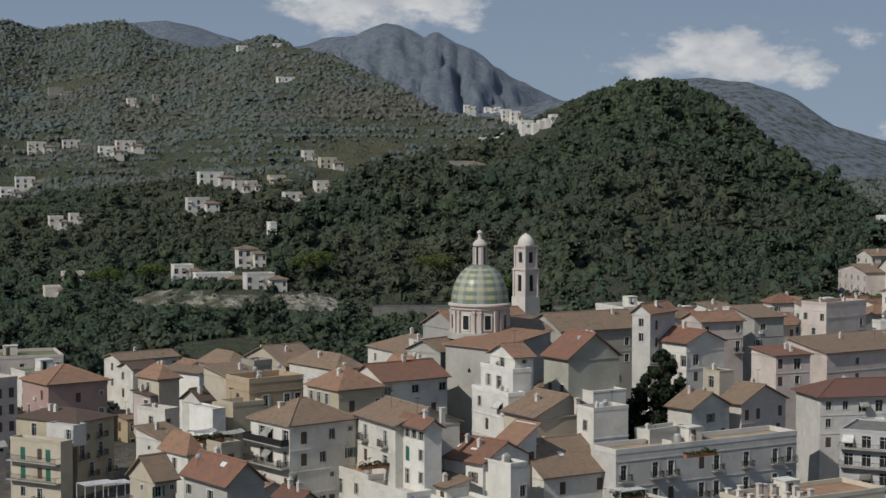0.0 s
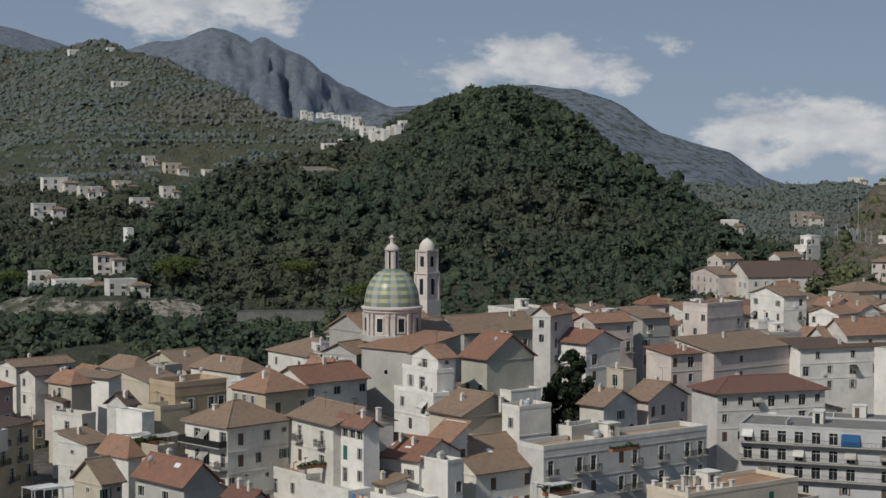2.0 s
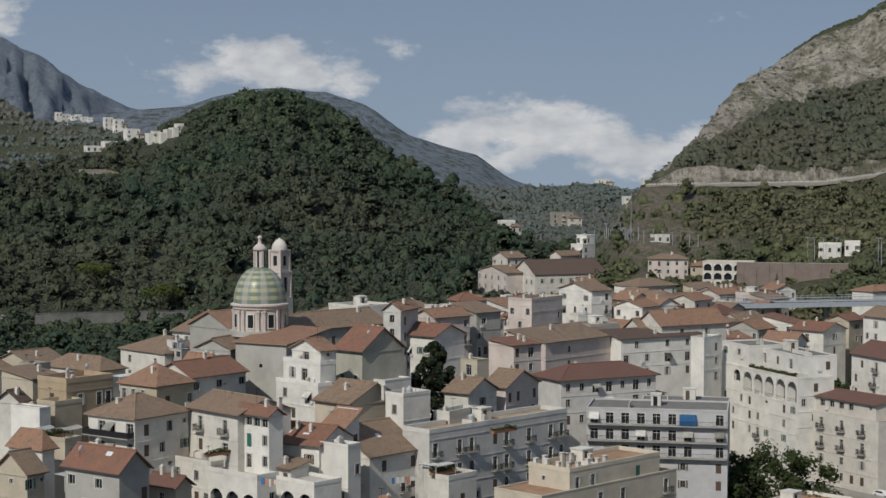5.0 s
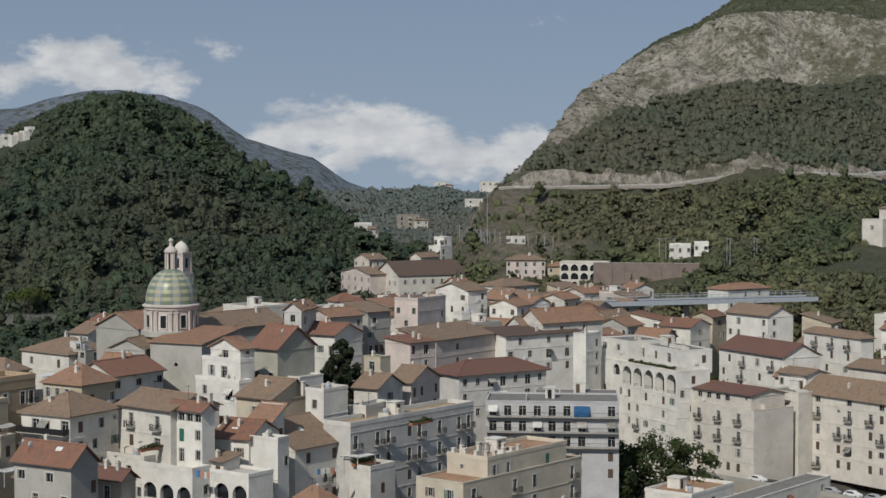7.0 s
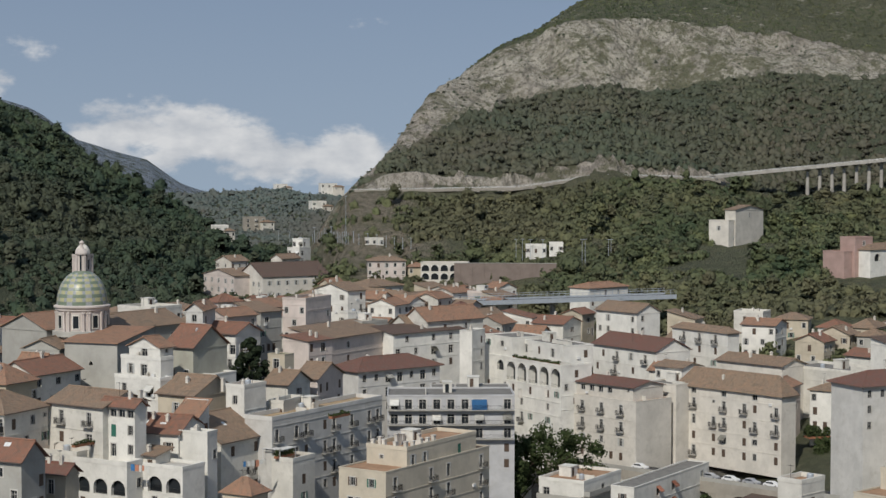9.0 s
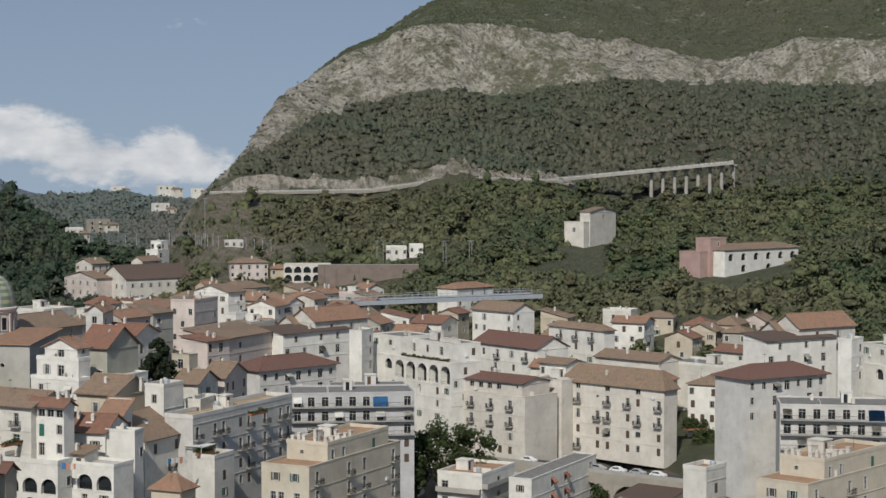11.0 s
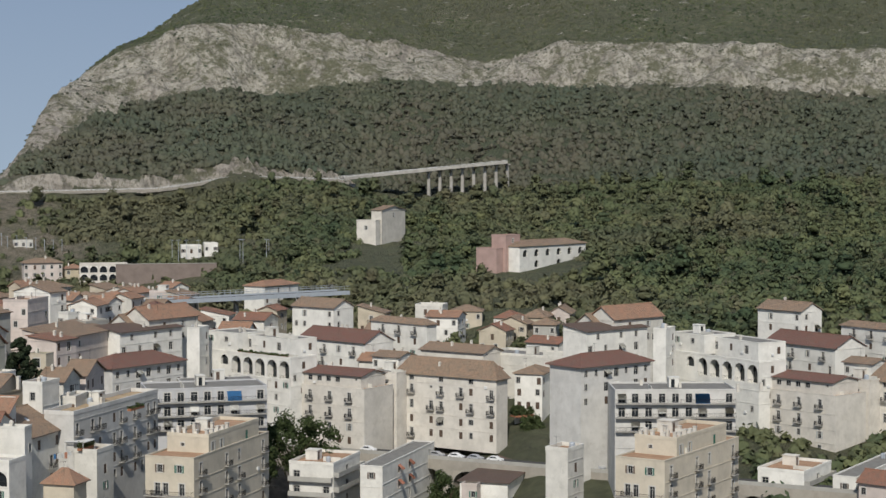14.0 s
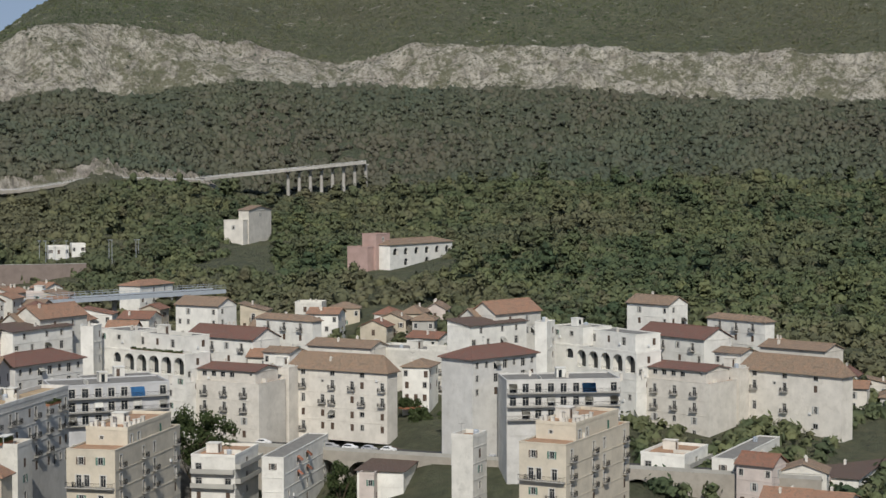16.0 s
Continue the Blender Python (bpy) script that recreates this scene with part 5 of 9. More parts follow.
def shrubs(label, x, y, z, A, W, D, high, seed, leaf=0.45, mat=None):
    """A row of bushes in the ground or in long troughs, z at their foot."""
    th = thing("shrub", label, "shrub", Matrix.Translation((x, y, z)) @ Matrix.Rotation(radians(90 - A), 4, "Z"), "shrubs on the terraces")
    rng = random.Random(seed)
    bm = bmesh.new()
    box(bm, 0, W, 0, D, -0.1, 0.35)
    part("trough", bm, CLAYPOT, th)
    bm = bmesh.new()
    count = int(60 * W * max(D, 0.8) * max(high, 0.7) / (leaf / 0.45) ** 2)
    for k in range(min(count, 2600)):
        u, v = rng.uniform(0, W), rng.uniform(-0.1, D + 0.1)
        w = 0.3 + high * rng.random() ** 0.7 * (0.55 + 0.45 * math.sin(u * 2.1 + seed) * math.cos(u * 0.8))
        n = Vector((rng.gauss(0, 1), rng.gauss(0, 1), rng.gauss(0.4, 1))).normalized()
        t = n.orthogonal().normalized()
        b = n.cross(t)
        s = leaf * rng.uniform(0.5, 1.1)
        p = Vector((u, v, max(0.3, w)))
        bm.faces.new([bm.verts.new(p + q) for q in (t * -s * 0.6, b * -s * 0.4, t * s * 0.6, b * s * 0.4)])
    part("foliage", bm, mat or LEAF_TREE, th)


def laundry(label, x, y, z, A, W, seed):
    th = thing("laundry", label, "laundry", Matrix.Translation((x, y, z)) @ Matrix.Rotation(radians(90 - A), 4, "Z"), "washing on the lines")
    rng = random.Random(seed)
    bm = bmesh.new()
    tube(bm, (0, 0, 0), (W, 0, 0), 0.015, 0.015, 4)
    part("line", bm, IRON, th)
    u = 0.2
    while u < W - 0.6:
        w, h = rng.uniform(0.4, 0.9), rng.uniform(0.6, 1.3)
        bm = bmesh.new()
        box(bm, u, u + w, -0.03, 0.03, -h, 0.02)
        part("cloth", bm, rng.choice((CANVAS_W, CANVAS_W, CANVAS_B, CANVAS_O)), th)
        u += w + rng.uniform(0.05, 0.3)


def stone_wall(label, x, y, z, A, W, high, thick=0.8, mat=None):
    """A retaining wall with a coping and buttresses, z at its top."""
    th = thing("retaining_wall", label, "wall", Matrix.Translation((x, y, z)) @ Matrix.Rotation(radians(90 - A), 4, "Z"), kind="structure")
    bm = bmesh.new()
    box(bm, 0, W, 0, thick, -high, -0.2)
    for k in range(int(W / 5)):
        box(bm, 2.5 + 5 * k - 0.3, 2.5 + 5 * k + 0.3, -0.25, -0.004, -high, -0.6)
    part("wall", bm, mat or WALL["stone"], th)
    bm = bmesh.new()
    box(bm, -0.1, W + 0.1, -0.12, thick + 0.1, -0.196, 0.0)
    part("coping", bm, CONCRETE, th)


def lamp_pole(x, y, z, high):
    th = thing("lamp_pole", "slender grey lamp pole on the station terrace", "lamp pole", Matrix.Translation((x, y, z)), "poles on the terrace")
    bm = bmesh.new()
    tube(bm, (0, 0, -0.5), (0, 0, high), 0.13, 0.08, 6)
    part("pole", bm, STEEL, th)
    bm = bmesh.new()
    box(bm, -0.9, 0.9, -0.05, 0.05, high - 0.15, high + 0.0)
    box(bm, -0.95, -0.5, -0.1, 0.1, high - 0.22, high - 0.152)
    box(bm, 0.5, 0.95, -0.1, 0.1, high - 0.22, high - 0.152)
    part("lamp_head", bm, STEEL, th)


def net_post(x, y, z, high, A):
    """A post of the tall net along the field, with its arm towards the next."""
    m = Matrix.Translation((x, y, z)) @ Matrix.Rotation(radians(90 - A), 4, "Z")
    bm = bmesh.new()
    tube(bm, (0, 0, -0.5), (0, 0, high), 0.13, 0.11, 6)
    box(bm, -0.2, 1.2, -0.05, 0.05, high - 0.35, high - 0.25)
    me = bpy.data.meshes.new("net_post")
    bm.to_mesh(me)
    bm.free()
    me.materials.append(STEEL)
    ob = tagged(new("net_post", me), "slender pale post of the net along the bare field", "post", "posts along the field")
    ob.matrix_world = m


# ---- houses ----

# western quarter
house('cream apartment house with balconies and a dark tiled roof', -63.8, 294.2, 30, 9.6, 14.4, 35.2, wall='yellow', roof='hip', cover='dark', rise=1.6, left=[(1.0, '.d...'), (4.6, 'G.sG.')], right=[(1.0, 'b.b.'), (4.3, 'b.b.'), (7.6, '.b.b')], chimneys=[(3, 9, 1.2)])
house('cream lower wing with a white terrace and green shutters', -65.1, 287.0, 30, 2.9, 11.6, 32.4, wall='cream', roof='flat', cover='pale', parapet=0.5, left=[(1.1, '.G.sG.', 1.2), (4.4, '.G.sG.', 1.2), (8, '.w.d..')])
house('pale blue rooftop room on the terrace', -63.7, 290.7, 30, 3.2, 6.2, 35.0, wall='lilac', roof='flat', cover='pale', parapet=0.15, h=3.6, left=[(0.7, '..v')])
house('grey brown apartment block with shuttered windows', -84.8, 318.4, 45, 5.1, 10.1, 39.1, wall='pink', roof='flat', cover='grey', right=[(1.4, 'ss'), (4.6, 'ss'), (7.8, 'ss')])
house('red brown house with a red hipped roof', -78.6, 336.3, 52, 12.9, 12.3, 36.3, wall='brown', roof='hip', cover='orange', rise=3.0, right=[(2.2, '..s.q')], left=[(1.5, '.w')])
house('long pale building with arched windows and a mossy roof', -117.7, 398.2, 70, 27.8, 16.0, 33.7, wall='pink', roof='flat', cover='green', right=[(1.2, 'vvv.w.w.vv'), (4.6, '.w.w.w.w.')])
house('tall blank white house with an ochre roof edge', -48.5, 336.4, 40, 3.8, 11.3, 38.6, wall='bright', roof='sy', cover='brown', rise=0.8)
house('faded pink rooftop house', -56.0, 323.2, 40, 3.1, 5.0, 35.9, wall='pink', roof='sx', cover='dark', rise=0.7, h=8, left=[(1.0, '.d')], right=[(1.0, '.d')])
house('white terrace house with a pale pergola', -51.1, 310.1, 40, 3.5, 7.8, 34.5, wall='white', roof='flat', cover='terra', left=[(1.0, '.d.')], right=[(1.2, 'w.')])
house('white house with a lean-to clay roof', -48.2, 290.0, 45, 6.0, 7.9, 32.8, wall='white', roof='sx', cover='brown', rise=1.6, left=[(1.5, '.q.')])
house('small house with an ochre flat front and two windows', -64.1, 342.9, 50, 2.5, 6.5, 28.4, wall='gold', roof='sx', cover='brown', rise=1.0, left=[(1.0, '.s.'), (4.2, '.s.')], right=[(1, 'w'), (4.2, 'w')])
house('old house with a steep clay tiled gable roof', -41.0, 239.7, 50, 3.4, 7.1, 35.0, wall='cream', roof='gx', cover='brown', rise=3.2, left=[(1.0, '.q.')], right=[(0.8, 'w.q')])
house('grey house with a red tiled roof and two roof lights', -28.6, 223.2, 52, 5.8, 11.6, 37.4, wall='grey', roof='gy', cover='red', rise=3.0, lights=[(2.0, 4.2), (1.4, 8.2)], left=[(1.2, 'S.S.'), (4.5, '.d.d')], right=[(2.6, '..s')], dishes=[(1, 10)])
house('small white house with an orange tiled roof', -38.3, 253.2, 50, 2.5, 7.7, 36.5, wall='white', roof='hip', cover='orange', rise=3.0, left=[(1.0, '.w.')], right=[(1.0, '.')])
house('terrace house with white canopies over the roof', -34.4, 261.7, 50, 3.6, 8.0, 36.2, wall='cream', roof='flat', cover='pale', right=[(1.2, '.s.')])
house('ochre house with a roof terrace', -32.9, 287.1, 54, 10.7, 8.1, 42.8, wall='gold', roof='flat', cover='terra', parapet=0.9, right=[(2.2, '.v.db'), (6.4, '.w..s')], left=[(2.0, '.w.')], dishes=[(3, 4), (9, 6)], chimneys=[(6, 7, 1)])
house('cream house with a low terrace beside the ochre house', -35.1, 282.3, 54, 6.0, 5.0, 39.6, wall='yellow', roof='flat', cover='pale', right=[(1.5, '.')])
house('white corner house with two long balconies and a hipped clay roof', -23.4, 257.7, 51, 12.3, 11.0, 40.2, wall='white', roof='hip', cover='brown', rise=3.2, left=[(0.9, '.BB.B', 1.5, IRON), (4.2, '.dd.d', 1.5), (8.2, '.d..w')], right=[(1.2, '.w..w.q'), (4.6, '.s.w..w'), (8.0, 'w...q..')], chimneys=[(3, 7, 0.8)], lights=[(8, 2)])
house('pale yellow house with an orange hipped roof', -17.4, 282.4, 54, 8.8, 9.9, 42.4, wall='yellow', roof='hip', cover='orange', rise=3.4, left=[(1.0, 'vvv.'), (4.4, 'd.d.')], right=[(2.0, '.w..w')], lights=[(3, 2), (6.5, 2)])
house('long white house with a red brown roof', -10.2, 289.2, 54, 13.6, 10.0, 42.9, wall='white', roof='gx', cover='red', rise=2.6, right=[(1.0, 'S..S..S'), (4.4, 's.s..s.')])
house('white house with tall French windows and a weathered tiled roof', -7.1, 253.6, 62, 11.0, 14.0, 40.8, wall='white', roof='gy', cover='brown', rise=2.4, left=[(1.2, '.b..b.'), (5.0, '.s..B.'), (9.0, '.d.w.')])
house('white house with a glazed top gallery and red roof', -2.7, 249.1, 58, 3.0, 7.8, 41.0, wall='bright', roof='gy', cover='red', rise=1.4, left=[(0.5, 'LLLL'), (3.2, '.G.w'), (6.6, '.d.w'), (10.4, 'd..w')], chimneys=[(5, 3, 1.6)])
house('white house with a red roof and roof lights', 6.0, 251.5, 46, 10.0, 10.7, 35.5, wall='bright', roof='gy', cover='red', rise=2.8, left=[(1.6, '.w....w.'), (5.4, '.d...B.')], lights=[(2.2, 4.2), (2.6, 8.0)])
house('tall plain white house block', 10.0, 247.4, 52, 3.2, 6.0, 35.7, wall='bright', roof='flat', cover='pale', parapet=0.5, left=[(7.4, '...w.'), (11.4, '...s.')], right=[(3, '.w')])
house('white stair tower with an orange lean-to roof', 11.4, 256.6, 52, 3.8, 4.8, 37.5, wall='bright', roof='sy', cover='orange', rise=3.0, left=[(1.0, '.q'), (4, '.w')], right=[(1.4, '.s')])

# the row of arches below the white houses
house('low white house with round arches and a terrace', -5.2, 245.7, 58, 4.2, 12.2, 31.4, wall='bright', roof='flat', cover='pale', parapet=0.8, left=[(2.6, 'aaa')], right=[(2.4, '.w')])
house('low white house with laundry terrace and arches', 3.0, 240.3, 58, 6.0, 12.4, 31.0, wall='bright', roof='flat', cover='pale', parapet=0.6, left=[(1.6, 'aaa')])
house('small terrace house with a clay tiled lean-to', 0.6, 247.8, 58, 4.0, 12.9, 32.6, wall='white', roof='sy', cover='brown', rise=1.0, left=[(0.8, 'w.q.w')])
house('small terrace house with grey shed roofs', -11.3, 255.6, 58, 5.0, 9.9, 32.3, wall='white', roof='flat', cover='terra', left=[(1.2, 'd.w.')])
house('low house with a white awning and dark clay roof', -19.8, 230.4, 52, 3.3, 6.0, 33.6, wall='cream', roof='gy', cover='maroon', rise=1.6, left=[(1.0, '.d.')])

# behind the church square
house('white gabled house with an arched attic window', 12.0, 280.4, 62, 3.6, 8.4, 48.1, wall='bright', roof='gx', cover='orange', rise=2.0, h=6.5, left=[(0.3, '.B.'), (3.8, '.d.')], right=[(0.4, '.q.')])
house('white stepped lower part of the gabled house', 11.6, 278.8, 62, 3.5, 10.8, 45.7, wall='bright', roof='flat', cover='pale', left=[(1.0, '.v.B..'), (4.4, 'aw..d.')], h=9)
house('white lowest storey with terrace under the gabled house', 10.8, 276.7, 62, 3.2, 12.3, 42.0, wall='bright', roof='flat', cover='pale', left=[(1.0, '.w...d.'), (4.4, '..w...')])
house('grey green house with shuttered windows and a red roof', 21.5, 288.5, 58, 11.0, 7.2, 46.9, wall='green', roof='gy', cover='red', rise=4.2, left=[(0.5, '.a..a.'), (4.6, '.s..w.'), (8, '.w.')], dishes=[(4, 3)])
house('white house with a red roof and terrace', 48.8, 338.0, 55, 10.4, 9.9, 44.4, wall='bright', roof='gy', cover='red', rise=2.4, left=[(2.6, '.B.w.B'), (6, 'w.d')], right=[(2.4, 'B.')])
house('low house with a broad weathered tiled roof', 14.7, 268.3, 58, 13.0, 8.8, 39.9, wall='cream', roof='gy', cover='brown', rise=3.2, left=[(1.6, '.w.')])
house('plain white yard wall house', 25.7, 287.5, 58, 7.0, 6.7, 41.2, wall='bright', roof='flat', cover='pale', parapet=0.3)
house('tall white house with a square chimney block', 23.8, 265.6, 58, 6.9, 4.4, 41.2, wall='bright', roof='flat', cover='terra', left=[(1.6, '.w.'), (6, '.w.')], right=[(5, '.w.')], parapet=0.6, chimneys=[(1.2, 6, 1.3)])
house('grey white house with a wide brown roof and roof terrace', 15.4, 255.4, 58, 14.1, 15.0, 32.6, wall='white', roof='gx', cover='brown', rise=4.6, right=[(1.0, '.w..s.'), (4.6, '...dsd')], lights=[(6, 4.0)])
house('red roofed outbuilding with a clay hip roof', 14.2, 237.0, 58, 4.9, 6.2, 26.3, wall='cream', roof='hip', cover='orange', rise=2.6)
house('yellow white tower house with a planted pergola terrace', 28.6, 253.1, 58, 7.1, 4.9, 28.4, wall='white', roof='flat', cover='terra', parapet=0.8, right=[(2.6, '.w.'), (6, '.w.'), (9.4, '.w.')])
house('long pale palazzo with balconied French windows and a sandy roof terrace', 26.6, 258.4, 59, 37.0, 6.5, 35.6, wall='lilac', roof='flat', cover='sand', parapet=0.8, right=[(1.8, 'b.bb.sb.b.bb'), (5.9, 'b.bs.bb.b.bb'), (10.0, 's.wb.sd.b.sw')], chimneys=[(6, 9, 1.4), (14, 12, 1.4)])
house('rooftop room on the long palazzo', 33.0, 268.6, 50, 9.0, 3.2, 37.2, wall='white', roof='flat', cover='pale', h=5, left=[(1, '.w')], right=[(1.2, '.s')])
house('white house with a weathered hipped roof', 43.0, 291.1, 52, 9.5, 5.7, 37.9, wall='white', roof='gy', cover='brown', rise=2.6, right=[(1.2, '.w.'), (4, 'w.s')])
house('house with a clay gable roof beside the garden', 52.9, 298.5, 50, 12.3, 5.3, 37.8, wall='pink', roof='gy', cover='brown', rise=3.0, right=[(1.2, 'ss.s'), (4.4, 'w.w')])
house('pale blue apartment house with a dark red hipped roof', 71.0, 317.1, 78, 24.1, 11.0, 36.5, wall='lilac', roof='hip', cover='maroon', rise=2.6, right=[(0.9, 'wwBBwBw'), (4.2, 'w.BB.Bw')], over=0.8)
house('long pale apartment block with continuous balconies', 71.3, 302.3, 116, 28.4, 14.0, 32.5, wall='dove', roof='flat', cover='grey', parapet=0.35, right=[(0.7, 'BBBBBBU.B', 1.3), (4.0, 'BBBBBBB.B', 1.3), (7.2, '.BBBBBB.B', 1.3), (10.6, '.A.w.w.w')], chimneys=[(30, 6, 0.8), (36, 8, 0.8)])

house('rear wing of the long apartment block with a grey flat roof', 86.4, 310.5, 116, 18.4, 10.0, 32.3, wall='lilac', roof='flat', cover='grey', parapet=0.12)

# the beige corner palazzo
house('beige palazzo with balconies and a clay roof edge', 39.1, 235.0, 60, 35.7, 10.4, 28.4, wall='beige', roof='flat', cover='terra', parapet=0.25, left=[(1.4, '.w.w.'), (5.0, '.dd.d.', 1.1), (9.0, '.w.d.')], right=[(1.2, 'b.bd.b'), (4.8, 'b.bb.b'), (8.4, 'b.db.b'), (12, 'w.w..w')], name='palazzo')
house('beige attic storey with roof terrace and many chimney pots', 45.2, 238.9, 60, 24.0, 9.0, 31.4, wall='beige', roof='flat', cover='terra', parapet=0.7, h=6.2, left=[(1.2, '.q..')], right=[(1.0, 'vv..G.')], chimneys=[(0.7, 0.7, 1.5), (3, 0.7, 1.3), (5.5, 0.7, 1.5), (8, 0.7, 1.3), (10, 0.7, 1.5), (0.7, 3, 1.3), (0.7, 5.5, 1.5), (0.7, 8, 1.3), (10, 4, 1.4), (10, 7, 1.4), (4, 5, 2.2), (5, 5, 2.0), (7.5, 6, 1.6), (3, 8, 1.5)])

# middle of the town
house('white arcade with tall round arches under a planted terrace', 129.7, 324.0, 86, 9.4, 35.4, 33.9, wall='bright', roof='flat', cover='grey', left=[(0.7, '.aAAAAA'), (6.4, 'w.ws.w.sw'), (9.8, '.w.sw..w.')], right=[(1.0, '.w.'), (4.4, 'w.s'), (8.0, '.w.')], parapet=0.5)
house('white upper house of the arcade with wide windows', 128.4, 346.3, 86, 11.0, 13.2, 39.2, wall='bright', roof='flat', cover='grey', h=5.0, left=[(1.0, 'w.S.')], right=[(1.2, '.w.')], parapet=0.3)
house('white top storey set back behind the planted terrace', 132.3, 327.5, 90, 9.0, 23.6, 38.6, wall='bright', roof='flat', cover='grey', h=5.5, left=[(1.0, '.B.w.B.')], right=[(1.2, '.w')], parapet=0.25)
house('square white stair tower', 118.4, 350.1, 54, 7.7, 3.6, 41.1, wall='bright', roof='flat', cover='pale', right=[(1.5, '.w'), (5, '.w')], parapet=0.3)
house('cream house with a broad brown gable roof', 114.4, 378.3, 76, 12.3, 9.1, 39.9, wall='white', roof='gx', cover='brown', rise=3.4, left=[(1.2, 'w.w'), (4.6, 'w.w')], right=[(1.0, '.q.')])
house('long white row house with a dark roof', 104.5, 368.4, 76, 25.1, 9.0, 39.6, wall='bright', roof='sx', cover='dark', rise=1.6, right=[(0.9, '.w..w.w.'), (4.2, 'B.w.d.B.')])
house('cream building with a bright red roof', 117.6, 374.3, 76, 20.6, 10.0, 41.9, wall='white', roof='gx', cover='orange', rise=3.6, right=[(1, '..w..w..')])
house('narrow white house with three storeys', 101.2, 390.5, 76, 4.4, 3.9, 43.4, wall='bright', roof='flat', cover='pale', left=[(1.2, 'w.'), (4.2, 'w.')], right=[(1.0, '.q'), (3.6, 'w.')])
house('white flat roofed house with small windows', 95.6, 376.4, 76, 3.6, 6.0, 39.6, wall='bright', roof='flat', cover='pale', left=[(1.0, '.w.'), (4.8, '.a.')], right=[(1.2, '.')])
house('grey plastered house with a roof terrace', 100.7, 380.0, 76, 8.8, 8.0, 41.6, wall='grey', roof='flat', cover='terra', right=[(2, '.w.w'), (5, 'w..w')])
house('tall faded pink tower house with a red roof terrace', 88.7, 390.9, 52, 14.5, 7.3, 47.6, wall='pink', roof='flat', cover='terra', left=[(2.0, 'w.w'), (5.4, '.w.'), (9, 'w..'), (12.4, 'q.w')], right=[(3.5, '...w')], dishes=[(8, 3)], chimneys=[(4, 5, 1.2)])
house('monastery church with a dark brown roof and tall windows', 169.8, 632.4, 84, 32.1, 22.0, 39.1, wall='old', roof='gx', cover='dark', rise=5.6, h=14, left=[(2.4, '.v.v.v.v.'), (7.4, '.v.v.v.v.')], right=[(1.8, '.v.v.v.v.v.v.v.'), (7.0, '.v.v.v.v.v.v.v.')], name='monastery_church', category='church', base=None)
house('monastery wing with rows of windows', 161.0, 643.3, 80, 14.0, 26.2, 39.3, wall='pink', roof='gx', cover='brown', rise=2.5, h=13, left=[(1.5, 'v.v.v.v.v'), (5.5, 'v.v.v.v.v')])
house('monastery wing with a clay roof behind the church', 170.4, 672.3, 72, 9.5, 11.1, 44.0, wall='old', roof='gx', cover='brown', rise=2.4, right=[(1.2, 'w.w.w')], left=[(1.2, 'w.w.')])
house('clay roofed house behind the monastery', 195.8, 675.6, 60, 13.2, 6.2, 44.3, wall='old', roof='gx', cover='brown', rise=2.2, right=[(1, 'w.w')])
house('small white house with arched windows beside the bare field', 241.0, 684.0, 112, 8.6, 6.0, 52.6, wall='white', roof='flat', cover='grey', h=6.5, right=[(0.9, 'w.w.w')], parapet=0.3, name='villa')
house('long pale pink house with two rows of windows below the field', 221.0, 637.5, 112, 16.5, 10.0, 44.6, wall='pink', roof='hip', cover='brown', rise=1.8, right=[(1.0, 'w.w.w.w.w'), (4.4, 'w.w.w.w.w')], left=[(1.0, '.w.w'), (4.4, '.w.w')])
house('yellow house with a clay roof below the field', 236.5, 629.0, 112, 8.0, 8.0, 42.0, wall='yellow', roof='hip', cover='orange', rise=1.8, right=[(1.0, 'w.w')])
house('tall unfinished pale building with open arched storeys', 236.5, 617.0, 122, 20.5, 9.0, 44.2, wall='old', roof='flat', cover='grey', right=[(0.8, 'aaaaa'), (4.4, 'aaaaa'), (8.0, 'aaaaa')], left=[(0.8, 'a.'), (4.4, 'a.')], parapet=0.4)
house('stepped white apartment house behind the monastery', 218.3, 709.4, 60, 8.8, 7.2, 47.2, wall='bright', roof='flat', cover='pale', left=[(1, 'B.B', 1.2), (4.2, 'B.B', 1.2)], right=[(1, 'B.')])
house('white upper block of the stepped apartment house', 221.3, 712.6, 60, 5.7, 6.1, 51.3, wall='bright', roof='flat', cover='pale', h=7, left=[(1, 'B.B')], right=[(1, 'w.')])
house('long pale pink house with rows of windows', 233.9, 670.9, 76, 19.4, 12.0, 40.6, wall='pink', roof='hip', cover='brown', rise=1.6, right=[(1.2, 'w.w.w.w.w'), (4.4, 'w.w.w.w.w')])
house('long white house with a brown hipped roof', 185.9, 560.6, 72, 18.4, 14.0, 38.6, wall='bright', roof='hip', cover='brown', rise=2.6, right=[(1.2, 'w.w.w.w'), (4.4, 'w.w.w.w')])
house('small white villa on the slope', 258.5, 719.9, 76, 10.9, 8.0, 50.4, wall='bright', roof='flat', cover='pale', h=7, right=[(1.2, 'w.w.w'), (4.2, 'w.w.w')])
house('white house with brown roof in the upper town', 123.0, 439.7, 70, 7.7, 14.9, 46.3, wall='bright', roof='gx', cover='brown', rise=2.2, left=[(1.5, 'w.w')], right=[(1, '.w')])
house('orange roofed house in the upper town', 135.5, 481.4, 66, 6.7, 5.2, 45.4, wall='cream', roof='gx', cover='orange', rise=2.0, right=[(1, 'w.w')])
house('cream house with loggia under a brown roof', 69.0, 374.0, 66, 7.8, 9.0, 46.4, wall='grey', roof='sx', cover='brown', rise=2.0, right=[(1.5, '.S.a.'), (5, 'w.a.')])
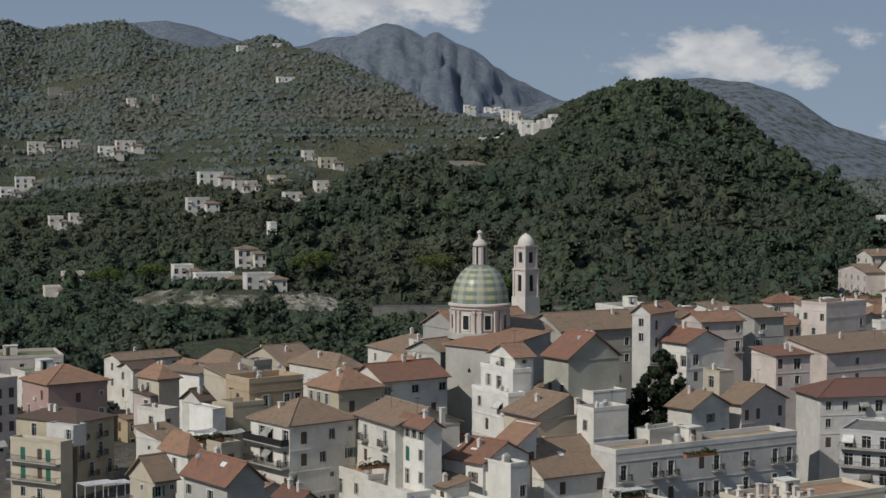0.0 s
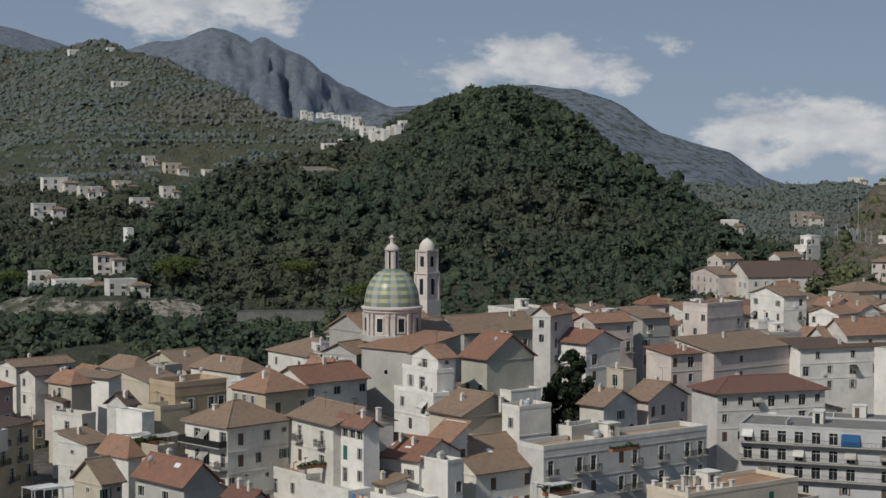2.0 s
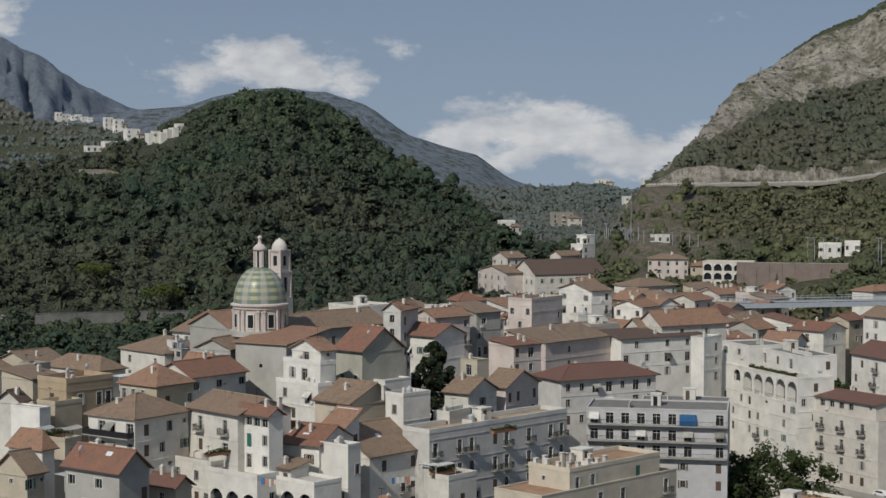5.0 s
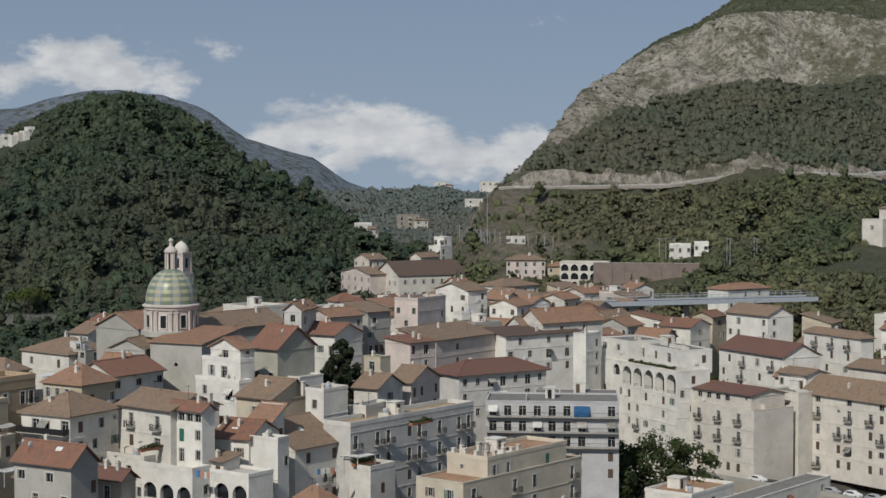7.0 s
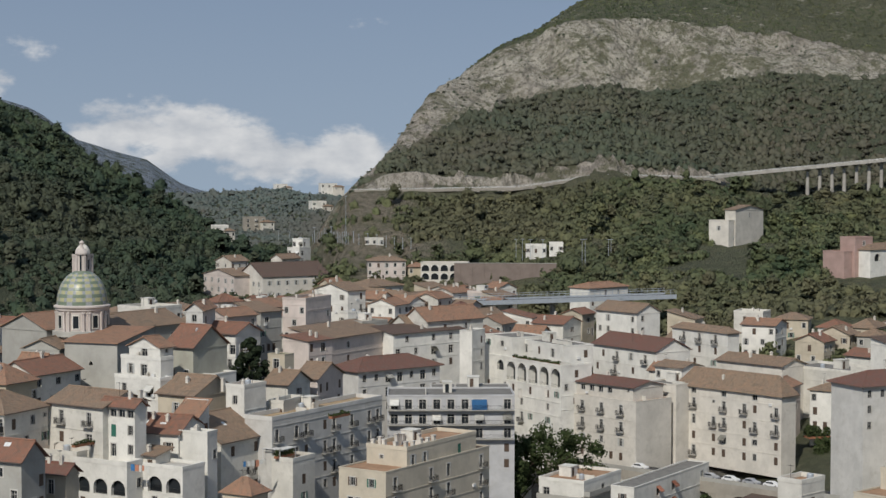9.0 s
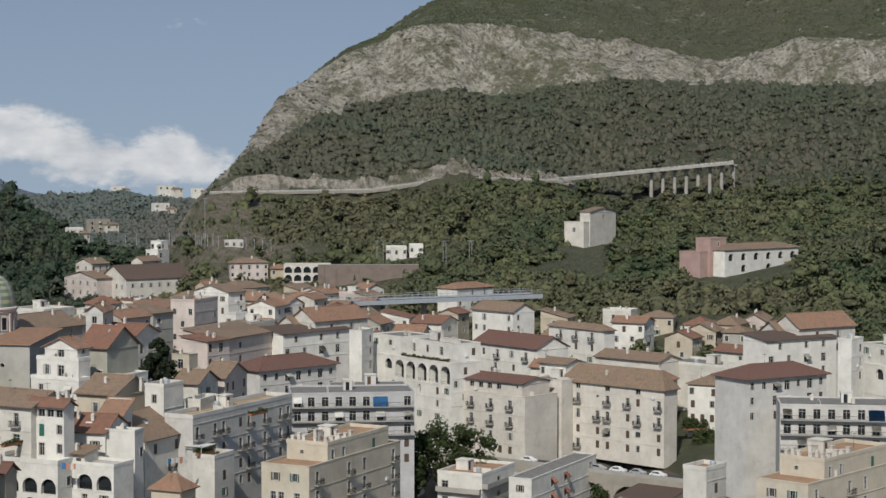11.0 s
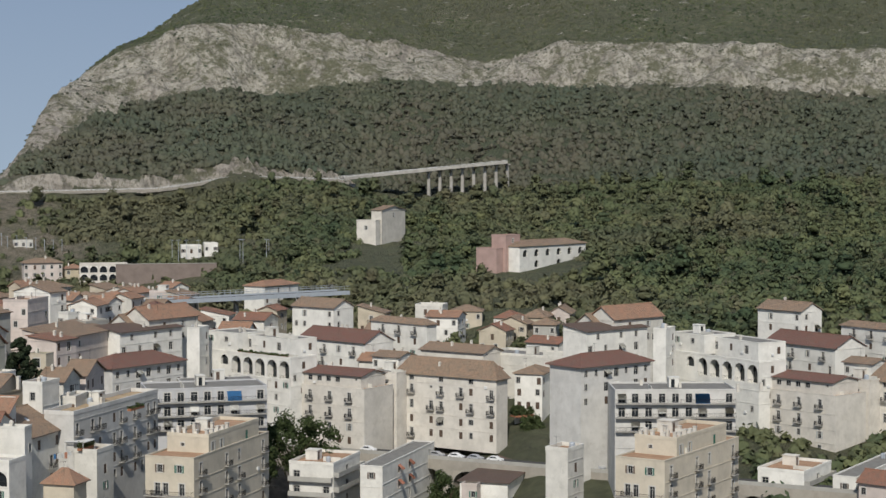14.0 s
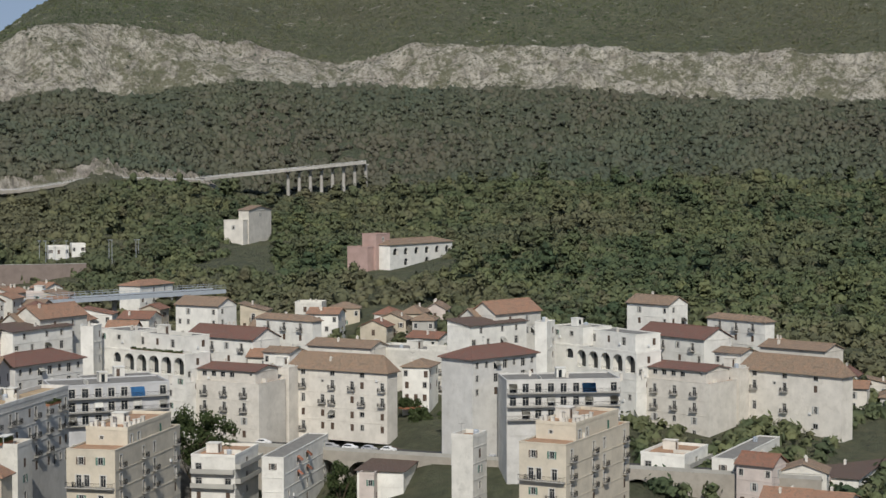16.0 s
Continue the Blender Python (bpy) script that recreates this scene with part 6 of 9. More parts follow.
house('low red roofed house row', 55.6, 362.8, 66, 10.6, 8.0, 46.4, wall='pink', roof='gx', cover='orange', rise=1.8, right=[(1, 'w..w')])
house('shaded house with orange roof in a narrow lane', 41.9, 341.2, 35, 10.9, 4.1, 50.0, wall='lilac', roof='gx', cover='orange', rise=2.0, left=[(1, '.w.'), (4, '.w.')], right=[(1.5, 's.'), (5, 's.')])
house('low house with a green awning roof by the garden', 51.5, 313.9, 60, 3.4, 4.8, 41.6, wall='cream', roof='flat', cover='green', left=[(1, '.B.')], h=7, parapet=0.2)
house('low house with red terrace roofs', 66.2, 335.2, 66, 8.2, 8.5, 42.3, wall='pink', roof='sx', cover='red', rise=1.0, right=[(0.8, 'w.B.')])

# round the church
house('white house with a clay hipped roof near the church', -8.1, 357.9, 62, 14.0, 18.0, 40.2, wall='white', roof='hip', cover='brown', rise=3.0, left=[(1.4, '.w...w.')])
house('rooftop loggia with grey metal roof', -4.6, 356.3, 58, 2.5, 6.3, 41.1, wall='grey', roof='flat', cover='grey', parapet=0.1, h=9, left=[(0.4, 'LLL')], right=[(0.5, 'L.')])
house('small glazed room above the rooftop loggia', -5.2, 358.6, 58, 2.5, 3.8, 42.9, wall='lilac', roof='flat', cover='grey', parapet=0.05, h=2.5, left=[(0.4, '.S')])
house('long low house with a shallow brown roof', -73.5, 385.0, 52, 15.0, 8.0, 35.5, wall='old', roof='gx', cover='brown', rise=1.3, right=[(1.0, '.w..w.w')], left=[(1.0, '.w.')])
house('white house with a dark gable roof at the town edge', -65.9, 359.0, 52, 6.0, 6.0, 36.6, wall='white', roof='gx', cover='dark', rise=1.4, left=[(1.0, 'w.')], right=[(1.2, '.w')])
house('narrow faded pink gable house', -59.4, 355.0, 52, 3.6, 4.2, 36.4, wall='pink', roof='gy', cover='brown', rise=1.2, left=[(1.0, 'q.')])
house('white house with an orange gable roof at the town edge', -56.7, 370.7, 52, 6.5, 6.0, 35.2, wall='bright', roof='gy', cover='orange', rise=1.7, left=[(0.8, 'w.w')], right=[(1.0, '.w')])
house('low flat house with a grey roof at the town edge', -92.0, 372.0, 56, 12.0, 9.0, 34.0, wall='old', roof='flat', cover='green', parapet=0.5, right=[(1.2, 'w.w.w')], left=[(1.2, 'w.w')])
house('cream house with a low brown roof behind the mossy roof', -84.0, 352.0, 52, 8.0, 7.0, 34.6, wall='cream', roof='gx', cover='orange', rise=1.5, right=[(1.0, '.w.w')], left=[(1.0, 'w.')])
house('brown roofed house among the western roofs', -45.0, 356.1, 52, 5.6, 12.7, 37.6, wall='old', roof='hip', cover='brown', rise=2.8, left=[(1, '.w.')])
house('long house with a weathered hipped roof', -34.6, 372.5, 52, 10.0, 19.0, 35.6, wall='cream', roof='gx', cover='brown', rise=3.8, left=[(1.0, 'w..w')])
house('house with a wide brown hipped roof', -22.5, 356.0, 52, 7.5, 18.0, 37.0, wall='old', roof='hip', cover='brown', rise=2.8)
house('small house with a parapet gable on the roof terrace', -37.1, 332.3, 52, 4.1, 4.8, 40.4, wall='stone', roof='flat', cover='terra', parapet=1.2, right=[(1, '.w')], left=[(1, 'w.')])
house('house with a flat brown roof and dishes', -38.3, 302.4, 54, 6.9, 9.4, 42.1, wall='cream', roof='sx', cover='brown', rise=1.4, right=[(1, '..w')])
house('white house with a dark roof beside the blank wall', -41.1, 286.5, 40, 2.5, 4.7, 39.9, wall='white', roof='gx', cover='dark', rise=2.0, left=[(1.4, '..w')], right=[(1, '.')])
house('plain white yard house', -37.9, 277.8, 50, 2.5, 7.3, 39.7, wall='bright', roof='flat', cover='pale', parapet=0.2)
house('orange roofed house by the western edge', -54.4, 323.6, 50, 4.5, 8.0, 39.0, wall='cream', roof='hip', cover='orange', rise=2.4, left=[(1, '.w.')])
house('clay roofed house in front of the church', -6.4, 298.9, 54, 3.0, 6.1, 44.0, wall='old', roof='gy', cover='orange', rise=2.0, left=[(1, '.w.')])
house('white rooftop terrace house with parapet', -4.3, 304.6, 54, 2.5, 5.1, 44.5, wall='white', roof='flat', cover='grey', parapet=0.8)
house('red roofed house beside the nave', 5.2, 390.3, 54, 12.0, 6.6, 43.7, wall='pink', roof='gy', cover='red', rise=2.2)
house('brown roofed house below the dome', 0.7, 385.0, 54, 12.0, 6.2, 42.3, wall='white', roof='gy', cover='brown', rise=2.2, left=[(1, 'w.w')])
house('shaded house with a sagging clay roof behind the square', 81.8, 359.3, 58, 29.9, 12.0, 40.1, wall='pink', roof='sx', cover='brown', rise=2.4, right=[(1.4, '.w..w')], h=9)
house('house with a wide weathered roof east of the church', 24.4, 346.3, 62, 20.5, 14.0, 46.0, wall='grey', roof='gx', cover='brown', rise=3.2, right=[(2, '.w...w.')])
house('pale flat roofed house behind the church', 40.3, 376.5, 64, 11.0, 12.0, 47.8, wall='white', roof='flat', cover='grey', right=[(1.5, '.w..w')], dishes=[(4, 3)])

# eastern quarter
house('white house with attic dormers and a red brown roof', 172.0, 344.2, 85, 12.0, 28.0, 33.9, wall='bright', roof='gy', cover='maroon', rise=3.2, left=[(1.4, '.w.b.w.b.'), (5.2, 'w.d.w.d')], name='house')
house('white house with a brown roof above the dormer house', 192.5, 384.3, 80, 9.6, 17.8, 40.8, wall='bright', roof='gy', cover='brown', rise=2.6, left=[(1.2, '.w..w')], right=[(1, 'w.')])
house('white apartment house with a shallow brown roof', 193.2, 340.5, 86, 4.1, 24.1, 38.3, wall='bright', roof='hip', cover='brown', rise=1.6, left=[(0.9, '.b.b.b.'), (4.4, '.s.s.s.'), (8, 'w.w.w.')])
house('pale weathered palazzo with small balconies and a glazed attic', 138.7, 304.1, 76, 13.0, 22.9, 26.9, wall='old', roof='flat', cover='terra', parapet=0.15, left=[(1.2, '.b.b.b.'), (5.4, '.b.b.b.'), (9.4, '.w.w.w.')], name='palazzo')
house('glazed attic with a red brown lean-to roof', 139.0, 305.8, 76, 11.0, 21.4, 30.2, wall='old', roof='gy', cover='maroon', rise=1.3, h=4, left=[(0.6, 'SSSSS.q')])
house('weathered palazzo end with balconied windows', 153.0, 307.7, 74, 12.0, 9.9, 29.6, wall='old', roof='flat', cover='grey', parapet=0.4, left=[(2.4, 'q.b.'), (8.0, '..w.'), (13.0, '.B..')], name='palazzo')
house('white rooftop gable house', 159.0, 313.9, 75, 8.0, 8.7, 33.1, wall='bright', roof='gy', cover='brown', rise=1.2, h=7, left=[(1.2, 'w.B.')])
house('large weathered palazzo with a brown hipped roof', 164.4, 280.9, 77, 5.4, 32.2, 29.4, wall='old', roof='hip', cover='brown', rise=4.6, left=[(0.35, '.S..S..S..'), (2.9, '.b.qb.bw.b'), (7.0, '.d.bb.sb.b'), (11.2, '.s.sd.sS.s')], name='palazzo', h=19.5, over=0.7)
house('long low tiled roof behind the palazzo', 188.5, 311.1, 77, 10.0, 21.9, 32.3, wall='old', roof='gy', cover='brown', rise=1.8)
house('white palazzo with French windows behind', 202.9, 289.1, 77, 14.0, 30.9, 31.1, wall='white', roof='flat', cover='grey', left=[(3.4, '....b..b.'), (8.4, '....b..b.')], name='palazzo')
house('white house with a small red roof by the wall', 234.4, 325.9, 78, 9.0, 11.6, 30.8, wall='bright', roof='gy', cover='red', rise=1.8, left=[(1, '..w')])
house('white cube house with orange awnings', 113.4, 266.8, 60, 39.5, 5.6, 14.1, wall='bright', roof='flat', cover='grey', parapet=0.3, left=[(1.4, '.w.'), (5.5, '.')], right=[(1.2, '.OO.w'), (4.8, '.OO.w'), (8.4, 'w.d.w')])
house('white terraced house with red terrace roofs', 108.1, 278.7, 60, 18.1, 11.4, 13.6, wall='bright', roof='flat', cover='terra', parapet=0.7, left=[(1.6, 'B..', 1.3, WALL["grey"]), (5.2, 'B.B', 1.3, WALL["grey"])], right=[(1.2, '.S.', 1.4, WALL["grey"]), (4.8, '.S.', 1.4, WALL["grey"])])
house('white house with a grey roof below the road arches', 140.0, 251.8, 60, 59.4, 12.0, 9.2, wall='bright', roof='sy', cover='dark', rise=0.8, left=[(1.2, 'B.')], right=[(1.2, '.S.')])
house('small pinkish outbuilding below the arches', 133.7, 255.9, 60, 10.4, 3.8, 8.5, wall='pink', roof='flat', cover='pale', left=[(1.2, '.w')], right=[(1, 'q.')])
house('villa with a red roof beside the bridge', 239.9, 485.9, 76, 20.6, 10.0, 40.8, wall='bright', roof='hip', cover='orange', rise=1.8, h=18, right=[(1, '..w.w.')])
house('white block with terrace under the bridge', 195.5, 400.5, 62, 8.0, 5.7, 40.0, wall='bright', roof='flat', cover='pale', left=[(3, '.w.')])
house('abandoned stone farmhouse with empty windows', 358.7, 561.6, 70, 28.0, 10.2, 61.9, wall='old', roof='flat', cover='green', h=11.3, left=[(2, '.v.')], right=[(2, '.v.v.'), (6, 'v.v')], name='farmhouse')
house('gabled upper part of the stone farmhouse', 363.3, 562.8, 70, 22.5, 5.4, 67.1, wall='old', roof='gy', cover='brown', rise=1.8, h=9, right=[(1.5, '.v.')], name='farmhouse')
house('pair of small white villas on the terrace', 285.9, 611.9, 120, 9.1, 9.4, 50.8, wall='bright', roof='flat', cover='pale', h=6.2, right=[(1.2, 'w.w.w')], name='villa')
house('small white villa on the terrace', 295.3, 607.2, 120, 6.1, 9.4, 51.7, wall='bright', roof='flat', cover='pale', h=6.3, right=[(1.2, 'w.w')], name='villa')
house('white villa with a round arched loggia', 333.8, 442.7, 80, 48.2, 12.8, 54.7, wall='bright', roof='hip', cover='brown', rise=2.0, h=10.7, right=[(1.6, 'aaaaaa'), (6, '.a.a.a')], name='villa')
house('red plastered tower of the arcaded villa', 326.2, 448.1, 80, 16.9, 10.0, 53.4, wall='brown', roof='flat', cover='terra', h=9, right=[(1.6, '.w.w')], name='villa')
house('red upper tower of the arcaded villa', 330.9, 447.6, 80, 9.9, 7.0, 58.6, wall='brown', roof='flat', cover='terra', h=6, right=[(1, '.w.')], name='villa')

# villas in the hills
house('white three-storey villa with balconies on the terraced slope', -147.0, 1025.9, 70, 14.9, 7.4, 75.4, wall='bright', roof='flat', cover='pale', rise=1.2, h=9.4, right=[(1.0, 'B.B.B'), (4.3, 'B.B.B'), (7.6, 'B.B.B')], name='villa', group='villas in the hills')
house('low clay roofed wing beside a villa in the hills', -134.4, 1024.7, 70, 9.0, 6.3, 72.7, wall='old', roof='hip', cover='brown', rise=1.3, h=7.6, right=[(1.0, 'w.w'), (4.3, 'w.w')], name='villa', group='villas in the hills')
house('pale grey villa with long balconies among trees', -143.3, 953.1, 70, 12.5, 7.2, 61.2, wall='lilac', roof='flat', cover='pale', rise=1.2, h=9.1, right=[(1.0, 'B.B.B'), (4.3, 'B.B.B'), (7.6, 'B.B.B')], name='villa', group='villas in the hills')
house('low clay roofed wing beside a villa in the hills', -132.6, 951.9, 70, 7.5, 6.3, 58.6, wall='white', roof='hip', cover='brown', rise=1.3, h=7.6, right=[(1.0, 'w.w'), (4.3, 'w.w')], name='villa', group='villas in the hills')
house('white villa with a flat roof above the retaining wall', -112.9, 712.8, 70, 8.2, 8.0, 37.4, wall='bright', roof='flat', cover='pale', rise=1.2, h=10.2, right=[(1.0, 'B.B.B'), (4.3, 'B.B.B'), (7.6, 'B.B.B')], name='villa', group='villas in the hills')
house('low clay roofed wing beside a villa in the hills', -105.8, 711.7, 70, 4.9, 6.3, 35.5, wall='old', roof='hip', cover='brown', rise=1.3, h=7.6, right=[(1.0, 'w.w'), (4.3, 'w.w')], name='villa', group='villas in the hills')
house('row of low white houses above the retaining wall', -101.2, 696.1, 70, 15.9, 7.8, 34.9, wall='bright', roof='flat', cover='pale', rise=1.2, h=7.0, right=[(1.0, 'B.B.B'), (4.3, 'B.B.B')], name='villa', group='villas in the hills')
house('low clay roofed wing beside a villa in the hills', -87.8, 695.0, 70, 9.5, 6.3, 33.1, wall='old', roof='hip', cover='brown', rise=1.3, h=4.3, right=[(1.0, 'w.w')], name='villa', group='villas in the hills')
house('white apartment villa with balconies above the rocks', -77.2, 667.9, 70, 11.2, 7.6, 36.7, wall='lilac', roof='flat', cover='pale', rise=1.2, h=12.4, right=[(1.0, 'B.B.B'), (4.3, 'B.B.B'), (7.6, 'B.B.B'), (10.899999999999999, 'B.B.B')], name='villa', group='villas in the hills')
house('low clay roofed wing beside a villa in the hills', -67.8, 666.8, 70, 6.7, 6.3, 35.0, wall='white', roof='hip', cover='brown', rise=1.3, h=10.899999999999999, right=[(1.0, 'w.w'), (4.3, 'w.w'), (7.6, 'w.w')], name='villa', group='villas in the hills')
house('narrow white tower house on the wooded slope', -76.7, 755.7, 70, 2.8, 7.2, 54.0, wall='bright', roof='flat', cover='pale', rise=1.2, h=9.1, right=[(1.0, 'w.w'), (4.3, 'w.w'), (7.6, 'w.w')], name='villa', group='villas in the hills')
house('cream villa with a brown hipped roof', -85.9, 714.3, 70, 8.0, 7.7, 44.7, wall='old', roof='hip', cover='brown', rise=1.2, h=9.8, right=[(1.0, 'B.B.B'), (4.3, 'B.B.B'), (7.6, 'B.B.B')], name='villa', group='villas in the hills')
house('low clay roofed wing beside a villa in the hills', -79.1, 713.3, 70, 4.8, 6.3, 42.8, wall='white', roof='hip', cover='brown', rise=1.3, h=7.6, right=[(1.0, 'w.w'), (4.3, 'w.w')], name='villa', group='villas in the hills')
house('grey stone villa on the far slope', -319.8, 1311.1, 70, 13.7, 8.5, 97.6, wall='old', roof='flat', cover='pale', rise=1.2, h=10.8, right=[(1.0, 'B.B.B'), (4.3, 'B.B.B'), (7.6, 'B.B.B')], name='villa', group='villas in the hills')
house('low clay roofed wing beside a villa in the hills', -307.7, 1310.0, 70, 8.2, 6.3, 94.1, wall='white', roof='hip', cover='brown', rise=1.3, h=7.6, right=[(1.0, 'w.w'), (4.3, 'w.w')], name='villa', group='villas in the hills')
house('white villa with a pale roof on the far slope', -296.7, 1328.6, 70, 13.1, 8.5, 99.2, wall='old', roof='flat', cover='pale', rise=1.2, h=7.7, right=[(1.0, 'B.B.B'), (4.3, 'B.B.B')], name='villa', group='villas in the hills')
house('low clay roofed wing beside a villa in the hills', -285.2, 1327.4, 70, 7.9, 6.3, 95.7, wall='white', roof='hip', cover='brown', rise=1.3, h=4.3, right=[(1.0, 'w.w')], name='villa', group='villas in the hills')
house('large white villa on the western slope', -272.6, 1084.0, 70, 12.0, 7.8, 71.9, wall='bright', roof='flat', cover='pale', rise=1.2, h=9.9, right=[(1.0, 'B.B.B'), (4.3, 'B.B.B'), (7.6, 'B.B.B')], name='villa', group='villas in the hills')
house('low clay roofed wing beside a villa in the hills', -261.9, 1082.8, 70, 7.2, 6.3, 69.0, wall='old', roof='hip', cover='brown', rise=1.3, h=7.6, right=[(1.0, 'w.w'), (4.3, 'w.w')], name='villa', group='villas in the hills')
house('white house among western trees', -272.3, 1046.4, 70, 9.5, 7.6, 65.9, wall='bright', roof='flat', cover='pale', rise=1.2, h=6.8, right=[(1.0, 'B.B.B'), (4.3, 'B.B.B')], name='villa', group='villas in the hills')
house('low clay roofed wing beside a villa in the hills', -263.7, 1045.3, 70, 5.7, 6.3, 63.1, wall='old', roof='hip', cover='brown', rise=1.3, h=4.3, right=[(1.0, 'w.w')], name='villa', group='villas in the hills')
house('white houses on the terraced slope', -259.4, 1283.9, 70, 12.7, 8.4, 93.9, wall='bright', roof='flat', cover='pale', rise=1.2, h=7.5, right=[(1.0, 'B.B.B'), (4.3, 'B.B.B')], name='villa', group='villas in the hills')
house('low clay roofed wing beside a villa in the hills', -248.3, 1282.7, 70, 7.7, 6.3, 90.5, wall='old', roof='hip', cover='brown', rise=1.3, h=4.3, right=[(1.0, 'w.w')], name='villa', group='villas in the hills')
house('old chapel with a small bell gable on the terraced slope', -252.2, 1313.6, 70, 14.8, 8.4, 98.6, wall='old', roof='flat', cover='pale', rise=1.2, h=7.6, right=[(1.0, 'B.B.B'), (4.3, 'B.B.B')], name='villa', group='villas in the hills')
house('low clay roofed wing beside a villa in the hills', -239.4, 1312.4, 70, 8.9, 6.3, 95.1, wall='white', roof='hip', cover='brown', rise=1.3, h=4.3, right=[(1.0, 'w.w')], name='villa', group='villas in the hills')
house('pale house group among trees', -214.8, 926.8, 70, 7.3, 8.3, 51.5, wall='old', roof='flat', cover='pale', rise=1.2, h=7.5, right=[(1.0, 'w.w'), (4.3, 'w.w')], name='villa', group='villas in the hills')
house('low clay roofed wing beside a villa in the hills', -208.3, 925.6, 70, 4.4, 6.3, 49.0, wall='white', roof='hip', cover='brown', rise=1.3, h=4.3, right=[(1.0, 'w.w')], name='villa', group='villas in the hills')
house('small white house among trees', -204.3, 929.8, 70, 4.9, 8.4, 52.9, wall='white', roof='flat', cover='pale', rise=1.2, h=10.6, right=[(1.0, 'w.w'), (4.3, 'w.w'), (7.6, 'w.w')], name='villa', group='villas in the hills')
house('low clay roofed wing beside a villa in the hills', -199.9, 928.7, 70, 2.9, 6.3, 50.5, wall='white', roof='hip', cover='brown', rise=1.3, h=7.6, right=[(1.0, 'w.w'), (4.3, 'w.w')], name='villa', group='villas in the hills')
house('long white house high on the ridge slope', -147.2, 1521.4, 70, 15.6, 7.5, 158.5, wall='bright', roof='flat', cover='pale', rise=1.2, h=6.7, right=[(1.0, 'B.B.B'), (4.3, 'B.B.B')], name='villa', group='villas in the hills')
house('low clay roofed wing beside a villa in the hills', -134.2, 1520.2, 70, 9.4, 6.3, 154.4, wall='old', roof='hip', cover='brown', rise=1.3, h=4.3, right=[(1.0, 'w.w')], name='villa', group='villas in the hills')
house('white house high on the ridge', -207.1, 1722.9, 70, 9.9, 7.8, 200.2, wall='bright', roof='flat', cover='pale', rise=1.2, h=7.0, right=[(1.0, 'w.w'), (4.3, 'w.w')], name='villa', group='villas in the hills')
house('low clay roofed wing beside a villa in the hills', -198.7, 1721.6, 70, 6.0, 6.3, 195.6, wall='old', roof='hip', cover='brown', rise=1.3, h=4.3, right=[(1.0, 'w.w')], name='villa', group='villas in the hills')
house('small white house on the ridge', -165.6, 1679.0, 70, 6.9, 7.3, 199.3, wall='bright', roof='flat', cover='pale', rise=1.2, h=3.9, right=[(1.0, 'w.w')], name='villa', group='villas in the hills')
house('lone pale house on the middle slope', -278.1, 1501.8, 70, 7.5, 7.9, 138.6, wall='old', roof='flat', cover='pale', rise=1.2, h=7.1, right=[(1.0, 'w.w'), (4.3, 'w.w')], name='villa', group='villas in the hills')
house('low clay roofed wing beside a villa in the hills', -271.5, 1500.6, 70, 4.5, 6.3, 134.5, wall='white', roof='hip', cover='brown', rise=1.3, h=4.3, right=[(1.0, 'w.w')], name='villa', group='villas in the hills')
house('ruined tower house on the middle slope', -257.6, 1516.4, 70, 6.1, 7.9, 142.7, wall='stone', roof='flat', cover='pale', rise=1.2, h=10.0, right=[(1.0, 'w.w'), (4.3, 'w.w'), (7.6, 'w.w')], name='villa', group='villas in the hills')
house('pale house on the dark western slope', -363.9, 1571.5, 70, 13.4, 7.8, 151.1, wall='stone', roof='flat', cover='pale', rise=1.2, h=7.0, right=[(1.0, 'w.w'), (4.3, 'w.w')], name='villa', group='villas in the hills')
house('low clay roofed wing beside a villa in the hills', -352.2, 1570.3, 70, 8.0, 6.3, 146.9, wall='white', roof='hip', cover='brown', rise=1.3, h=4.3, right=[(1.0, 'w.w')], name='villa', group='villas in the hills')
house('white house with ochre wall among trees', -106.3, 1045.6, 70, 10.0, 8.0, 73.3, wall='cream', roof='flat', cover='pale', rise=1.2, h=7.2, right=[(1.0, 'B.B.B'), (4.3, 'B.B.B')], name='villa', group='villas in the hills')
house('low clay roofed wing beside a villa in the hills', -97.9, 1044.4, 70, 6.0, 6.3, 70.5, wall='white', roof='hip', cover='brown', rise=1.3, h=4.3, right=[(1.0, 'w.w')], name='villa', group='villas in the hills')
house('grey house group in the trees', -123.8, 1009.4, 70, 6.5, 7.7, 70.1, wall='old', roof='flat', cover='pale', rise=1.2, h=6.9, right=[(1.0, 'w.w'), (4.3, 'w.w')], name='villa', group='villas in the hills')
house('low clay roofed wing beside a villa in the hills', -118.3, 1008.2, 70, 3.9, 6.3, 67.5, wall='white', roof='hip', cover='brown', rise=1.3, h=4.3, right=[(1.0, 'w.w')], name='villa', group='villas in the hills')
house('grey house in the trees', -118.2, 1025.0, 70, 6.6, 7.8, 70.0, wall='lilac', roof='flat', cover='pale', rise=1.2, h=7.0, right=[(1.0, 'w.w'), (4.3, 'w.w')], name='villa', group='villas in the hills')
house('low clay roofed wing beside a villa in the hills', -112.6, 1023.8, 70, 4.0, 6.3, 67.3, wall='white', roof='hip', cover='brown', rise=1.3, h=4.3, right=[(1.0, 'w.w')], name='villa', group='villas in the hills')
house('pale house with terrace in the trees', -90.7, 977.8, 70, 10.1, 7.9, 63.9, wall='lilac', roof='flat', cover='pale', rise=1.2, h=7.1, right=[(1.0, 'B.B.B'), (4.3, 'B.B.B')], name='villa', group='villas in the hills')
house('low clay roofed wing beside a villa in the hills', -82.3, 976.7, 70, 6.1, 6.3, 61.4, wall='white', roof='hip', cover='brown', rise=1.3, h=4.3, right=[(1.0, 'w.w')], name='villa', group='villas in the hills')
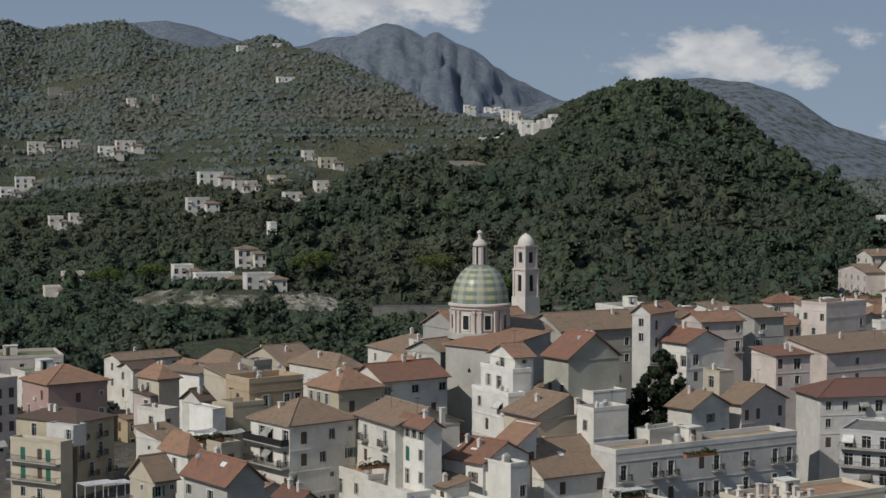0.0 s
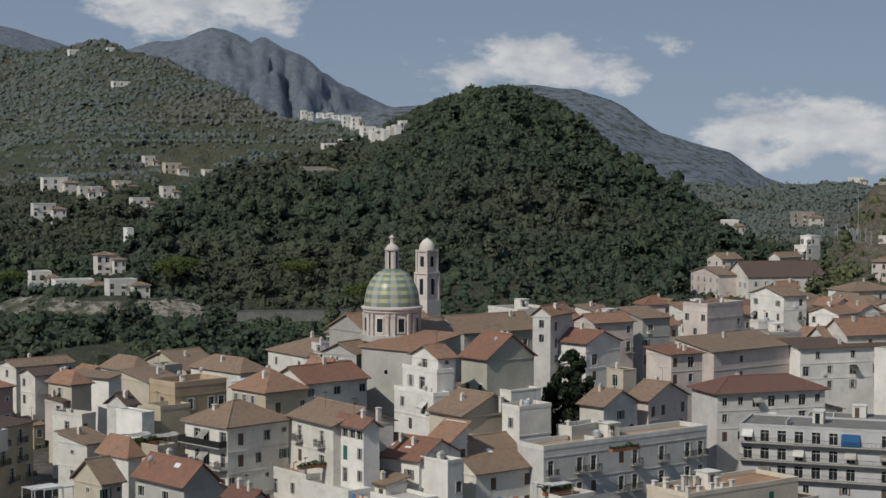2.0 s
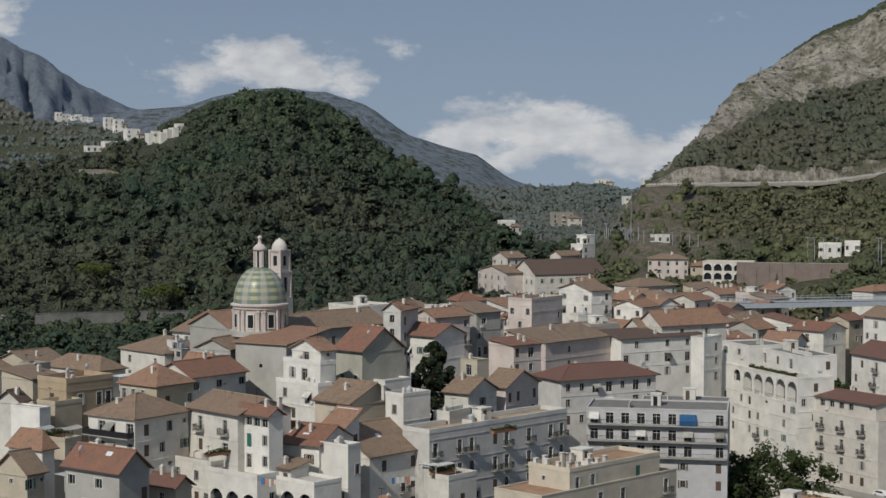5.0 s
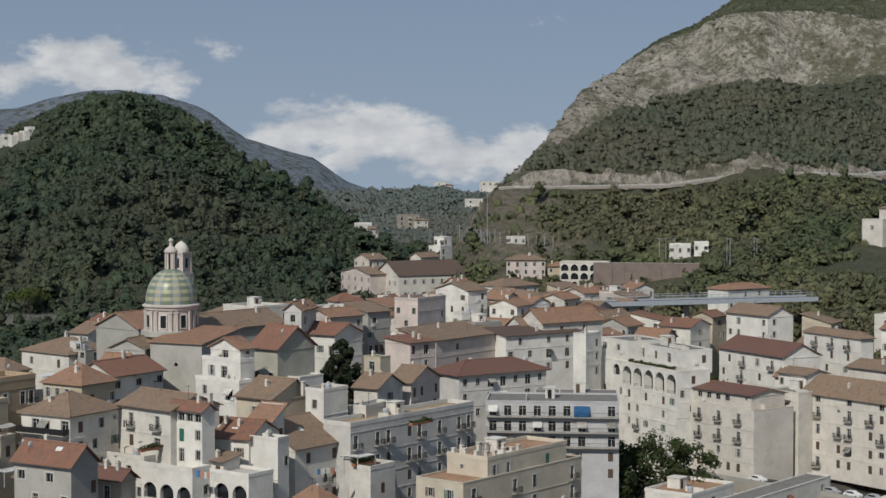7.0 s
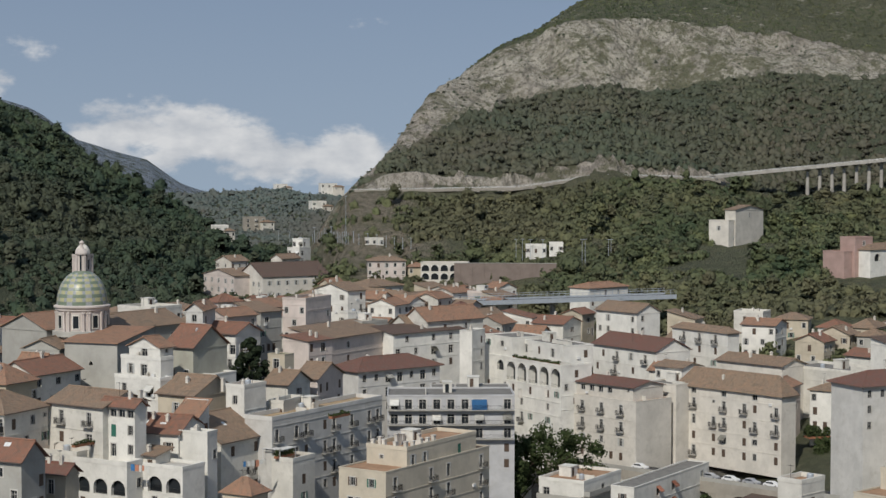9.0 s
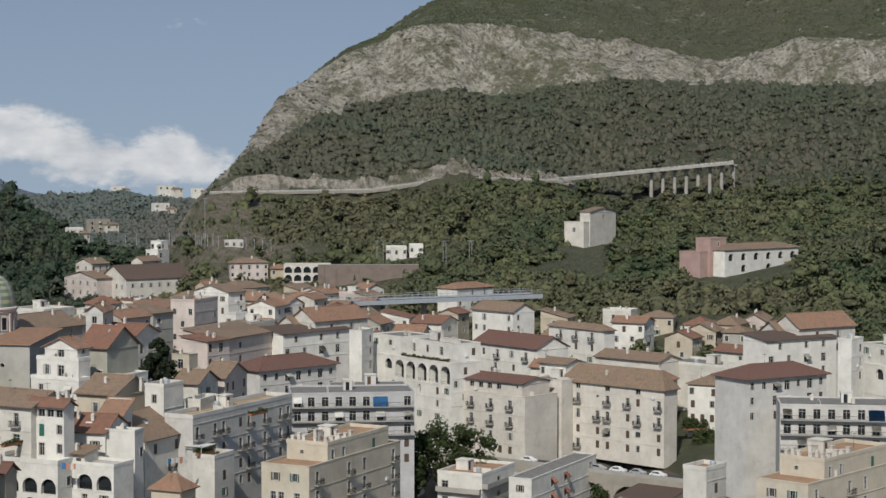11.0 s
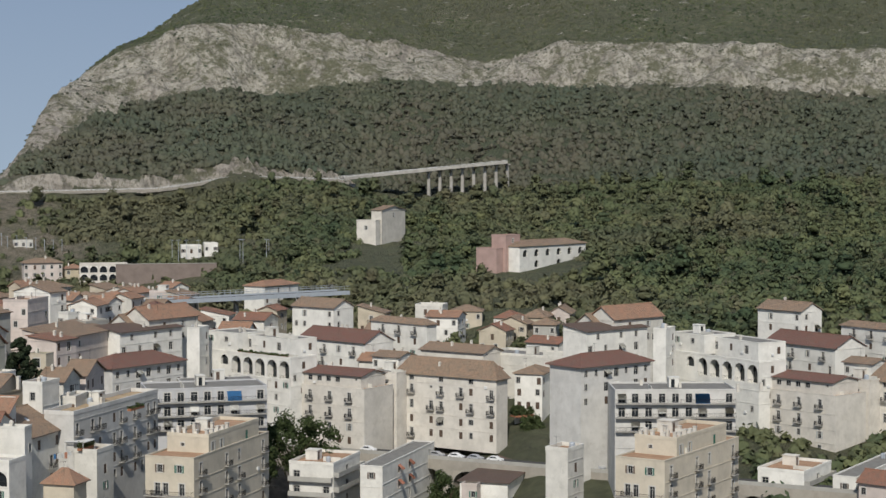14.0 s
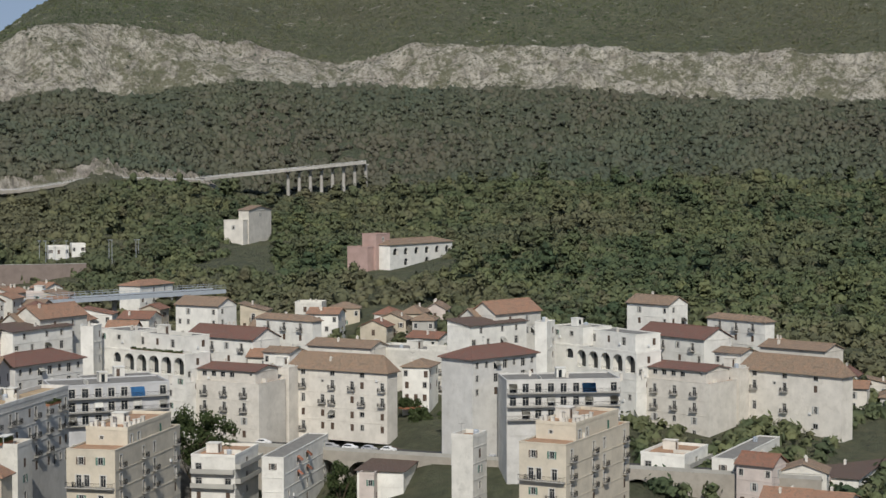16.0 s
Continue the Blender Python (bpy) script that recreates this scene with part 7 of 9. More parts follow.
house('small grey house in the trees', -76.5, 1028.0, 70, 7.8, 8.0, 70.0, wall='old', roof='flat', cover='pale', rise=1.2, h=7.2, right=[(1.0, 'w.w'), (4.3, 'w.w')], name='villa', group='villas in the hills')
house('low clay roofed wing beside a villa in the hills', -70.0, 1026.8, 70, 4.7, 6.3, 67.2, wall='white', roof='hip', cover='brown', rise=1.3, h=4.3, right=[(1.0, 'w.w')], name='villa', group='villas in the hills')
house('pale villa by the terraces', -101.0, 1237.4, 70, 7.7, 8.4, 90.1, wall='old', roof='flat', cover='pale', rise=1.2, h=7.6, right=[(1.0, 'w.w'), (4.3, 'w.w')], name='villa', group='villas in the hills')
house('low clay roofed wing beside a villa in the hills', -94.7, 1236.3, 70, 4.6, 6.3, 86.8, wall='white', roof='hip', cover='brown', rise=1.3, h=4.3, right=[(1.0, 'w.w')], name='villa', group='villas in the hills')
house('ochre villa by the terraces', -78.6, 1096.6, 70, 10.6, 7.6, 84.6, wall='cream', roof='flat', cover='pale', rise=1.2, h=6.8, right=[(1.0, 'B.B.B'), (4.3, 'B.B.B')], name='villa', group='villas in the hills')
house('low clay roofed wing beside a villa in the hills', -69.9, 1095.4, 70, 6.4, 6.3, 81.7, wall='white', roof='hip', cover='brown', rise=1.3, h=4.3, right=[(1.0, 'w.w')], name='villa', group='villas in the hills')
house('small pale house by the terraces', -56.5, 1184.1, 70, 6.6, 8.3, 80.3, wall='old', roof='flat', cover='pale', rise=1.2, h=4.4, right=[(1.0, 'w.w')], name='villa', group='villas in the hills')
house('low clay roofed wing beside a villa in the hills', -51.1, 1183.0, 70, 4.0, 6.3, 78.3, wall='white', roof='hip', cover='brown', rise=1.3, h=4.3, right=[(1.0, 'w.w')], name='villa', group='villas in the hills')
house('white house in the valley scrub', -169.4, 755.8, 70, 9.5, 7.9, 31.7, wall='pink', roof='flat', cover='pale', rise=1.2, h=4.2, right=[(1.0, 'B.B.B')], name='villa', group='villas in the hills')
house('low clay roofed wing beside a villa in the hills', -161.0, 754.7, 70, 5.7, 6.3, 30.6, wall='white', roof='hip', cover='brown', rise=1.3, h=4.3, right=[(1.0, 'w.w')], name='villa', group='villas in the hills')
house('low white house in the valley scrub', -165.4, 704.0, 70, 6.5, 7.7, 28.9, wall='old', roof='flat', cover='pale', rise=1.2, h=4.1, right=[(1.0, 'B.B.B')], name='villa', group='villas in the hills')
house('low clay roofed wing beside a villa in the hills', -159.5, 702.9, 70, 3.9, 6.3, 27.8, wall='white', roof='hip', cover='brown', rise=1.3, h=4.3, right=[(1.0, 'w.w')], name='villa', group='villas in the hills')
house('white church house on the crest of the wooded hill', 57.3, 1247.1, 80, 9.9, 11.1, 112.3, wall='bright', roof='flat', cover='pale', rise=1.2, h=10.0, right=[(1.0, 'w.w'), (4.3, 'w.w')], name='villa', group='villas in the hills')
house('low clay roofed wing beside a villa in the hills', 65.2, 1244.4, 80, 5.9, 6.3, 108.9, wall='old', roof='hip', cover='brown', rise=1.3, h=4.3, right=[(1.0, 'w.w')], name='villa', group='villas in the hills')
house('small pale house in the row on the crest', 43.7, 936.0, 80, 3.2, 8.6, 101.9, wall='bright', roof='flat', cover='pale', rise=1.2, h=7.8, right=[(1.0, 'w.w'), (4.3, 'w.w')], name='villa', group='villas in the hills')
house('small pale house in the row on the crest', 46.8, 935.4, 80, 3.2, 8.6, 103.2, wall='old', roof='flat', cover='pale', rise=1.2, h=7.8, right=[(1.0, 'w.w'), (4.3, 'w.w')], name='villa', group='villas in the hills')
house('small pale house in the row on the crest', 49.7, 928.8, 80, 3.2, 8.6, 102.4, wall='bright', roof='flat', cover='pale', rise=1.2, h=7.7, right=[(1.0, 'w.w'), (4.3, 'w.w')], name='villa', group='villas in the hills')
house('small pale house in the row on the crest', 53.1, 928.2, 80, 3.2, 8.6, 104.0, wall='old', roof='flat', cover='pale', rise=1.2, h=7.7, right=[(1.0, 'w.w'), (4.3, 'w.w')], name='villa', group='villas in the hills')
house('small pale house in the row on the crest', 56.1, 927.6, 80, 3.2, 8.6, 104.9, wall='bright', roof='flat', cover='pale', rise=1.2, h=7.7, right=[(1.0, 'w.w'), (4.3, 'w.w')], name='villa', group='villas in the hills')
house('small pale house in the row on the crest', 60.4, 939.2, 80, 3.3, 8.7, 107.5, wall='bright', roof='flat', cover='pale', rise=1.2, h=7.8, right=[(1.0, 'w.w'), (4.3, 'w.w')], name='villa', group='villas in the hills')
house('low white house under the crest', 41.9, 1261.0, 80, 15.1, 11.5, 103.3, wall='bright', roof='flat', cover='pale', rise=1.2, h=6.1, right=[(1.0, 'B.B.B')], name='villa', group='villas in the hills')
house('low clay roofed wing beside a villa in the hills', 54.1, 1257.5, 80, 9.1, 6.3, 101.2, wall='old', roof='hip', cover='brown', rise=1.3, h=4.3, right=[(1.0, 'w.w')], name='villa', group='villas in the hills')
house('white house at the end of the crest', 28.9, 1253.4, 80, 11.5, 11.5, 99.8, wall='bright', roof='flat', cover='pale', rise=1.2, h=6.1, right=[(1.0, 'B.B.B')], name='villa', group='villas in the hills')
house('low clay roofed wing beside a villa in the hills', 38.3, 1250.6, 80, 6.9, 6.3, 97.7, wall='old', roof='hip', cover='brown', rise=1.3, h=4.3, right=[(1.0, 'w.w')], name='villa', group='villas in the hills')
house('long low terrace house in the wood', 4.0, 877.5, 80, 12.9, 8.5, 81.6, wall='stone', roof='flat', cover='pale', rise=1.2, h=4.5, right=[(1.0, 'B.B.B')], name='villa', group='villas in the hills')
house('low clay roofed wing beside a villa in the hills', 14.5, 874.4, 80, 7.7, 6.3, 80.2, wall='white', roof='hip', cover='brown', rise=1.3, h=4.3, right=[(1.0, 'w.w')], name='villa', group='villas in the hills')
house('small white house of the far village on the saddle', 20.5, 1567.2, 80, 4.7, 9.0, 135.1, wall='bright', roof='flat', cover='pale', rise=1.2, h=4.8, right=[(1.0, 'w.w')], name='villa', group='villas in the hills')
house('small white house of the far village on the saddle', 26.1, 1566.0, 80, 4.7, 9.0, 133.6, wall='bright', roof='flat', cover='pale', rise=1.2, h=4.8, right=[(1.0, 'w.w')], name='villa', group='villas in the hills')
house('small white house of the far village on the saddle', 52.2, 2070.4, 80, 6.3, 11.7, 150.0, wall='bright', roof='flat', cover='pale', rise=1.2, h=6.3, right=[(1.0, 'w.w')], name='villa', group='villas in the hills')
house('small white house of the far village on the saddle', 59.0, 2053.8, 80, 6.2, 11.7, 148.1, wall='bright', roof='flat', cover='pale', rise=1.2, h=6.3, right=[(1.0, 'w.w')], name='villa', group='villas in the hills')
house('small white house of the far village on the saddle', 64.5, 2055.9, 80, 6.2, 11.7, 149.6, wall='bright', roof='flat', cover='pale', rise=1.2, h=6.3, right=[(1.0, 'w.w')], name='villa', group='villas in the hills')
house('small white house of the far village on the saddle', 70.4, 2039.3, 80, 6.2, 11.7, 146.4, wall='bright', roof='flat', cover='pale', rise=1.2, h=6.3, right=[(1.0, 'w.w')], name='villa', group='villas in the hills')
house('small white house of the far village on the saddle', 76.7, 2032.0, 80, 6.2, 11.7, 145.5, wall='bright', roof='flat', cover='pale', rise=1.2, h=6.2, right=[(1.0, 'w.w')], name='villa', group='villas in the hills')
house('far apartment house on the saddle', 46.5, 1317.2, 80, 6.3, 7.7, 122.8, wall='bright', roof='flat', cover='pale', rise=1.2, h=9.7, right=[(1.0, 'w.w'), (4.3, 'w.w'), (7.6, 'w.w')], name='villa', group='villas in the hills')
house('low clay roofed wing beside a villa in the hills', 51.6, 1315.1, 80, 3.8, 6.3, 119.2, wall='old', roof='hip', cover='brown', rise=1.3, h=7.6, right=[(1.0, 'w.w'), (4.3, 'w.w')], name='villa', group='villas in the hills')
house('far apartment house on the saddle', 52.5, 1300.7, 80, 7.1, 7.6, 121.0, wall='bright', roof='flat', cover='pale', rise=1.2, h=9.6, right=[(1.0, 'w.w'), (4.3, 'w.w'), (7.6, 'w.w')], name='villa', group='villas in the hills')
house('low clay roofed wing beside a villa in the hills', 58.2, 1298.5, 80, 4.3, 6.3, 117.5, wall='old', roof='hip', cover='brown', rise=1.3, h=7.6, right=[(1.0, 'w.w'), (4.3, 'w.w')], name='villa', group='villas in the hills')
house('small white house in the valley', 200.0, 776.4, 91, 7.1, 6.5, 56.4, wall='bright', roof='flat', cover='pale', rise=1.2, h=5.8, right=[(1.0, 'w.w'), (4.3, 'w.w')], name='villa', group='villas in the hills')
house('low clay roofed wing beside a villa in the hills', 205.0, 773.3, 91, 4.3, 6.3, 54.2, wall='old', roof='hip', cover='brown', rise=1.3, h=4.3, right=[(1.0, 'w.w')], name='villa', group='villas in the hills')
house('ruined castle house in the valley', 334.2, 1088.1, 91, 14.3, 7.8, 52.6, wall='stone', roof='flat', cover='pale', rise=1.2, h=9.8, right=[(1.0, 'B.B.B'), (4.3, 'B.B.B'), (7.6, 'B.B.B')], name='villa', group='villas in the hills')
house('low clay roofed wing beside a villa in the hills', 344.5, 1082.9, 91, 8.6, 6.3, 49.5, wall='white', roof='hip', cover='brown', rise=1.3, h=7.6, right=[(1.0, 'w.w'), (4.3, 'w.w')], name='villa', group='villas in the hills')
house('white house in the valley trees', 419.6, 1172.2, 94, 11.9, 7.8, 62.2, wall='bright', roof='flat', cover='pale', rise=1.2, h=7.0, right=[(1.0, 'w.w'), (4.3, 'w.w')], name='villa', group='villas in the hills')
house('low clay roofed wing beside a villa in the hills', 428.0, 1167.2, 94, 7.2, 6.3, 58.8, wall='old', roof='hip', cover='brown', rise=1.3, h=4.3, right=[(1.0, 'w.w')], name='villa', group='villas in the hills')
house('white far village house on the valley head', 518.2, 1495.0, 95, 11.4, 9.0, 74.0, wall='bright', roof='flat', cover='pale', rise=1.2, h=4.8, right=[(1.0, 'w.w')], name='villa', group='villas in the hills')
house('low clay roofed wing beside a villa in the hills', 526.2, 1489.9, 95, 6.8, 6.3, 71.3, wall='old', roof='hip', cover='brown', rise=1.3, h=4.3, right=[(1.0, 'w.w')], name='villa', group='villas in the hills')
house('white far village house on the valley head', 557.6, 1476.0, 95, 16.1, 9.0, 74.6, wall='bright', roof='flat', cover='pale', rise=1.2, h=4.8, right=[(1.0, 'B.B.B')], name='villa', group='villas in the hills')
house('low clay roofed wing beside a villa in the hills', 568.9, 1469.3, 95, 9.7, 6.3, 71.9, wall='old', roof='hip', cover='brown', rise=1.3, h=4.3, right=[(1.0, 'w.w')], name='villa', group='villas in the hills')
house('white far village house on the valley head', 578.9, 1443.4, 95, 9.2, 9.0, 72.0, wall='bright', roof='flat', cover='pale', rise=1.2, h=4.8, right=[(1.0, 'w.w')], name='villa', group='villas in the hills')
house('low clay roofed wing beside a villa in the hills', 585.1, 1439.2, 95, 5.5, 6.3, 69.3, wall='old', roof='hip', cover='brown', rise=1.3, h=4.3, right=[(1.0, 'w.w')], name='villa', group='villas in the hills')

# terrace furniture, walls and poles
canopy('white cloth canopy over a roof terrace', -38.9, 264.6, 37.9, 50, 4.2, 2.6)
canopy('white cloth canopy over a roof terrace', -34.4, 263.8, 37.9, 50, 4.2, 2.6)
shrubs('green potted shrubs along a roof terrace', -39.4, 263.2, 36.5, 50, 8, 0.9, 1.1, 5)
pergola('white slatted pergola on a roof terrace', -23.2, 291.4, 43.1, 54, 5.5, 3.0)
pergola('white slatted pergola over a low terrace', -34.9, 252.4, 32.2, 54, 7, 3.0)
pergola('white slatted pergola beside the clay roofs', -51.0, 239.9, 34.2, 54, 5.0, 3.0)
pergola('white slatted pergola over a corner terrace', -50.7, 251.3, 32.1, 54, 5.0, 3.0)
laundry('washing hung on a line above the lane', 18.1, 251.5, 29.6, 80, 5.0, 3)
laundry('washing hung along the terrace parapet', -2.4, 241.4, 31.9, -30, 5.0, 8)
pergola('grey pergola over the planted tower terrace', 27.0, 255.5, 30.4, 58, 5.0, 4.0)
shrubs('climbing plants on the tower terrace', 26.4, 255.3, 29.0, 58, 6.0, 0.8, 1.4, 6)
shrubs('planted balustrade of the arcade terrace', 130.3, 325.4, 34.1, -4, 21, 0.7, 0.9, 7)
shrubs('bushes in troughs on the long roof', 36.8, 253.7, 36.0, 59, 6, 0.8, 0.8, 9)
shrubs('flowering shrubs on a white terrace', -12.3, 252.8, 34.3, 58, 5, 0.8, 0.8, 11)
shrubs('hedge above the street by the palazzo', 178.8, 288.1, 17.4, 100, 9, 3, 3.2, 12, 0.6)
canopy('white cloth awning over a house terrace', -11.8, 262.4, 33.4, 54, 4, 2.2)
stone_wall('tall brown stone retaining wall of the station terrace', 241.5, 595.3, 45.2, 122, 43, 14, 0.8, WALL["earth"])
net_line = [Vector(p) for p in ((257, 668), (249, 678), (238.5, 685.7), (236.5, 693.4), (242.2, 717), (250.3, 746), (258.2, 776), (262, 800))]
for a, b in zip(net_line, net_line[1:]):
    steps = max(2, round((b - a).length / 5))
    for k in range(steps):
        x, y = a.lerp(b, k / steps)
        net_post(x, y, land_z(x, y), 5.6, 90 - math.degrees(math.atan2(b.y - a.y, b.x - a.x)))
stone_wall('tall pale concrete retaining wall on the slope', 253.0, 392.0, 31.0, 134, 27, 9.5, 0.8, CONCRETE)
stone_wall('lower pale retaining wall on the slope', 262.0, 368.0, 27.0, 128, 30, 6.0, 0.8, WALL["old"])
stone_wall('pale stone wall under the white houses', -104.9, 708.4, 34.0, 78, 36, 4.5)
stone_wall('rough stone wall under the apartment villa', -79.7, 675.1, 28.4, 85, 30, 4.0)
lamp_pole(281.3, 612.4, 43.0, 11)
lamp_pole(283.4, 610.5, 43.0, 11)
lamp_pole(286.1, 608.1, 42.9, 11)
lamp_pole(290.2, 604.3, 42.9, 11)
lamp_pole(293.5, 577.0, 43.9, 11)
lamp_pole(294.5, 576.2, 43.9, 11)
lamp_pole(298.6, 564.3, 44.2, 11)
lamp_pole(299.4, 563.6, 44.2, 11)
lamp_pole(322.4, 997.6, 37.2, 9)
lamp_pole(334.7, 1008.3, 36.6, 9)
lamp_pole(260.5, 791.2, 45.7, 9)
lamp_pole(248.4, 740.4, 47.7, 9)
lamp_pole(236.5, 696.2, 48.4, 24)

# added past the known town: copies of houses above, turned 15 degrees
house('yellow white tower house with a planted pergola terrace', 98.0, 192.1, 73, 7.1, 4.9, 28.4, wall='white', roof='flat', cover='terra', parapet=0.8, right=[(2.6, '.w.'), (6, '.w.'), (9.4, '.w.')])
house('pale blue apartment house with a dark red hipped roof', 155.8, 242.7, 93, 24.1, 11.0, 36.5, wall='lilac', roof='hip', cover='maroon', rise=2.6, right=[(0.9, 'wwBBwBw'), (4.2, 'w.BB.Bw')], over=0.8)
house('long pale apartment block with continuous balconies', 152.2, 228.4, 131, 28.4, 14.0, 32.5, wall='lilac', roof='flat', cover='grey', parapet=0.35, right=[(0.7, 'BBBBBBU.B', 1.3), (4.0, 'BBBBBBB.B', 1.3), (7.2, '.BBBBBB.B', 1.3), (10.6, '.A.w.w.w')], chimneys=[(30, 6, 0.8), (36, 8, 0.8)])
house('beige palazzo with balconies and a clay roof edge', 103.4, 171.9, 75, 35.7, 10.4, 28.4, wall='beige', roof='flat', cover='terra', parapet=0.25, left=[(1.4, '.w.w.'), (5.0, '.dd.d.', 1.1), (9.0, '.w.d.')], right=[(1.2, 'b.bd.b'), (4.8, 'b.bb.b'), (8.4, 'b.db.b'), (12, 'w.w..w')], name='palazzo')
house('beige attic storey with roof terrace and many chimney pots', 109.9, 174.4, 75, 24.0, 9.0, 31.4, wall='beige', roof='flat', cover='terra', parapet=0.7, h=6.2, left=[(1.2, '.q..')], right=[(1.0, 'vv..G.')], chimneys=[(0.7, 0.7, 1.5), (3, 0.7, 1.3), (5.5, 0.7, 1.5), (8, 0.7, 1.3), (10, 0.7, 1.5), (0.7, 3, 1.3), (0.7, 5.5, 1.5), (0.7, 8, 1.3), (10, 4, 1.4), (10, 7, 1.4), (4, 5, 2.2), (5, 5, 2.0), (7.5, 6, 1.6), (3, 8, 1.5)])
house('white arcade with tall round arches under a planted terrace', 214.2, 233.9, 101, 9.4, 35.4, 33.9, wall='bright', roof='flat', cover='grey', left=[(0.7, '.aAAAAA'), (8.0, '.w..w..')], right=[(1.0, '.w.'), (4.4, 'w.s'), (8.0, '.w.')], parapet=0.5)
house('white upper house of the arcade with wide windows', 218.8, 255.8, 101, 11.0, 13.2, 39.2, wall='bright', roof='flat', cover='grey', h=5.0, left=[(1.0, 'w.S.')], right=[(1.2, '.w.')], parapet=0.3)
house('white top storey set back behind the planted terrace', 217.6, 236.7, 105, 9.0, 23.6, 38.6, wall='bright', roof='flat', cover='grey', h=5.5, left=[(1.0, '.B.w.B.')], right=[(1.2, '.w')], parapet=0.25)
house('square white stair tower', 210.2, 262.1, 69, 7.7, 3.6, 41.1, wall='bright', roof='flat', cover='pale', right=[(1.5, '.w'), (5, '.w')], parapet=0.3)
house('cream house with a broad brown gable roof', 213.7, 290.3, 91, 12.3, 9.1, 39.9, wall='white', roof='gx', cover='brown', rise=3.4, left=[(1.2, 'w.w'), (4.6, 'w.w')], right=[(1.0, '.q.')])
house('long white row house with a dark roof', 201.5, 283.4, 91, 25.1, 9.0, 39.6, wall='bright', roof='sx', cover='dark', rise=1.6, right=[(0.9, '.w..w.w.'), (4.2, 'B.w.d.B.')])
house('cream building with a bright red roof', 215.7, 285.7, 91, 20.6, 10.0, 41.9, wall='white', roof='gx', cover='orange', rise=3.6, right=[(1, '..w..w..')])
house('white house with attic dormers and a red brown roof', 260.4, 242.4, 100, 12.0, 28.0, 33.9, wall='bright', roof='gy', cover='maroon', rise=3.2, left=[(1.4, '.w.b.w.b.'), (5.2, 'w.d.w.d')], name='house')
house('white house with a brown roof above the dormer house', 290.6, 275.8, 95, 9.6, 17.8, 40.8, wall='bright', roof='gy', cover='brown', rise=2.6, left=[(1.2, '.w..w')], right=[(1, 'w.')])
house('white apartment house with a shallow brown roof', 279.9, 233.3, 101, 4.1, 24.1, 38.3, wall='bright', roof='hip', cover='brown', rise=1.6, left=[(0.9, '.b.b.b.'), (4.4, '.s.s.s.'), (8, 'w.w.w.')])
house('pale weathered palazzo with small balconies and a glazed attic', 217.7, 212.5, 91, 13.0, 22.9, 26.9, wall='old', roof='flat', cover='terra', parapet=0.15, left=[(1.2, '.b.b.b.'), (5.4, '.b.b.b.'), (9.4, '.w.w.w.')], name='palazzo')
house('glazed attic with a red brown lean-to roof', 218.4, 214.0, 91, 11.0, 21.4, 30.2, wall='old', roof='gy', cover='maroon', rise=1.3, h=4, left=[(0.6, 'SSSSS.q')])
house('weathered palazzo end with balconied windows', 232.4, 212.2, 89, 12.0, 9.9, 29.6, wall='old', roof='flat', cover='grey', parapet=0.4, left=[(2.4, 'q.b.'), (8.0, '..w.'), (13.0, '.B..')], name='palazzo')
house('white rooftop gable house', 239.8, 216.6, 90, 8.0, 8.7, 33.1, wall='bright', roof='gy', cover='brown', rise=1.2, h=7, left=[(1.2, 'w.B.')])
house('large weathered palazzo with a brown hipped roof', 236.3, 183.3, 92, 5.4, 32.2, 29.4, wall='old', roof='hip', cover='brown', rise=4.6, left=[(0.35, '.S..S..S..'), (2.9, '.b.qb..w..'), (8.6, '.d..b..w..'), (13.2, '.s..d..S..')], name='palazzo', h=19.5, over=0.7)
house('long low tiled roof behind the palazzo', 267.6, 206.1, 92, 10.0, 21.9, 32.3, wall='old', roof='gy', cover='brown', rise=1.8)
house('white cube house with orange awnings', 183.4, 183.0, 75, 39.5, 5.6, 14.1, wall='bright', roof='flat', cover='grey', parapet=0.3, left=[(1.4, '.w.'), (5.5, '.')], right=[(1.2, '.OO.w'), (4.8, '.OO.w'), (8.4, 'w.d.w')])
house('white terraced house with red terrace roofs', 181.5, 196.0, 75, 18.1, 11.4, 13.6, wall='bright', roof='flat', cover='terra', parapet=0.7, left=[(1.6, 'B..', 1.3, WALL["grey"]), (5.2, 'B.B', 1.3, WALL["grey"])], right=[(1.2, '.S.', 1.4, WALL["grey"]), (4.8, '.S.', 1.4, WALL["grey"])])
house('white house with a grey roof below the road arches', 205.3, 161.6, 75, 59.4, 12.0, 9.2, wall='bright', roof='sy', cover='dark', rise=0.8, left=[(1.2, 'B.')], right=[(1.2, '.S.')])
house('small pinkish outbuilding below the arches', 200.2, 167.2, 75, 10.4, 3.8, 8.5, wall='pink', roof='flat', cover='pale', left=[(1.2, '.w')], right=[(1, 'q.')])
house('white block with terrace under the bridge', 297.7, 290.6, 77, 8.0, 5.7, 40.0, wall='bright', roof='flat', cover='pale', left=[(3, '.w.')])

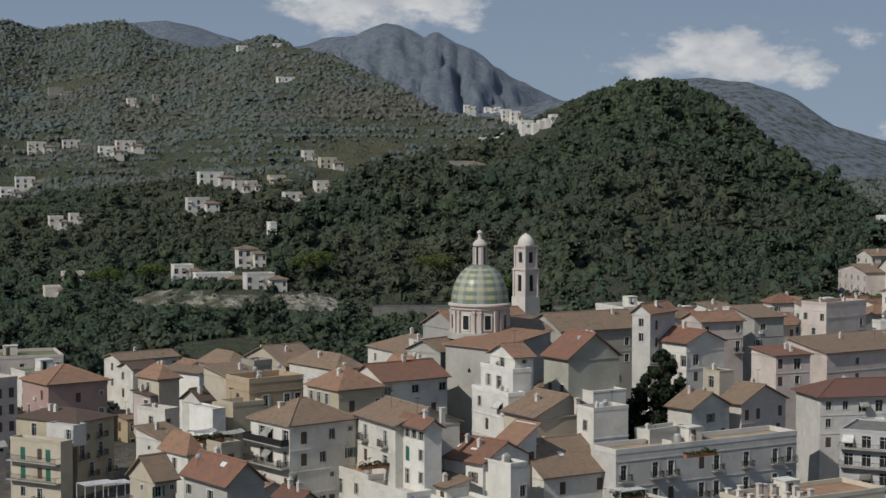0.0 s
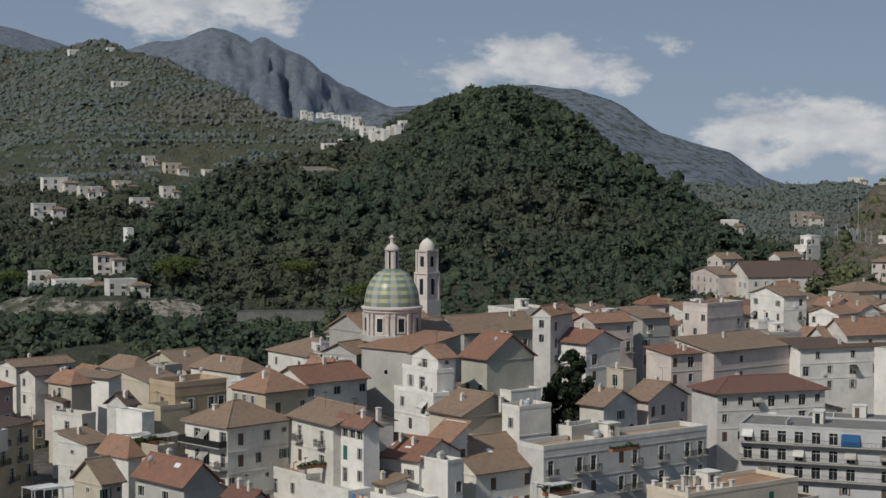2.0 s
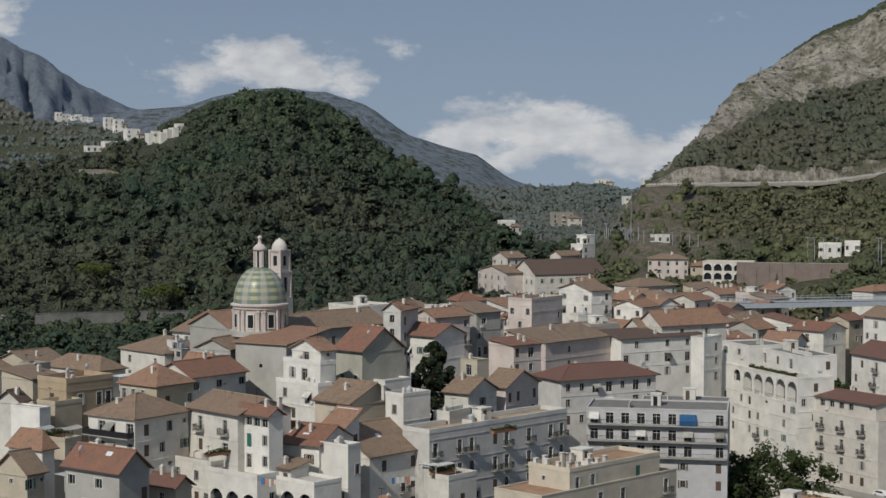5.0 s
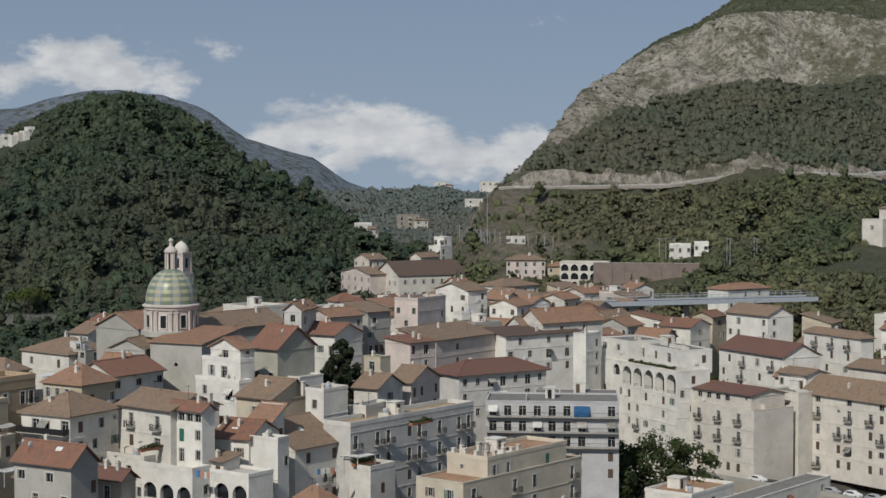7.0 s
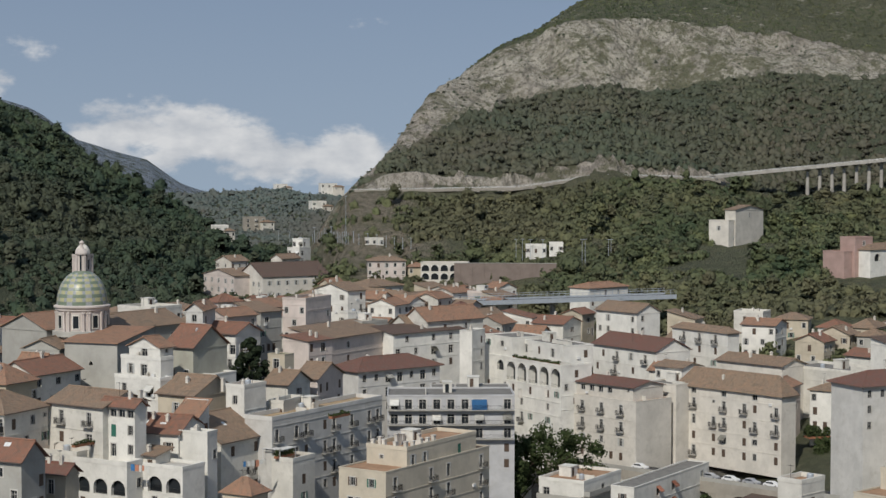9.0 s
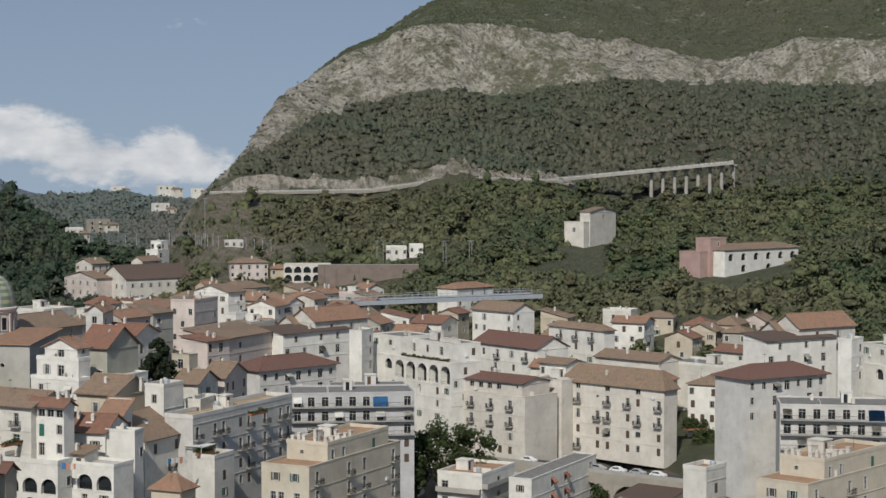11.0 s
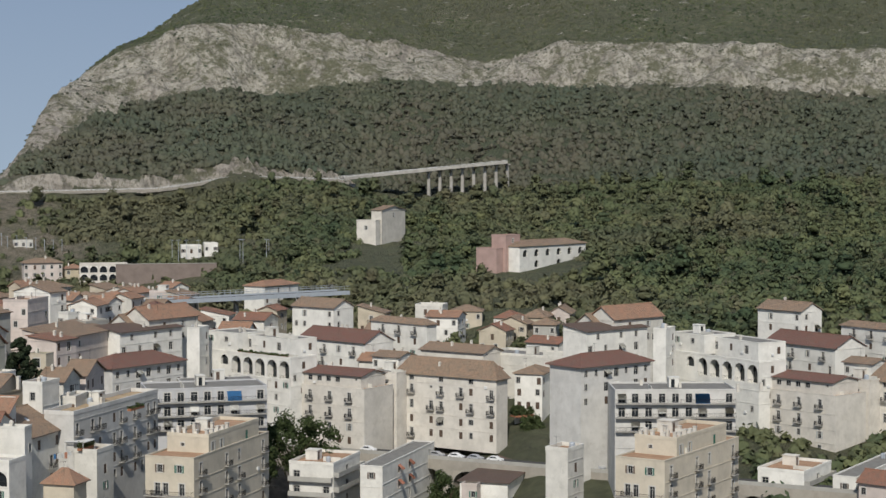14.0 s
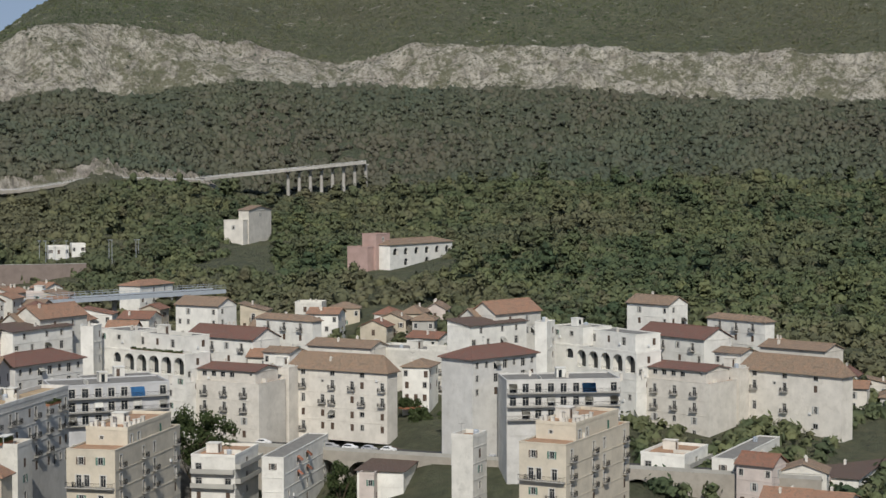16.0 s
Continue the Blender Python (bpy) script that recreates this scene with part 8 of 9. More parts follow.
# humbler houses that fill the lanes
house('small plastered house with a tiled roof in the lanes', 102.3, 405.4, 56, 10.0, 7.1, 31.9, wall='cream', roof='gx', cover='red', rise=1.9, left=[(1.1, '.d.'), (4.3, 'w.w.')], right=[(1.2, 'w.w.')])
house('small plastered house with a tiled roof in the lanes', 173.6, 333.9, 62, 7.7, 10.2, 29.2, wall='white', roof='gy', cover='orange', rise=2.1, left=[(1.1, '.d.'), (4.3, 'w.w.')], right=[(1.2, 'w.w.')])
house('small plastered house with a tiled roof in the lanes', 152.2, 359.5, 52, 10.0, 7.9, 31.0, wall='white', roof='gy', cover='red', rise=2.5, left=[(1.1, 'w.w'), (4.3, '.w.')], right=[(1.2, '.w.')])
house('narrow house with weathered plaster in the lanes', 114.2, 423.9, 53, 8.0, 10.6, 33.9, wall='old', roof='gy', cover='orange', rise=2.3, left=[(1.1, 'w..w'), (4.3, 's.w')], right=[(1.2, 's.w')])
house('narrow house with weathered plaster in the lanes', 109.9, 335.1, 64, 7.8, 11.0, 23.9, wall='cream', roof='gx', cover='brown', rise=1.8, left=[(1.1, '.d.'), (4.3, '.w.')], right=[(1.2, '.w.')])
house('narrow house with weathered plaster in the lanes', 185.8, 285.1, 61, 11.0, 7.8, 28.9, wall='bright', roof='hip', cover='brown', rise=1.7, left=[(1.1, 'w..w'), (4.3, 's.w')], right=[(1.2, 's.w')])
house('narrow house with weathered plaster in the lanes', 142.3, 359.7, 51, 10.7, 7.2, 31.1, wall='cream', roof='flat', cover='terra', rise=2.2, left=[(1.1, 'w..w'), (4.3, '.w.')], right=[(1.2, '.w.')])
house('plain old town house between its neighbours', 240.5, 385.7, 56, 7.7, 9.5, 38.8, wall='white', roof='flat', cover='pale', rise=1.7, left=[(1.1, '.s.w'), (4.3, '.w.')], right=[(1.2, '.w.')])
house('small plastered house with a tiled roof in the lanes', 231.6, 346.1, 64, 7.8, 9.0, 33.7, wall='cream', roof='gx', cover='red', rise=2.2, left=[(1.1, '.w.'), (4.3, 'w.w.')], right=[(1.2, 'w.w.')])
house('narrow house with weathered plaster in the lanes', 242.3, 347.5, 63, 7.3, 10.2, 35.2, wall='cream', roof='gx', cover='brown', rise=2.4, left=[(1.1, 'w.w'), (4.3, 'w.w.')], right=[(1.2, 'w.w.')])
house('plain old town house between its neighbours', 146.4, 383.7, 54, 8.4, 9.4, 34.1, wall='bright', roof='gy', cover='maroon', rise=2.4, left=[(1.1, 'w..w'), (4.3, 's.w')], right=[(1.2, 's.w')])
house('plain old town house between its neighbours', 232.3, 369.3, 58, 10.2, 10.6, 36.6, wall='bright', roof='gy', cover='orange', rise=1.7, left=[(1.1, '.s.w'), (4.3, 'w.w.')], right=[(1.2, 'w.w.')])
house('narrow house with weathered plaster in the lanes', 160.0, 385.7, 55, 7.3, 9.2, 35.4, wall='white', roof='gy', cover='orange', rise=2.5, left=[(1.1, '.d.'), (4.3, 's.w')], right=[(1.2, 's.w')])
house('plain old town house between its neighbours', 101.4, 422.0, 50, 9.3, 8.7, 35.1, wall='white', roof='gy', cover='brown', rise=1.6, left=[(1.1, 'w.w'), (4.3, 's.w')], right=[(1.2, 's.w')])
house('narrow house with weathered plaster in the lanes', 190.0, 410.9, 61, 7.9, 7.0, 38.6, wall='cream', roof='gx', cover='red', rise=1.6, left=[(1.1, '.d.'), (4.3, '.w.')], right=[(1.2, '.w.')])
house('narrow house with weathered plaster in the lanes', 127.1, 423.8, 58, 9.7, 8.2, 36.0, wall='cream', roof='gy', cover='orange', rise=2.6, left=[(1.1, 'w..w'), (4.3, 's.w')], right=[(1.2, 's.w')])
house('plain old town house between its neighbours', 165.4, 428.8, 62, 11.6, 8.6, 37.2, wall='pink', roof='gx', cover='brown', rise=2.5, left=[(1.1, 'w..w'), (4.3, '.w.')], right=[(1.2, '.w.')])
house('narrow house with weathered plaster in the lanes', 119.8, 452.7, 54, 11.4, 10.9, 36.3, wall='white', roof='gx', cover='orange', rise=1.9, left=[(1.1, '.s.w'), (4.3, '.w.')], right=[(1.2, '.w.')])
house('narrow house with weathered plaster in the lanes', 114.0, 413.3, 60, 9.0, 7.5, 34.8, wall='grey', roof='gy', cover='orange', rise=2.5, left=[(1.1, '.d.'), (4.3, 's.w')], right=[(1.2, 's.w')])
house('small plastered house with a tiled roof in the lanes', 181.0, 367.4, 59, 11.3, 8.7, 31.6, wall='bright', roof='gy', cover='red', rise=1.6, left=[(1.1, '.w.'), (4.3, '.w.')], right=[(1.2, '.w.')])
house('narrow house with weathered plaster in the lanes', 257.6, 354.2, 59, 11.6, 7.5, 36.0, wall='cream', roof='hip', cover='brown', rise=2.3, left=[(1.1, '.s.w'), (4.3, 'w.w.')], right=[(1.2, 'w.w.')])
house('plain old town house between its neighbours', 96.7, 342.4, 67, 11.1, 7.5, 28.9, wall='grey', roof='gy', cover='brown', rise=1.6, left=[(1.1, '.w.'), (4.3, '.w.')], right=[(1.2, '.w.')])
house('small plastered house with a tiled roof in the lanes', 136.5, 414.5, 57, 11.4, 8.2, 36.3, wall='bright', roof='hip', cover='red', rise=2.3, left=[(1.1, '.w.'), (4.3, 's.w')], right=[(1.2, 's.w')])
house('plain old town house between its neighbours', 247.1, 356.4, 59, 9.1, 7.5, 36.3, wall='bright', roof='hip', cover='red', rise=2.1, left=[(1.1, '.w.'), (4.3, 's.w')], right=[(1.2, 's.w')])
house('small plastered house with a tiled roof in the lanes', 175.0, 397.7, 59, 11.7, 10.4, 37.1, wall='white', roof='gy', cover='red', rise=2.0, left=[(1.1, '.d.'), (4.3, '.w.')], right=[(1.2, '.w.')])
house('small plastered house with a tiled roof in the lanes', 135.9, 390.2, 51, 8.9, 10.6, 27.3, wall='bright', roof='gx', cover='orange', rise=2.5, left=[(1.1, '.d.'), (4.3, 'w.w.')], right=[(1.2, 'w.w.')])
house('narrow house with weathered plaster in the lanes', 212.6, 414.0, 57, 7.8, 10.8, 38.5, wall='cream', roof='hip', cover='orange', rise=1.8, left=[(1.1, '.s.w'), (4.3, 's.w')], right=[(1.2, 's.w')])
house('small plastered house with a tiled roof in the lanes', 270.7, 355.2, 56, 11.8, 7.6, 36.4, wall='pink', roof='gx', cover='brown', rise=2.5, left=[(1.1, '.w.'), (4.3, '.w.')], right=[(1.2, '.w.')])
house('plain old town house between its neighbours', 149.1, 400.5, 61, 9.3, 10.0, 34.9, wall='bright', roof='gx', cover='orange', rise=1.8, left=[(1.1, 'w.w'), (4.3, 's.w')], right=[(1.2, 's.w')])
house('narrow house with weathered plaster in the lanes', 214.2, 385.0, 54, 8.2, 8.9, 38.1, wall='cream', roof='sx', cover='brown', rise=2.5, left=[(1.1, '.d.'), (4.3, 's.w')], right=[(1.2, 's.w')])
house('plain old town house between its neighbours', 164.7, 442.4, 59, 9.2, 7.6, 38.4, wall='cream', roof='hip', cover='maroon', rise=2.5, left=[(1.1, '.w.'), (4.3, 'w.w.')], right=[(1.2, 'w.w.')])
house('small plastered house with a tiled roof in the lanes', 177.6, 420.5, 49, 8.6, 9.5, 37.3, wall='bright', roof='sx', cover='red', rise=2.1, left=[(1.1, 'w.w'), (4.3, '.w.')], right=[(1.2, '.w.')])
house('narrow house with weathered plaster in the lanes', 248.1, 340.0, 54, 8.5, 7.4, 35.1, wall='grey', roof='hip', cover='brown', rise=1.8, left=[(1.1, 'w.w'), (4.3, 'w.w.')], right=[(1.2, 'w.w.')])
house('narrow house with weathered plaster in the lanes', 159.7, 425.6, 51, 7.2, 10.6, 37.5, wall='pink', roof='sx', cover='brown', rise=2.5, left=[(1.1, '.d.'), (4.3, 'w.w.')], right=[(1.2, 'w.w.')])
house('narrow house with weathered plaster in the lanes', 151.2, 410.8, 47, 7.8, 8.8, 27.8, wall='bright', roof='gx', cover='maroon', rise=1.7, left=[(1.1, '.w.'), (4.3, 's.w')], right=[(1.2, 's.w')])
house('narrow house with weathered plaster in the lanes', 198.3, 361.2, 65, 9.6, 10.6, 34.5, wall='bright', roof='gy', cover='brown', rise=2.1, left=[(1.1, '.w.'), (4.3, 'w.w.')], right=[(1.2, 'w.w.')])
house('narrow house with weathered plaster in the lanes', 219.3, 365.7, 66, 7.7, 9.4, 26.4, wall='pink', roof='gx', cover='red', rise=2.3, left=[(1.1, '.d.'), (4.3, 's.w')], right=[(1.2, 's.w')])
house('narrow house with weathered plaster in the lanes', 254.8, 381.4, 46, 8.9, 10.5, 36.7, wall='cream', roof='hip', cover='brown', rise=1.9, left=[(1.1, '.s.w'), (4.3, '.w.')], right=[(1.2, '.w.')])
house('plain old town house between its neighbours', 77.6, 354.9, 55, 9.3, 9.5, 29.0, wall='bright', roof='flat', cover='terra', rise=1.7, left=[(1.1, '.w.'), (4.3, 'w.w.')], right=[(1.2, 'w.w.')])
house('narrow house with weathered plaster in the lanes', 165.1, 417.7, 56, 9.5, 10.0, 36.0, wall='grey', roof='gx', cover='orange', rise=2.4, left=[(1.1, 'w..w'), (4.3, 'w.w.')], right=[(1.2, 'w.w.')])
house('small plastered house with a tiled roof in the lanes', 114.9, 391.2, 60, 11.4, 8.0, 25.4, wall='pink', roof='gy', cover='red', rise=2.3, left=[(1.1, '.w.'), (4.3, '.w.')], right=[(1.2, '.w.')])
house('plain old town house between its neighbours', 147.0, 421.7, 55, 8.0, 9.1, 26.9, wall='old', roof='sx', cover='brown', rise=1.9, left=[(1.1, 'w..w'), (4.3, 'w.w.')], right=[(1.2, 'w.w.')])
house('narrow house with weathered plaster in the lanes', 181.8, 299.4, 56, 8.9, 7.3, 28.6, wall='pink', roof='gx', cover='orange', rise=1.8, left=[(1.1, 'w.w'), (4.3, 'w.w.')], right=[(1.2, 'w.w.')])
house('plain old town house between its neighbours', 166.6, 183.9, 66, 9.4, 7.3, 2.3, wall='grey', roof='gx', cover='red', rise=2.1, left=[(1.1, 'w..w'), (4.3, 'w.w.')], right=[(1.2, 'w.w.')])
house('plain old town house between its neighbours', 255.9, 290.3, 68, 8.4, 9.2, 25.4, wall='cream', roof='sx', cover='brown', rise=2.1, left=[(1.1, 'w.w'), (4.3, '.w.')], right=[(1.2, '.w.')])
house('plain old town house between its neighbours', 170.8, 145.7, 75, 10.0, 8.4, 10.0, wall='bright', roof='gy', cover='orange', rise=1.6, left=[(1.1, 'w..w'), (4.3, 's.w')], right=[(1.2, 's.w')])
house('plain old town house between its neighbours', 233.2, 226.6, 80, 9.1, 8.2, 18.8, wall='cream', roof='gy', cover='brown', rise=1.7, left=[(1.1, 'w.w'), (4.3, 'w.w.')], right=[(1.2, 'w.w.')])
house('narrow house with weathered plaster in the lanes', 288.7, 266.2, 72, 7.5, 9.7, 25.3, wall='white', roof='gx', cover='red', rise=2.5, left=[(1.1, '.s.w'), (4.3, 'w.w.')], right=[(1.2, 'w.w.')])
house('plain old town house between its neighbours', 182.0, 171.6, 82, 8.3, 9.1, 13.9, wall='pink', roof='gy', cover='red', rise=2.5, left=[(1.1, 'w..w'), (4.3, '.w.')], right=[(1.2, '.w.')])
house('plain old town house between its neighbours', 277.3, 182.4, 63, 11.5, 10.0, 19.8, wall='grey', roof='hip', cover='brown', rise=1.9, left=[(1.1, 'w..w'), (4.3, 'w.w.')], right=[(1.2, 'w.w.')])
house('small plastered house with a tiled roof in the lanes', 279.0, 281.6, 72, 12.0, 7.2, 29.4, wall='white', roof='hip', cover='maroon', rise=1.8, left=[(1.1, 'w..w'), (4.3, '.w.')], right=[(1.2, '.w.')])
house('narrow house with weathered plaster in the lanes', 304.0, 186.9, 71, 9.1, 10.0, 25.6, wall='white', roof='gx', cover='brown', rise=1.7, left=[(1.1, 'w.w'), (4.3, 's.w')], right=[(1.2, 's.w')])
house('narrow house with weathered plaster in the lanes', 202.2, 243.8, 70, 7.8, 10.0, 11.1, wall='old', roof='gy', cover='orange', rise=2.3, left=[(1.1, 'w.w'), (4.3, 'w.w.')], right=[(1.2, 'w.w.')])
house('plain old town house between its neighbours', 246.0, 224.7, 63, 7.3, 8.4, 23.0, wall='white', roof='gy', cover='orange', rise=1.9, left=[(1.1, 'w..w'), (4.3, 's.w')], right=[(1.2, 's.w')])
house('small plastered house with a tiled roof in the lanes', 167.6, 153.9, 71, 10.5, 10.5, 9.6, wall='old', roof='gy', cover='orange', rise=2.3, left=[(1.1, '.d.'), (4.3, 's.w')], right=[(1.2, 's.w')])
house('plain old town house between its neighbours', 289.5, 194.4, 59, 7.9, 8.2, 21.3, wall='old', roof='sx', cover='brown', rise=2.1, left=[(1.1, '.d.'), (4.3, 's.w')], right=[(1.2, 's.w')])
house('plain old town house between its neighbours', 320.4, 223.9, 63, 11.5, 8.7, 23.7, wall='pink', roof='gy', cover='red', rise=1.8, left=[(1.1, '.s.w'), (4.3, 'w.w.')], right=[(1.2, 'w.w.')])
house('narrow house with weathered plaster in the lanes', 194.0, 129.8, 60, 7.8, 8.5, 12.2, wall='bright', roof='gx', cover='red', rise=2.5, left=[(1.1, '.w.'), (4.3, '.w.')], right=[(1.2, '.w.')])
house('narrow house with weathered plaster in the lanes', 306.3, 240.1, 71, 8.3, 10.1, 28.4, wall='grey', roof='gx', cover='orange', rise=2.2, left=[(1.1, '.s.w'), (4.3, '.w.')], right=[(1.2, '.w.')])
house('narrow house with weathered plaster in the lanes', 315.3, 197.0, 70, 7.6, 9.9, 23.8, wall='old', roof='gx', cover='orange', rise=1.9, left=[(1.1, '.s.w'), (4.3, 'w.w.')], right=[(1.2, 'w.w.')])
house('small plastered house with a tiled roof in the lanes', 294.0, 210.1, 72, 7.4, 7.1, 22.4, wall='bright', roof='gx', cover='maroon', rise=2.4, left=[(1.1, 'w.w'), (4.3, 's.w')], right=[(1.2, 's.w')])
house('small plastered house with a tiled roof in the lanes', 293.9, 227.2, 69, 10.6, 8.0, 24.9, wall='cream', roof='gx', cover='brown', rise=1.8, left=[(1.1, '.s.w'), (4.3, 's.w')], right=[(1.2, 's.w')])
house('narrow house with weathered plaster in the lanes', 153.9, 134.9, 68, 10.4, 10.0, 6.2, wall='pink', roof='flat', cover='pale', rise=2.2, left=[(1.1, 'w.w'), (4.3, 's.w')], right=[(1.2, 's.w')])
house('plain old town house between its neighbours', 262.3, 267.6, 66, 8.8, 10.1, 25.4, wall='grey', roof='gy', cover='orange', rise=2.3, left=[(1.1, 'w..w'), (4.3, 'w.w.')], right=[(1.2, 'w.w.')])
house('small plastered house with a tiled roof in the lanes', 312.9, 228.6, 57, 9.0, 8.4, 24.9, wall='grey', roof='hip', cover='red', rise=2.3, left=[(1.1, 'w.w'), (4.3, '.w.')], right=[(1.2, '.w.')])
house('narrow house with weathered plaster in the lanes', 238.6, 267.2, 63, 11.3, 8.9, 21.5, wall='white', roof='gx', cover='red', rise=2.2, left=[(1.1, '.w.'), (4.3, 'w.w.')], right=[(1.2, 'w.w.')])
house('narrow house with weathered plaster in the lanes', 269.9, 193.9, 67, 9.3, 7.5, 22.3, wall='old', roof='gy', cover='orange', rise=1.7, left=[(1.1, '.w.'), (4.3, '.w.')], right=[(1.2, '.w.')])
house('plain old town house between its neighbours', 165.1, 167.0, 73, 9.1, 8.7, 4.9, wall='grey', roof='flat', cover='pale', rise=2.1, left=[(1.1, '.d.'), (4.3, '.w.')], right=[(1.2, '.w.')])
house('small plastered house with a tiled roof in the lanes', 287.3, 257.4, 69, 8.7, 7.2, 26.6, wall='old', roof='flat', cover='grey', rise=1.6, left=[(1.1, '.s.w'), (4.3, 's.w')], right=[(1.2, 's.w')])
house('narrow house with weathered plaster in the lanes', 252.9, 223.3, 75, 10.3, 9.9, 23.9, wall='bright', roof='gy', cover='maroon', rise=2.3, left=[(1.1, 'w..w'), (4.3, 's.w')], right=[(1.2, 's.w')])
house('narrow house with weathered plaster in the lanes', 210.0, 206.4, 76, 9.0, 10.4, 9.6, wall='bright', roof='gy', cover='brown', rise=1.5, left=[(1.1, '.s.w'), (4.3, '.w.')], right=[(1.2, '.w.')])
house('small plastered house with a tiled roof in the lanes', 170.7, 120.0, 61, 10.6, 8.0, 7.5, wall='pink', roof='gx', cover='maroon', rise=2.6, left=[(1.1, '.s.w'), (4.3, 's.w')], right=[(1.2, 's.w')])
house('narrow house with weathered plaster in the lanes', 191.8, 162.7, 65, 8.3, 11.0, 12.2, wall='white', roof='gx', cover='brown', rise=2.1, left=[(1.1, 'w.w'), (4.3, 's.w')], right=[(1.2, 's.w')])
house('small plastered house with a tiled roof in the lanes', -35.3, 314.9, 50, 8.4, 8.9, 30.9, wall='old', roof='gx', cover='maroon', rise=1.7, left=[(1.1, '.d.'), (4.3, '.w.')], right=[(1.2, '.w.')])
house('narrow house with weathered plaster in the lanes', 129.0, 531.8, 61, 8.5, 7.0, 36.3, wall='cream', roof='gx', cover='red', rise=2.3, left=[(1.1, 'w.w'), (4.3, 's.w')], right=[(1.2, 's.w')])
house('plain old town house between its neighbours', -95.1, 323.7, 58, 8.4, 9.2, 32.8, wall='pink', roof='hip', cover='brown', rise=1.8, left=[(1.1, '.d.'), (4.3, 's.w')], right=[(1.2, 's.w')])
house('small plastered house with a tiled roof in the lanes', 78.0, 412.9, 54, 7.5, 8.8, 34.6, wall='cream', roof='gx', cover='maroon', rise=1.7, left=[(1.1, '.w.'), (4.3, 'w.w.')], right=[(1.2, 'w.w.')])
house('small plastered house with a tiled roof in the lanes', 110.6, 323.6, 66, 7.8, 7.1, 14.2, wall='pink', roof='flat', cover='grey', rise=2.6, left=[(1.1, 'w..w'), (4.3, 's.w')], right=[(1.2, 's.w')])
house('narrow house with weathered plaster in the lanes', -41.5, 341.9, 60, 8.1, 8.3, 28.1, wall='white', roof='gx', cover='brown', rise=2.3, left=[(1.1, 'w.w'), (4.3, '.w.')], right=[(1.2, '.w.')])
house('plain old town house between its neighbours', 17.2, 305.4, 57, 7.3, 10.4, 39.9, wall='white', roof='hip', cover='brown', rise=1.9, left=[(1.1, '.w.'), (4.3, 's.w')], right=[(1.2, 's.w')])
house('plain old town house between its neighbours', 152.5, 496.5, 57, 12.0, 10.2, 33.2, wall='grey', roof='hip', cover='maroon', rise=1.9, left=[(1.1, 'w..w'), (4.3, 's.w')], right=[(1.2, 's.w')])
house('plain old town house between its neighbours', 293.5, 248.1, 71, 7.8, 10.0, 27.8, wall='grey', roof='flat', cover='grey', rise=2.6, left=[(1.1, '.s.w'), (4.3, 'w.w.')], right=[(1.2, 'w.w.')])
house('narrow house with weathered plaster in the lanes', 181.6, 448.4, 51, 10.6, 7.2, 31.2, wall='white', roof='flat', cover='grey', rise=2.5, left=[(1.1, 'w..w'), (4.3, '.w.')], right=[(1.2, '.w.')])
house('plain old town house between its neighbours', 61.7, 398.3, 63, 9.7, 10.6, 27.1, wall='white', roof='gy', cover='maroon', rise=1.8, left=[(1.1, 'w.w'), (4.3, 'w.w.')], right=[(1.2, 'w.w.')])
house('narrow house with weathered plaster in the lanes', -28.7, 242.6, 60, 9.3, 9.4, 31.7, wall='pink', roof='gy', cover='brown', rise=2.3, left=[(1.1, '.s.w'), (4.3, 'w.w.')], right=[(1.2, 'w.w.')])
house('plain old town house between its neighbours', 106.7, 311.8, 63, 11.7, 9.5, 7.5, wall='bright', roof='gy', cover='maroon', rise=1.6, left=[(1.1, '.w.'), (4.3, 'w.w.')], right=[(1.2, 'w.w.')])
house('small plastered house with a tiled roof in the lanes', -50.0, 215.7, 65, 7.3, 8.3, 28.3, wall='cream', roof='flat', cover='pale', rise=1.9, left=[(1.1, '.d.'), (4.3, '.w.')], right=[(1.2, '.w.')])
house('narrow house with weathered plaster in the lanes', 82.6, 169.9, 56, 8.8, 8.9, 14.6, wall='pink', roof='gy', cover='red', rise=2.6, left=[(1.1, 'w..w'), (4.3, 'w.w.')], right=[(1.2, 'w.w.')])
house('plain old town house between its neighbours', 51.0, 439.1, 48, 9.9, 10.0, 36.9, wall='bright', roof='hip', cover='brown', rise=1.6, left=[(1.1, '.d.'), (4.3, 'w.w.')], right=[(1.2, 'w.w.')])


